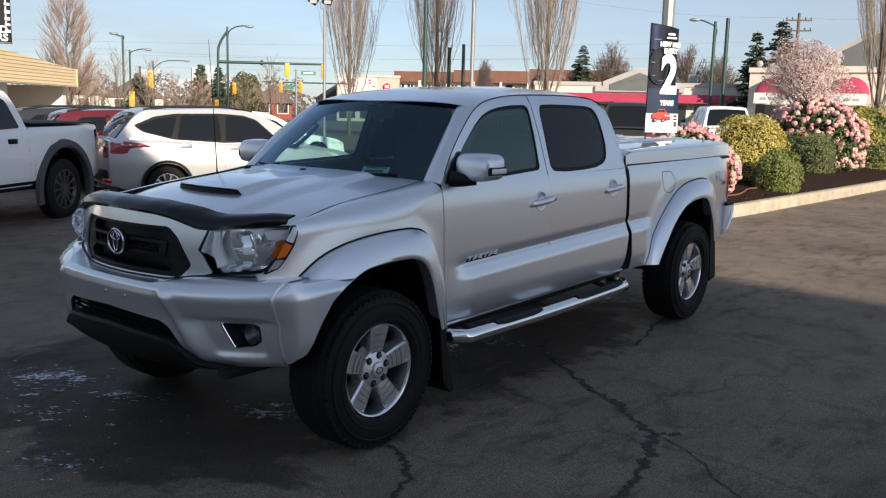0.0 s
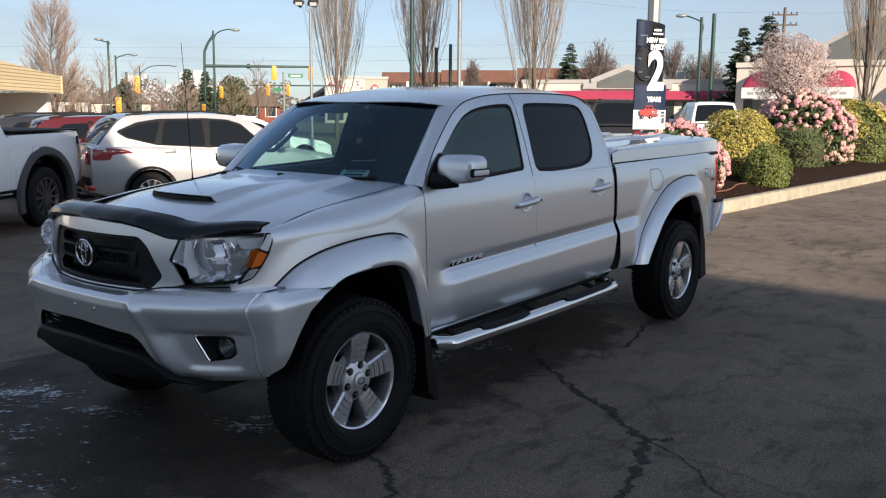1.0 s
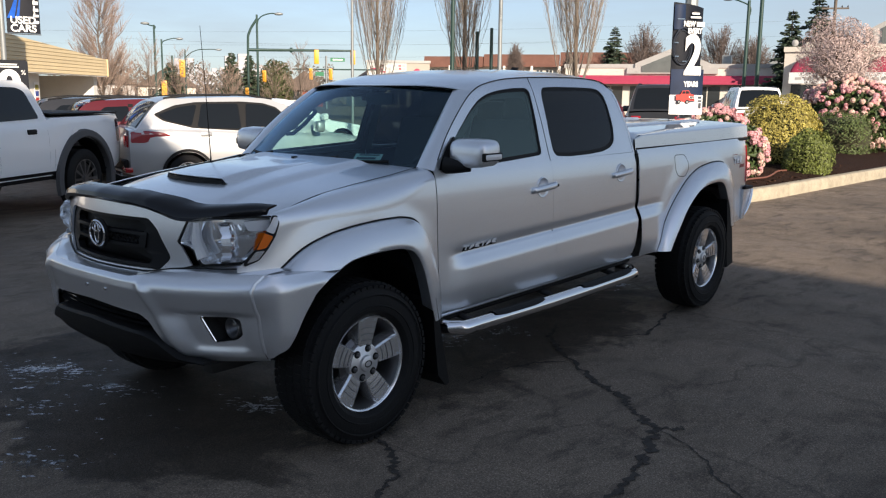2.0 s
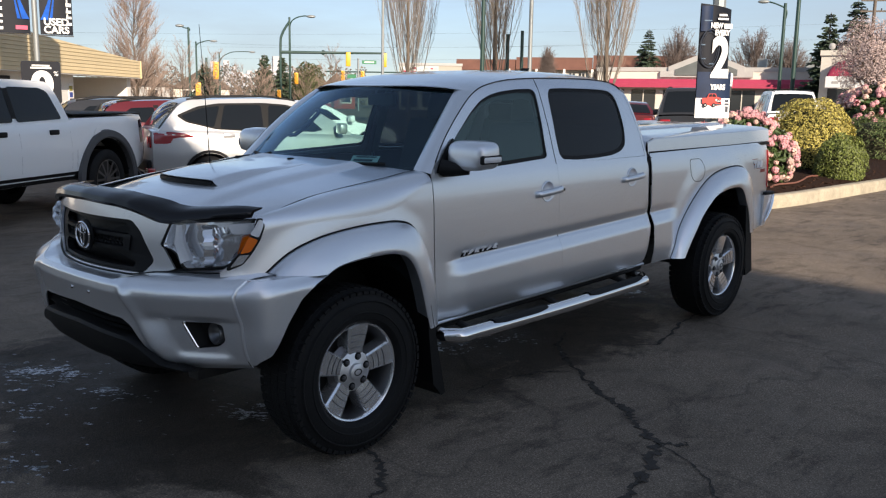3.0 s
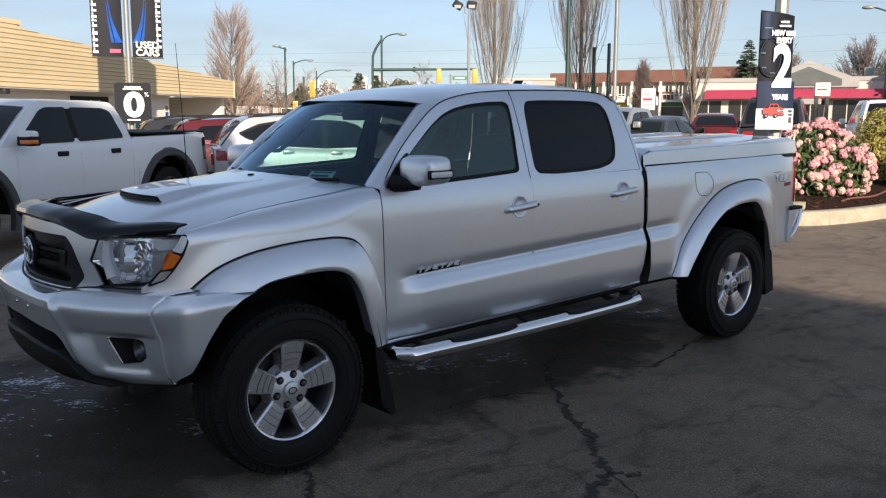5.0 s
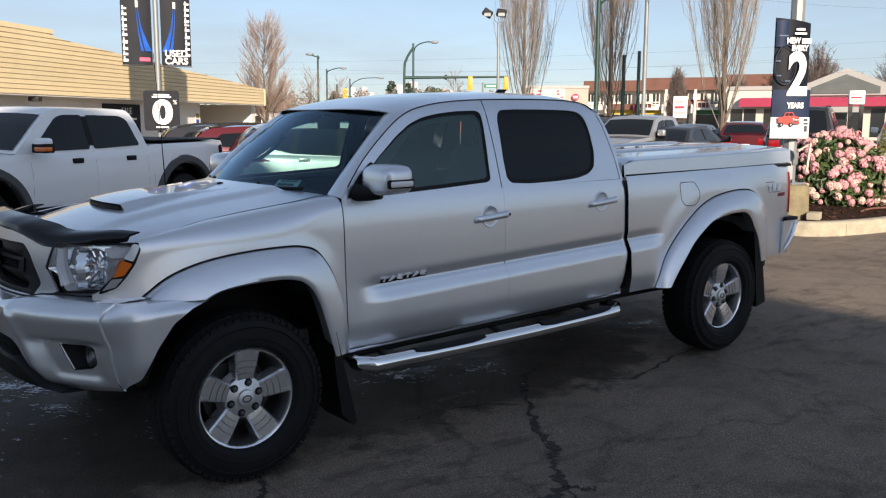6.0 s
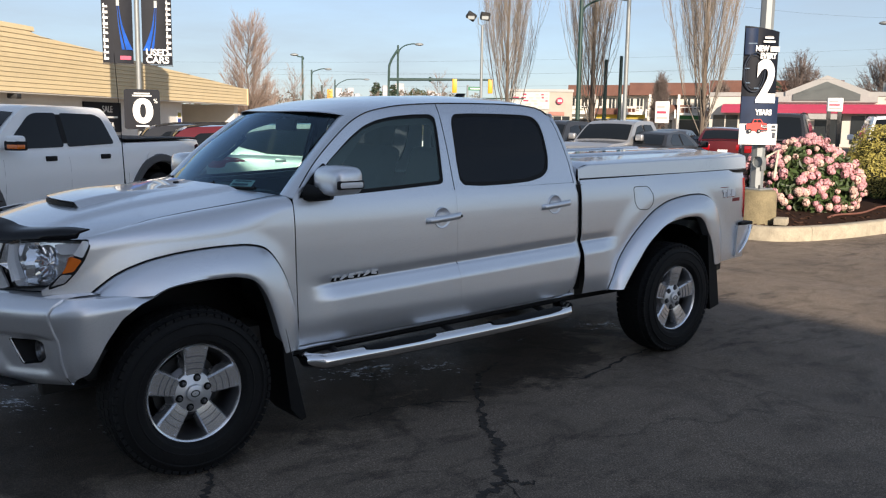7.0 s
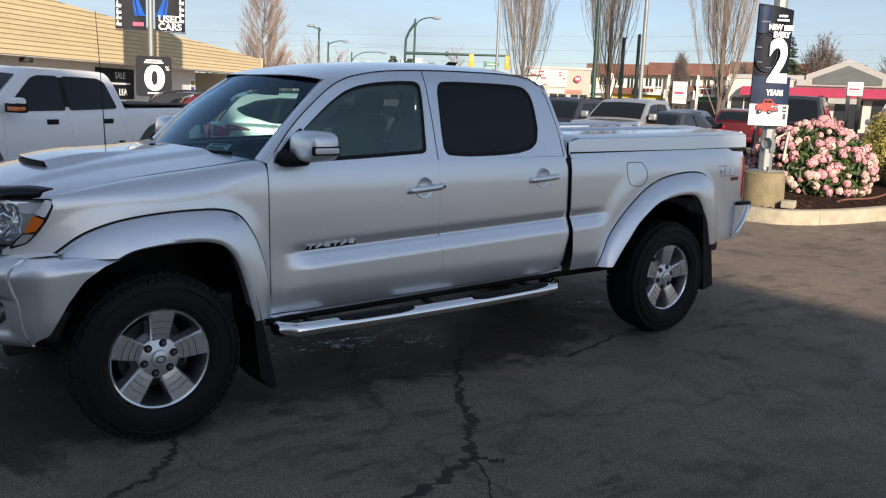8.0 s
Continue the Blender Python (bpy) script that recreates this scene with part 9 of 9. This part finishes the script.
for x in (9.5, 16.0, 21.0):
    part("shop_sign", lathe([(-0.1, 0.001), (-0.1, 0.5), (0.0, 0.5)], 20, "Y", (x, 0, 3.9)) if x > 10 else box(x - 1.2, x + 1.2, -1.05, -1.0, 2.3, 2.75), M_GREYR, mall, "plain shop sign")
for x, w, h in ((13.5, 0.8, 0.7), (17.5, 1.2, 0.5), (20.0, 0.6, 0.8)):
    part("roof_unit", box(x, x + w, 2.5, 3.5, 4.3, 4.3 + h + 0.4, 0.03, 1), M_GALV, mall, "rooftop vent unit")

MR, LR = along((52.3, 17.6), (55.5, -6.0))
rb_ = thing("corner_shop", "grey stepped-parapet building with arched red awnings", "shop building", MR)
part("wall", box(0.8, LR, 0, 9, -0.3, 4.5), M_CREAM, rb_)
for x0, x1, z in ((0.75, 2.0, 4.75), (2.0, 3.2, 5.0), (3.2, 4.6, 5.2), (4.6, 7.5, 4.82), (7.5, LR, 4.75)):
    part("parapet", box(x0, x1, -0.12, 0.5, 4.45, z), M_CREAM, rb_)
for x in (2.4, 6.6, 11.2, 15.6, 20.0):
    pts = [(1.08 * math.cos(a), 1.0 * math.sin(a)) for a in lin(0, math.pi, 15)]
    rows = [[Vector((x + px * k, y, 3.2 + pz * q)) for px, pz in pts] for y, k, q in ((0.0, 1.0, 1.0), (-0.45, 1.0, 0.95), (-0.8, 0.96, 0.6), (-0.95, 0.93, 0.02))]
    part("arched_awning", rows_mesh(rows), M_AWN, rb_, "arched crimson awning", recalc=True)
    part("awning_sign", box(x - 1.05, x + 1.05, -0.97, -0.9, 2.55, 3.2), M_SIGNW, rb_, "white awning board")
    for a in (-0.5, 0.0, 0.5):
        part("sign_bar", box(x + a - 0.18, x + a + 0.18, -0.985, -0.97, 2.78, 2.92), M_GREYR, rb_)
    part("shop_window", box(x - 1.1, x + 1.1, -0.03, 0.05, 0.4, 2.5), M_SHOPG, rb_, "dark shop window")
    part("brick_pier", box(x + 1.6, x + 2.5, -0.06, 0.05, -0.3, 2.3), M_BRROOF, rb_)
g = rows_mesh([[Vector((x, y, z)) for x, z in ((5.0, 4.5), (5.0, 5.7), (11.5, 9.2), (18.0, 5.7), (18.0, 4.5))] for y in (1.5, 8)], True, True)
part("upper_gable", g, M_GREYR, rb_, "grey upper gable", recalc=True, smooth=False)
g = rows_mesh([[Vector((x, y, z)) for x, z in ((5.9, 4.6), (5.9, 5.85), (11.5, 8.85), (17.1, 5.85), (17.1, 4.6))] for y in (1.42, 1.5)], True, True)
part("gable_panel", g, M_GABLE, rb_, "ribbed slate gable panel", recalc=True, smooth=False)
part("dish", lathe([(0, 0.001), (0.03, 0.12), (0.07, 0.20)], 18, "Y", (1.3, 0.2, 5.0)), M_GREYR, rb_, "pale satellite dish")

MB, LB = along((74.0, 97.0), (104.0, 49.0))
flats = thing("shop_terrace", "long two-storey cream terrace with a brown mansard roof", "building", MB)
part("wall", box(23.0, LB, 0, 12, -0.3, 5.7), M_CREAM, flats)
for x0, x1, z0, z1 in ((23.0, 31, 5.3, 6.7), (31, 41, 5.4, 7.0), (41, LB, 5.5, 7.3), (34, 39, 3.2, 4.2), (42, 47, 2.9, 4.0), (48, LB, 3.0, 4.2), (26, 32, 2.9, 3.7)):
    rows = [[Vector((x, y, z)) for y, z in ((-0.9, z0), (-0.3, z1), (0.5, z1), (0.5, z0))] for x in lin(x0 + 0.05, x1 - 0.05, 6)]
    part("mansard_roof", rows_mesh(rows, True, True), M_BRROOF, flats, "brown shingle mansard", recalc=True, smooth=False)
r_ = random.Random(3)
for k in range(9):
    x = 23.6 + k * 3.6
    for q in range(2):
        wn_ = part("window", box(x + 1.25 * q, x + 0.75 + 1.25 * q, -0.05, 0.03, 4.0 - 0.3 * q, 5.0), M_SHOPG, flats, "dark upper window")
        part("glazing_bar", box(x + 1.25 * q + 0.33, x + 1.25 * q + 0.42, -0.08, -0.05, 4.0 - 0.3 * q, 5.0), M_WHITEW, wn_)
    if k % 2 == 0:
        part("balcony", box(x - 0.4, x + 2.2, -0.9, 0.0, 2.9, 3.2), M_WHITEW, flats)
        for q in range(6):
            part("baluster", box(x - 0.35 + 0.5 * q, x - 0.29 + 0.5 * q, -0.88, -0.83, 3.2, 3.85), M_WHITEW, flats)
        part("balcony_rail", box(x - 0.4, x + 2.2, -0.9, -0.82, 3.85, 3.95), M_WHITEW, flats)
    part("column", box(x - 0.75, x - 0.45, -0.95, -0.65, -0.3, 5.5), M_WHITEW, flats, "white column")
    part("projecting_sign", box(x + 2.55, x + 2.7, -1.5, -0.3, 2.5, 3.6), M_AWN if k % 3 == 1 else M_SIGNW, flats, "plain projecting sign")
    part("shop_window", box(x - 0.5, x + 2.2, -0.05, 0.03, 0.3, 2.3), M_SHOPG, flats, "dark shop window")
    c = [(0.55, 0.05, 0.05), (0.75, 0.75, 0.72), (0.05, 0.25, 0.10), (0.70, 0.70, 0.6), (0.6, 0.45, 0.05)][r_.randrange(5)]
    part("shop_sign", box(x - 0.7, x + 2.4, -0.12, -0.04, 2.4, 2.95), mat("sign_ink", c, 0.6, var=0.2, scale=3), flats, "plain coloured shop sign")
for k, (x, y, w, z0, z1, c) in enumerate(((46.2, 31.7, 0.9, 1.75, 3.15, (0.74, 0.72, 0.70)), (38.4, 16.05, 0.68, 2.35, 2.98, (0.75, 0.74, 0.70)))):
    bb = thing("billboard", "pale roadside sign board on posts", "sign", pose(x, y, 0, 0, 0, -50), group="roadside signs")
    pn = part("panel", box(-w / 2, w / 2, -0.1, 0.1, z0, z1, 0.03, 1), mat("board_ink", c, 0.6, var=0.15, scale=1.0), bb)
    for q in range(3):
        zc = z0 + (z1 - z0) * (0.25 + 0.25 * q)
        part("text_bar", box(-w * 0.38, w * (0.38 - 0.1 * q), -0.12, -0.1, zc - 0.06 * (z1 - z0), zc + 0.05 * (z1 - z0)), M_AWN if q == 1 else M_GREYR, pn)
    for s in (-1, 1):
        part("leg", box(s * w * 0.35 - 0.08, s * w * 0.35 + 0.08, -0.06, 0.06, -0.3, z0), M_STEEL, bb)

ML, LL = along((75.0, 76.9), (80.4, 71.3))
low_shop = thing("low_shop", "low cream shop with a plain red oval sign", "shop building", ML)
part("wall", box(0, LL, 0, 6, -0.3, 5.6), mat("dull_cream", (0.40, 0.37, 0.31), 0.85, var=0.12, scale=0.8), low_shop)
board = part("sign_wall", box(0.15, 4.9, -0.12, -0.03, 3.35, 5.45), mat("pale_board", (0.50, 0.52, 0.49), 0.7, var=0.15, scale=1.5), low_shop, "pale sign wall with rows of plain bars")
rb2 = random.Random(14)
for q in range(5):
    x, z = 0.4, 5.05 - 0.38 * q
    while x < 4.5:
        w = rb2.uniform(0.25, 0.8)
        part("text_bar", box(x, min(4.7, x + w), -0.15, -0.12, z, z + rb2.uniform(0.12, 0.22)), M_AWN if rb2.random() < 0.12 else M_GREYR if rb2.random() < 0.7 else M_SIGNW, board)
        x += w + rb2.uniform(0.1, 0.4)
for q, c in enumerate(((0.30, 0.32, 0.30), (0.62, 0.60, 0.54), (0.42, 0.18, 0.14))):
    part("shop_sign", box(0.3 + 2.3 * q, 2.2 + 2.3 * q, -0.12, -0.04, 2.6, 3.05), mat("faded_sign", c, 0.7, var=0.2, scale=3), low_shop, "plain faded shop sign")
part("parapet", box(-0.1, LL + 0.1, -0.1, 0.3, 5.5, 5.8), M_GREYR, low_shop)
shop_front(low_shop, LL, 0.4, 2.5, 0.0, 3, 5)
part("oval_sign", lathe([(-0.3, 0.001), (-0.3, 0.42), (-0.05, 0.42)], 24, "Y", (6.2, 0, 4.4)), M_AWN, low_shop, "red oval sign")
part("sign_bar", box(5.95, 6.45, -0.34, -0.30, 4.26, 4.54), M_SIGNW, low_shop)

M_HROOF = mat("grey_brown_shingle", (0.10, 0.075, 0.06), 0.85, var=0.25, scale=1.2, fine=0.2)
for x, y, w, h, wm, deg in ((69.3, 82.2, 4.6, 2.3, mat("red_boards", (0.24, 0.05, 0.03), 0.8, var=0.2), -40), (80.0, 80.0, 6.5, 3.0, M_CREAM, -35), (52.0, 100.0, 8.0, 2.8, M_GREYR, -30), (60.0, 98.0, 7.0, 2.6, M_CREAM, -30)):
    hs = thing("house", "small house with a brown shingle gable roof", "house", pose(x, y, -0.2, 0, 0, deg), group="houses")
    part("wall", box(-w / 2, w / 2, 0, 7, 0, h), wm, hs)
    g = rows_mesh([[Vector((xx, y2, z)) for xx, z in ((-w / 2 - 0.4, h - 0.1), (0, h + 2.3), (w / 2 + 0.4, h - 0.1))] for y2 in (-0.5, 7.5)], True, True)
    part("roof", g, M_HROOF, hs, recalc=True, smooth=False)
    for s in (-1, 1):
        wnd = part("window", box(s * w * 0.25 - 0.6, s * w * 0.25 + 0.6, -0.05, 0.02, 1.0, 2.2), M_SHOPG, hs, "dark window")
        part("window_frame", ring_mesh([(s * w * 0.25 - 0.7, 0.9), (s * w * 0.25 + 0.7, 0.9), (s * w * 0.25 + 0.7, 2.3), (s * w * 0.25 - 0.7, 2.3)], [(s * w * 0.25 - 0.6, 1.0), (s * w * 0.25 + 0.6, 1.0), (s * w * 0.25 + 0.6, 2.2), (s * w * 0.25 - 0.6, 2.2)], lambda a, b: Vector((a, -0.06, b)), 1, 8), M_WHITEW, wnd)

# far towers and the low wooded skyline
M_TOWER = mat("hazy_tower", (0.44, 0.43, 0.44), 0.9, var=0.06, scale=0.05)
M_TOWERW = mat("hazy_window", (0.40, 0.43, 0.48), 0.6)
rt = random.Random(12)
for k in range(18):
    a = radians(58.2 - 0.40 * k + rt.uniform(-0.12, 0.12))
    d = rt.uniform(900, 1200)
    w, h = rt.uniform(6, 10), rt.uniform(26, 40)
    tw = thing("tower_block", "pale hazy tower block on the skyline", "tower block", pose(d * math.cos(a), d * math.sin(a), 0, 0, 0, -30), group="skyline towers")
    part("wall", box(-w / 2, w / 2, 0, w, 0, h), M_TOWER, tw)
    for q in range(6):
        part("window_band", box(-w / 2 + 0.7, w / 2 - 0.7, -0.4, 0, h * (0.30 + 0.11 * q), h * (0.30 + 0.11 * q) + 2.2), M_TOWERW, tw)
v, f = [], []
for k in range(20000):
    a = radians(rt.uniform(-8, 92) if k < 9000 else rt.uniform(48, 63))
    d = rt.uniform(135, 190)
    z = rt.random() ** 1.6 * (4.2 + 1.5 * math.sin(a * 23) + 1.2 * math.sin(a * 51))
    if k >= 9000:
        z = rt.random() ** 1.4 * (5.6 + 0.8 * math.sin(a * 90) + 0.6 * math.sin(a * 211))
    p = Vector((d * math.cos(a), d * math.sin(a), max(0, z)))
    s = rt.uniform(0.22, 0.6) if k < 9000 else rt.uniform(0.12, 0.35)
    dd = Vector((rt.gauss(0, 1), rt.gauss(0, 1), rt.gauss(0, 1))).normalized()
    e = dd.orthogonal().normalized()
    i = len(v)
    v += [p - dd * s, p + e * s * 0.7, p + dd * s, p - e * s * 0.7 + Vector((0, 0, s * 0.4))]
    f += [(i, i + 1, i + 2), (i, i + 2, i + 3)]
woods = raw_part("far_woods", (v, f), mat("hazy_woods", (0.12, 0.105, 0.085), 0.95, isl=0.45), None)
tagged(woods, "low brownish wooded skyline beyond the houses", "woods", kind="stuff")
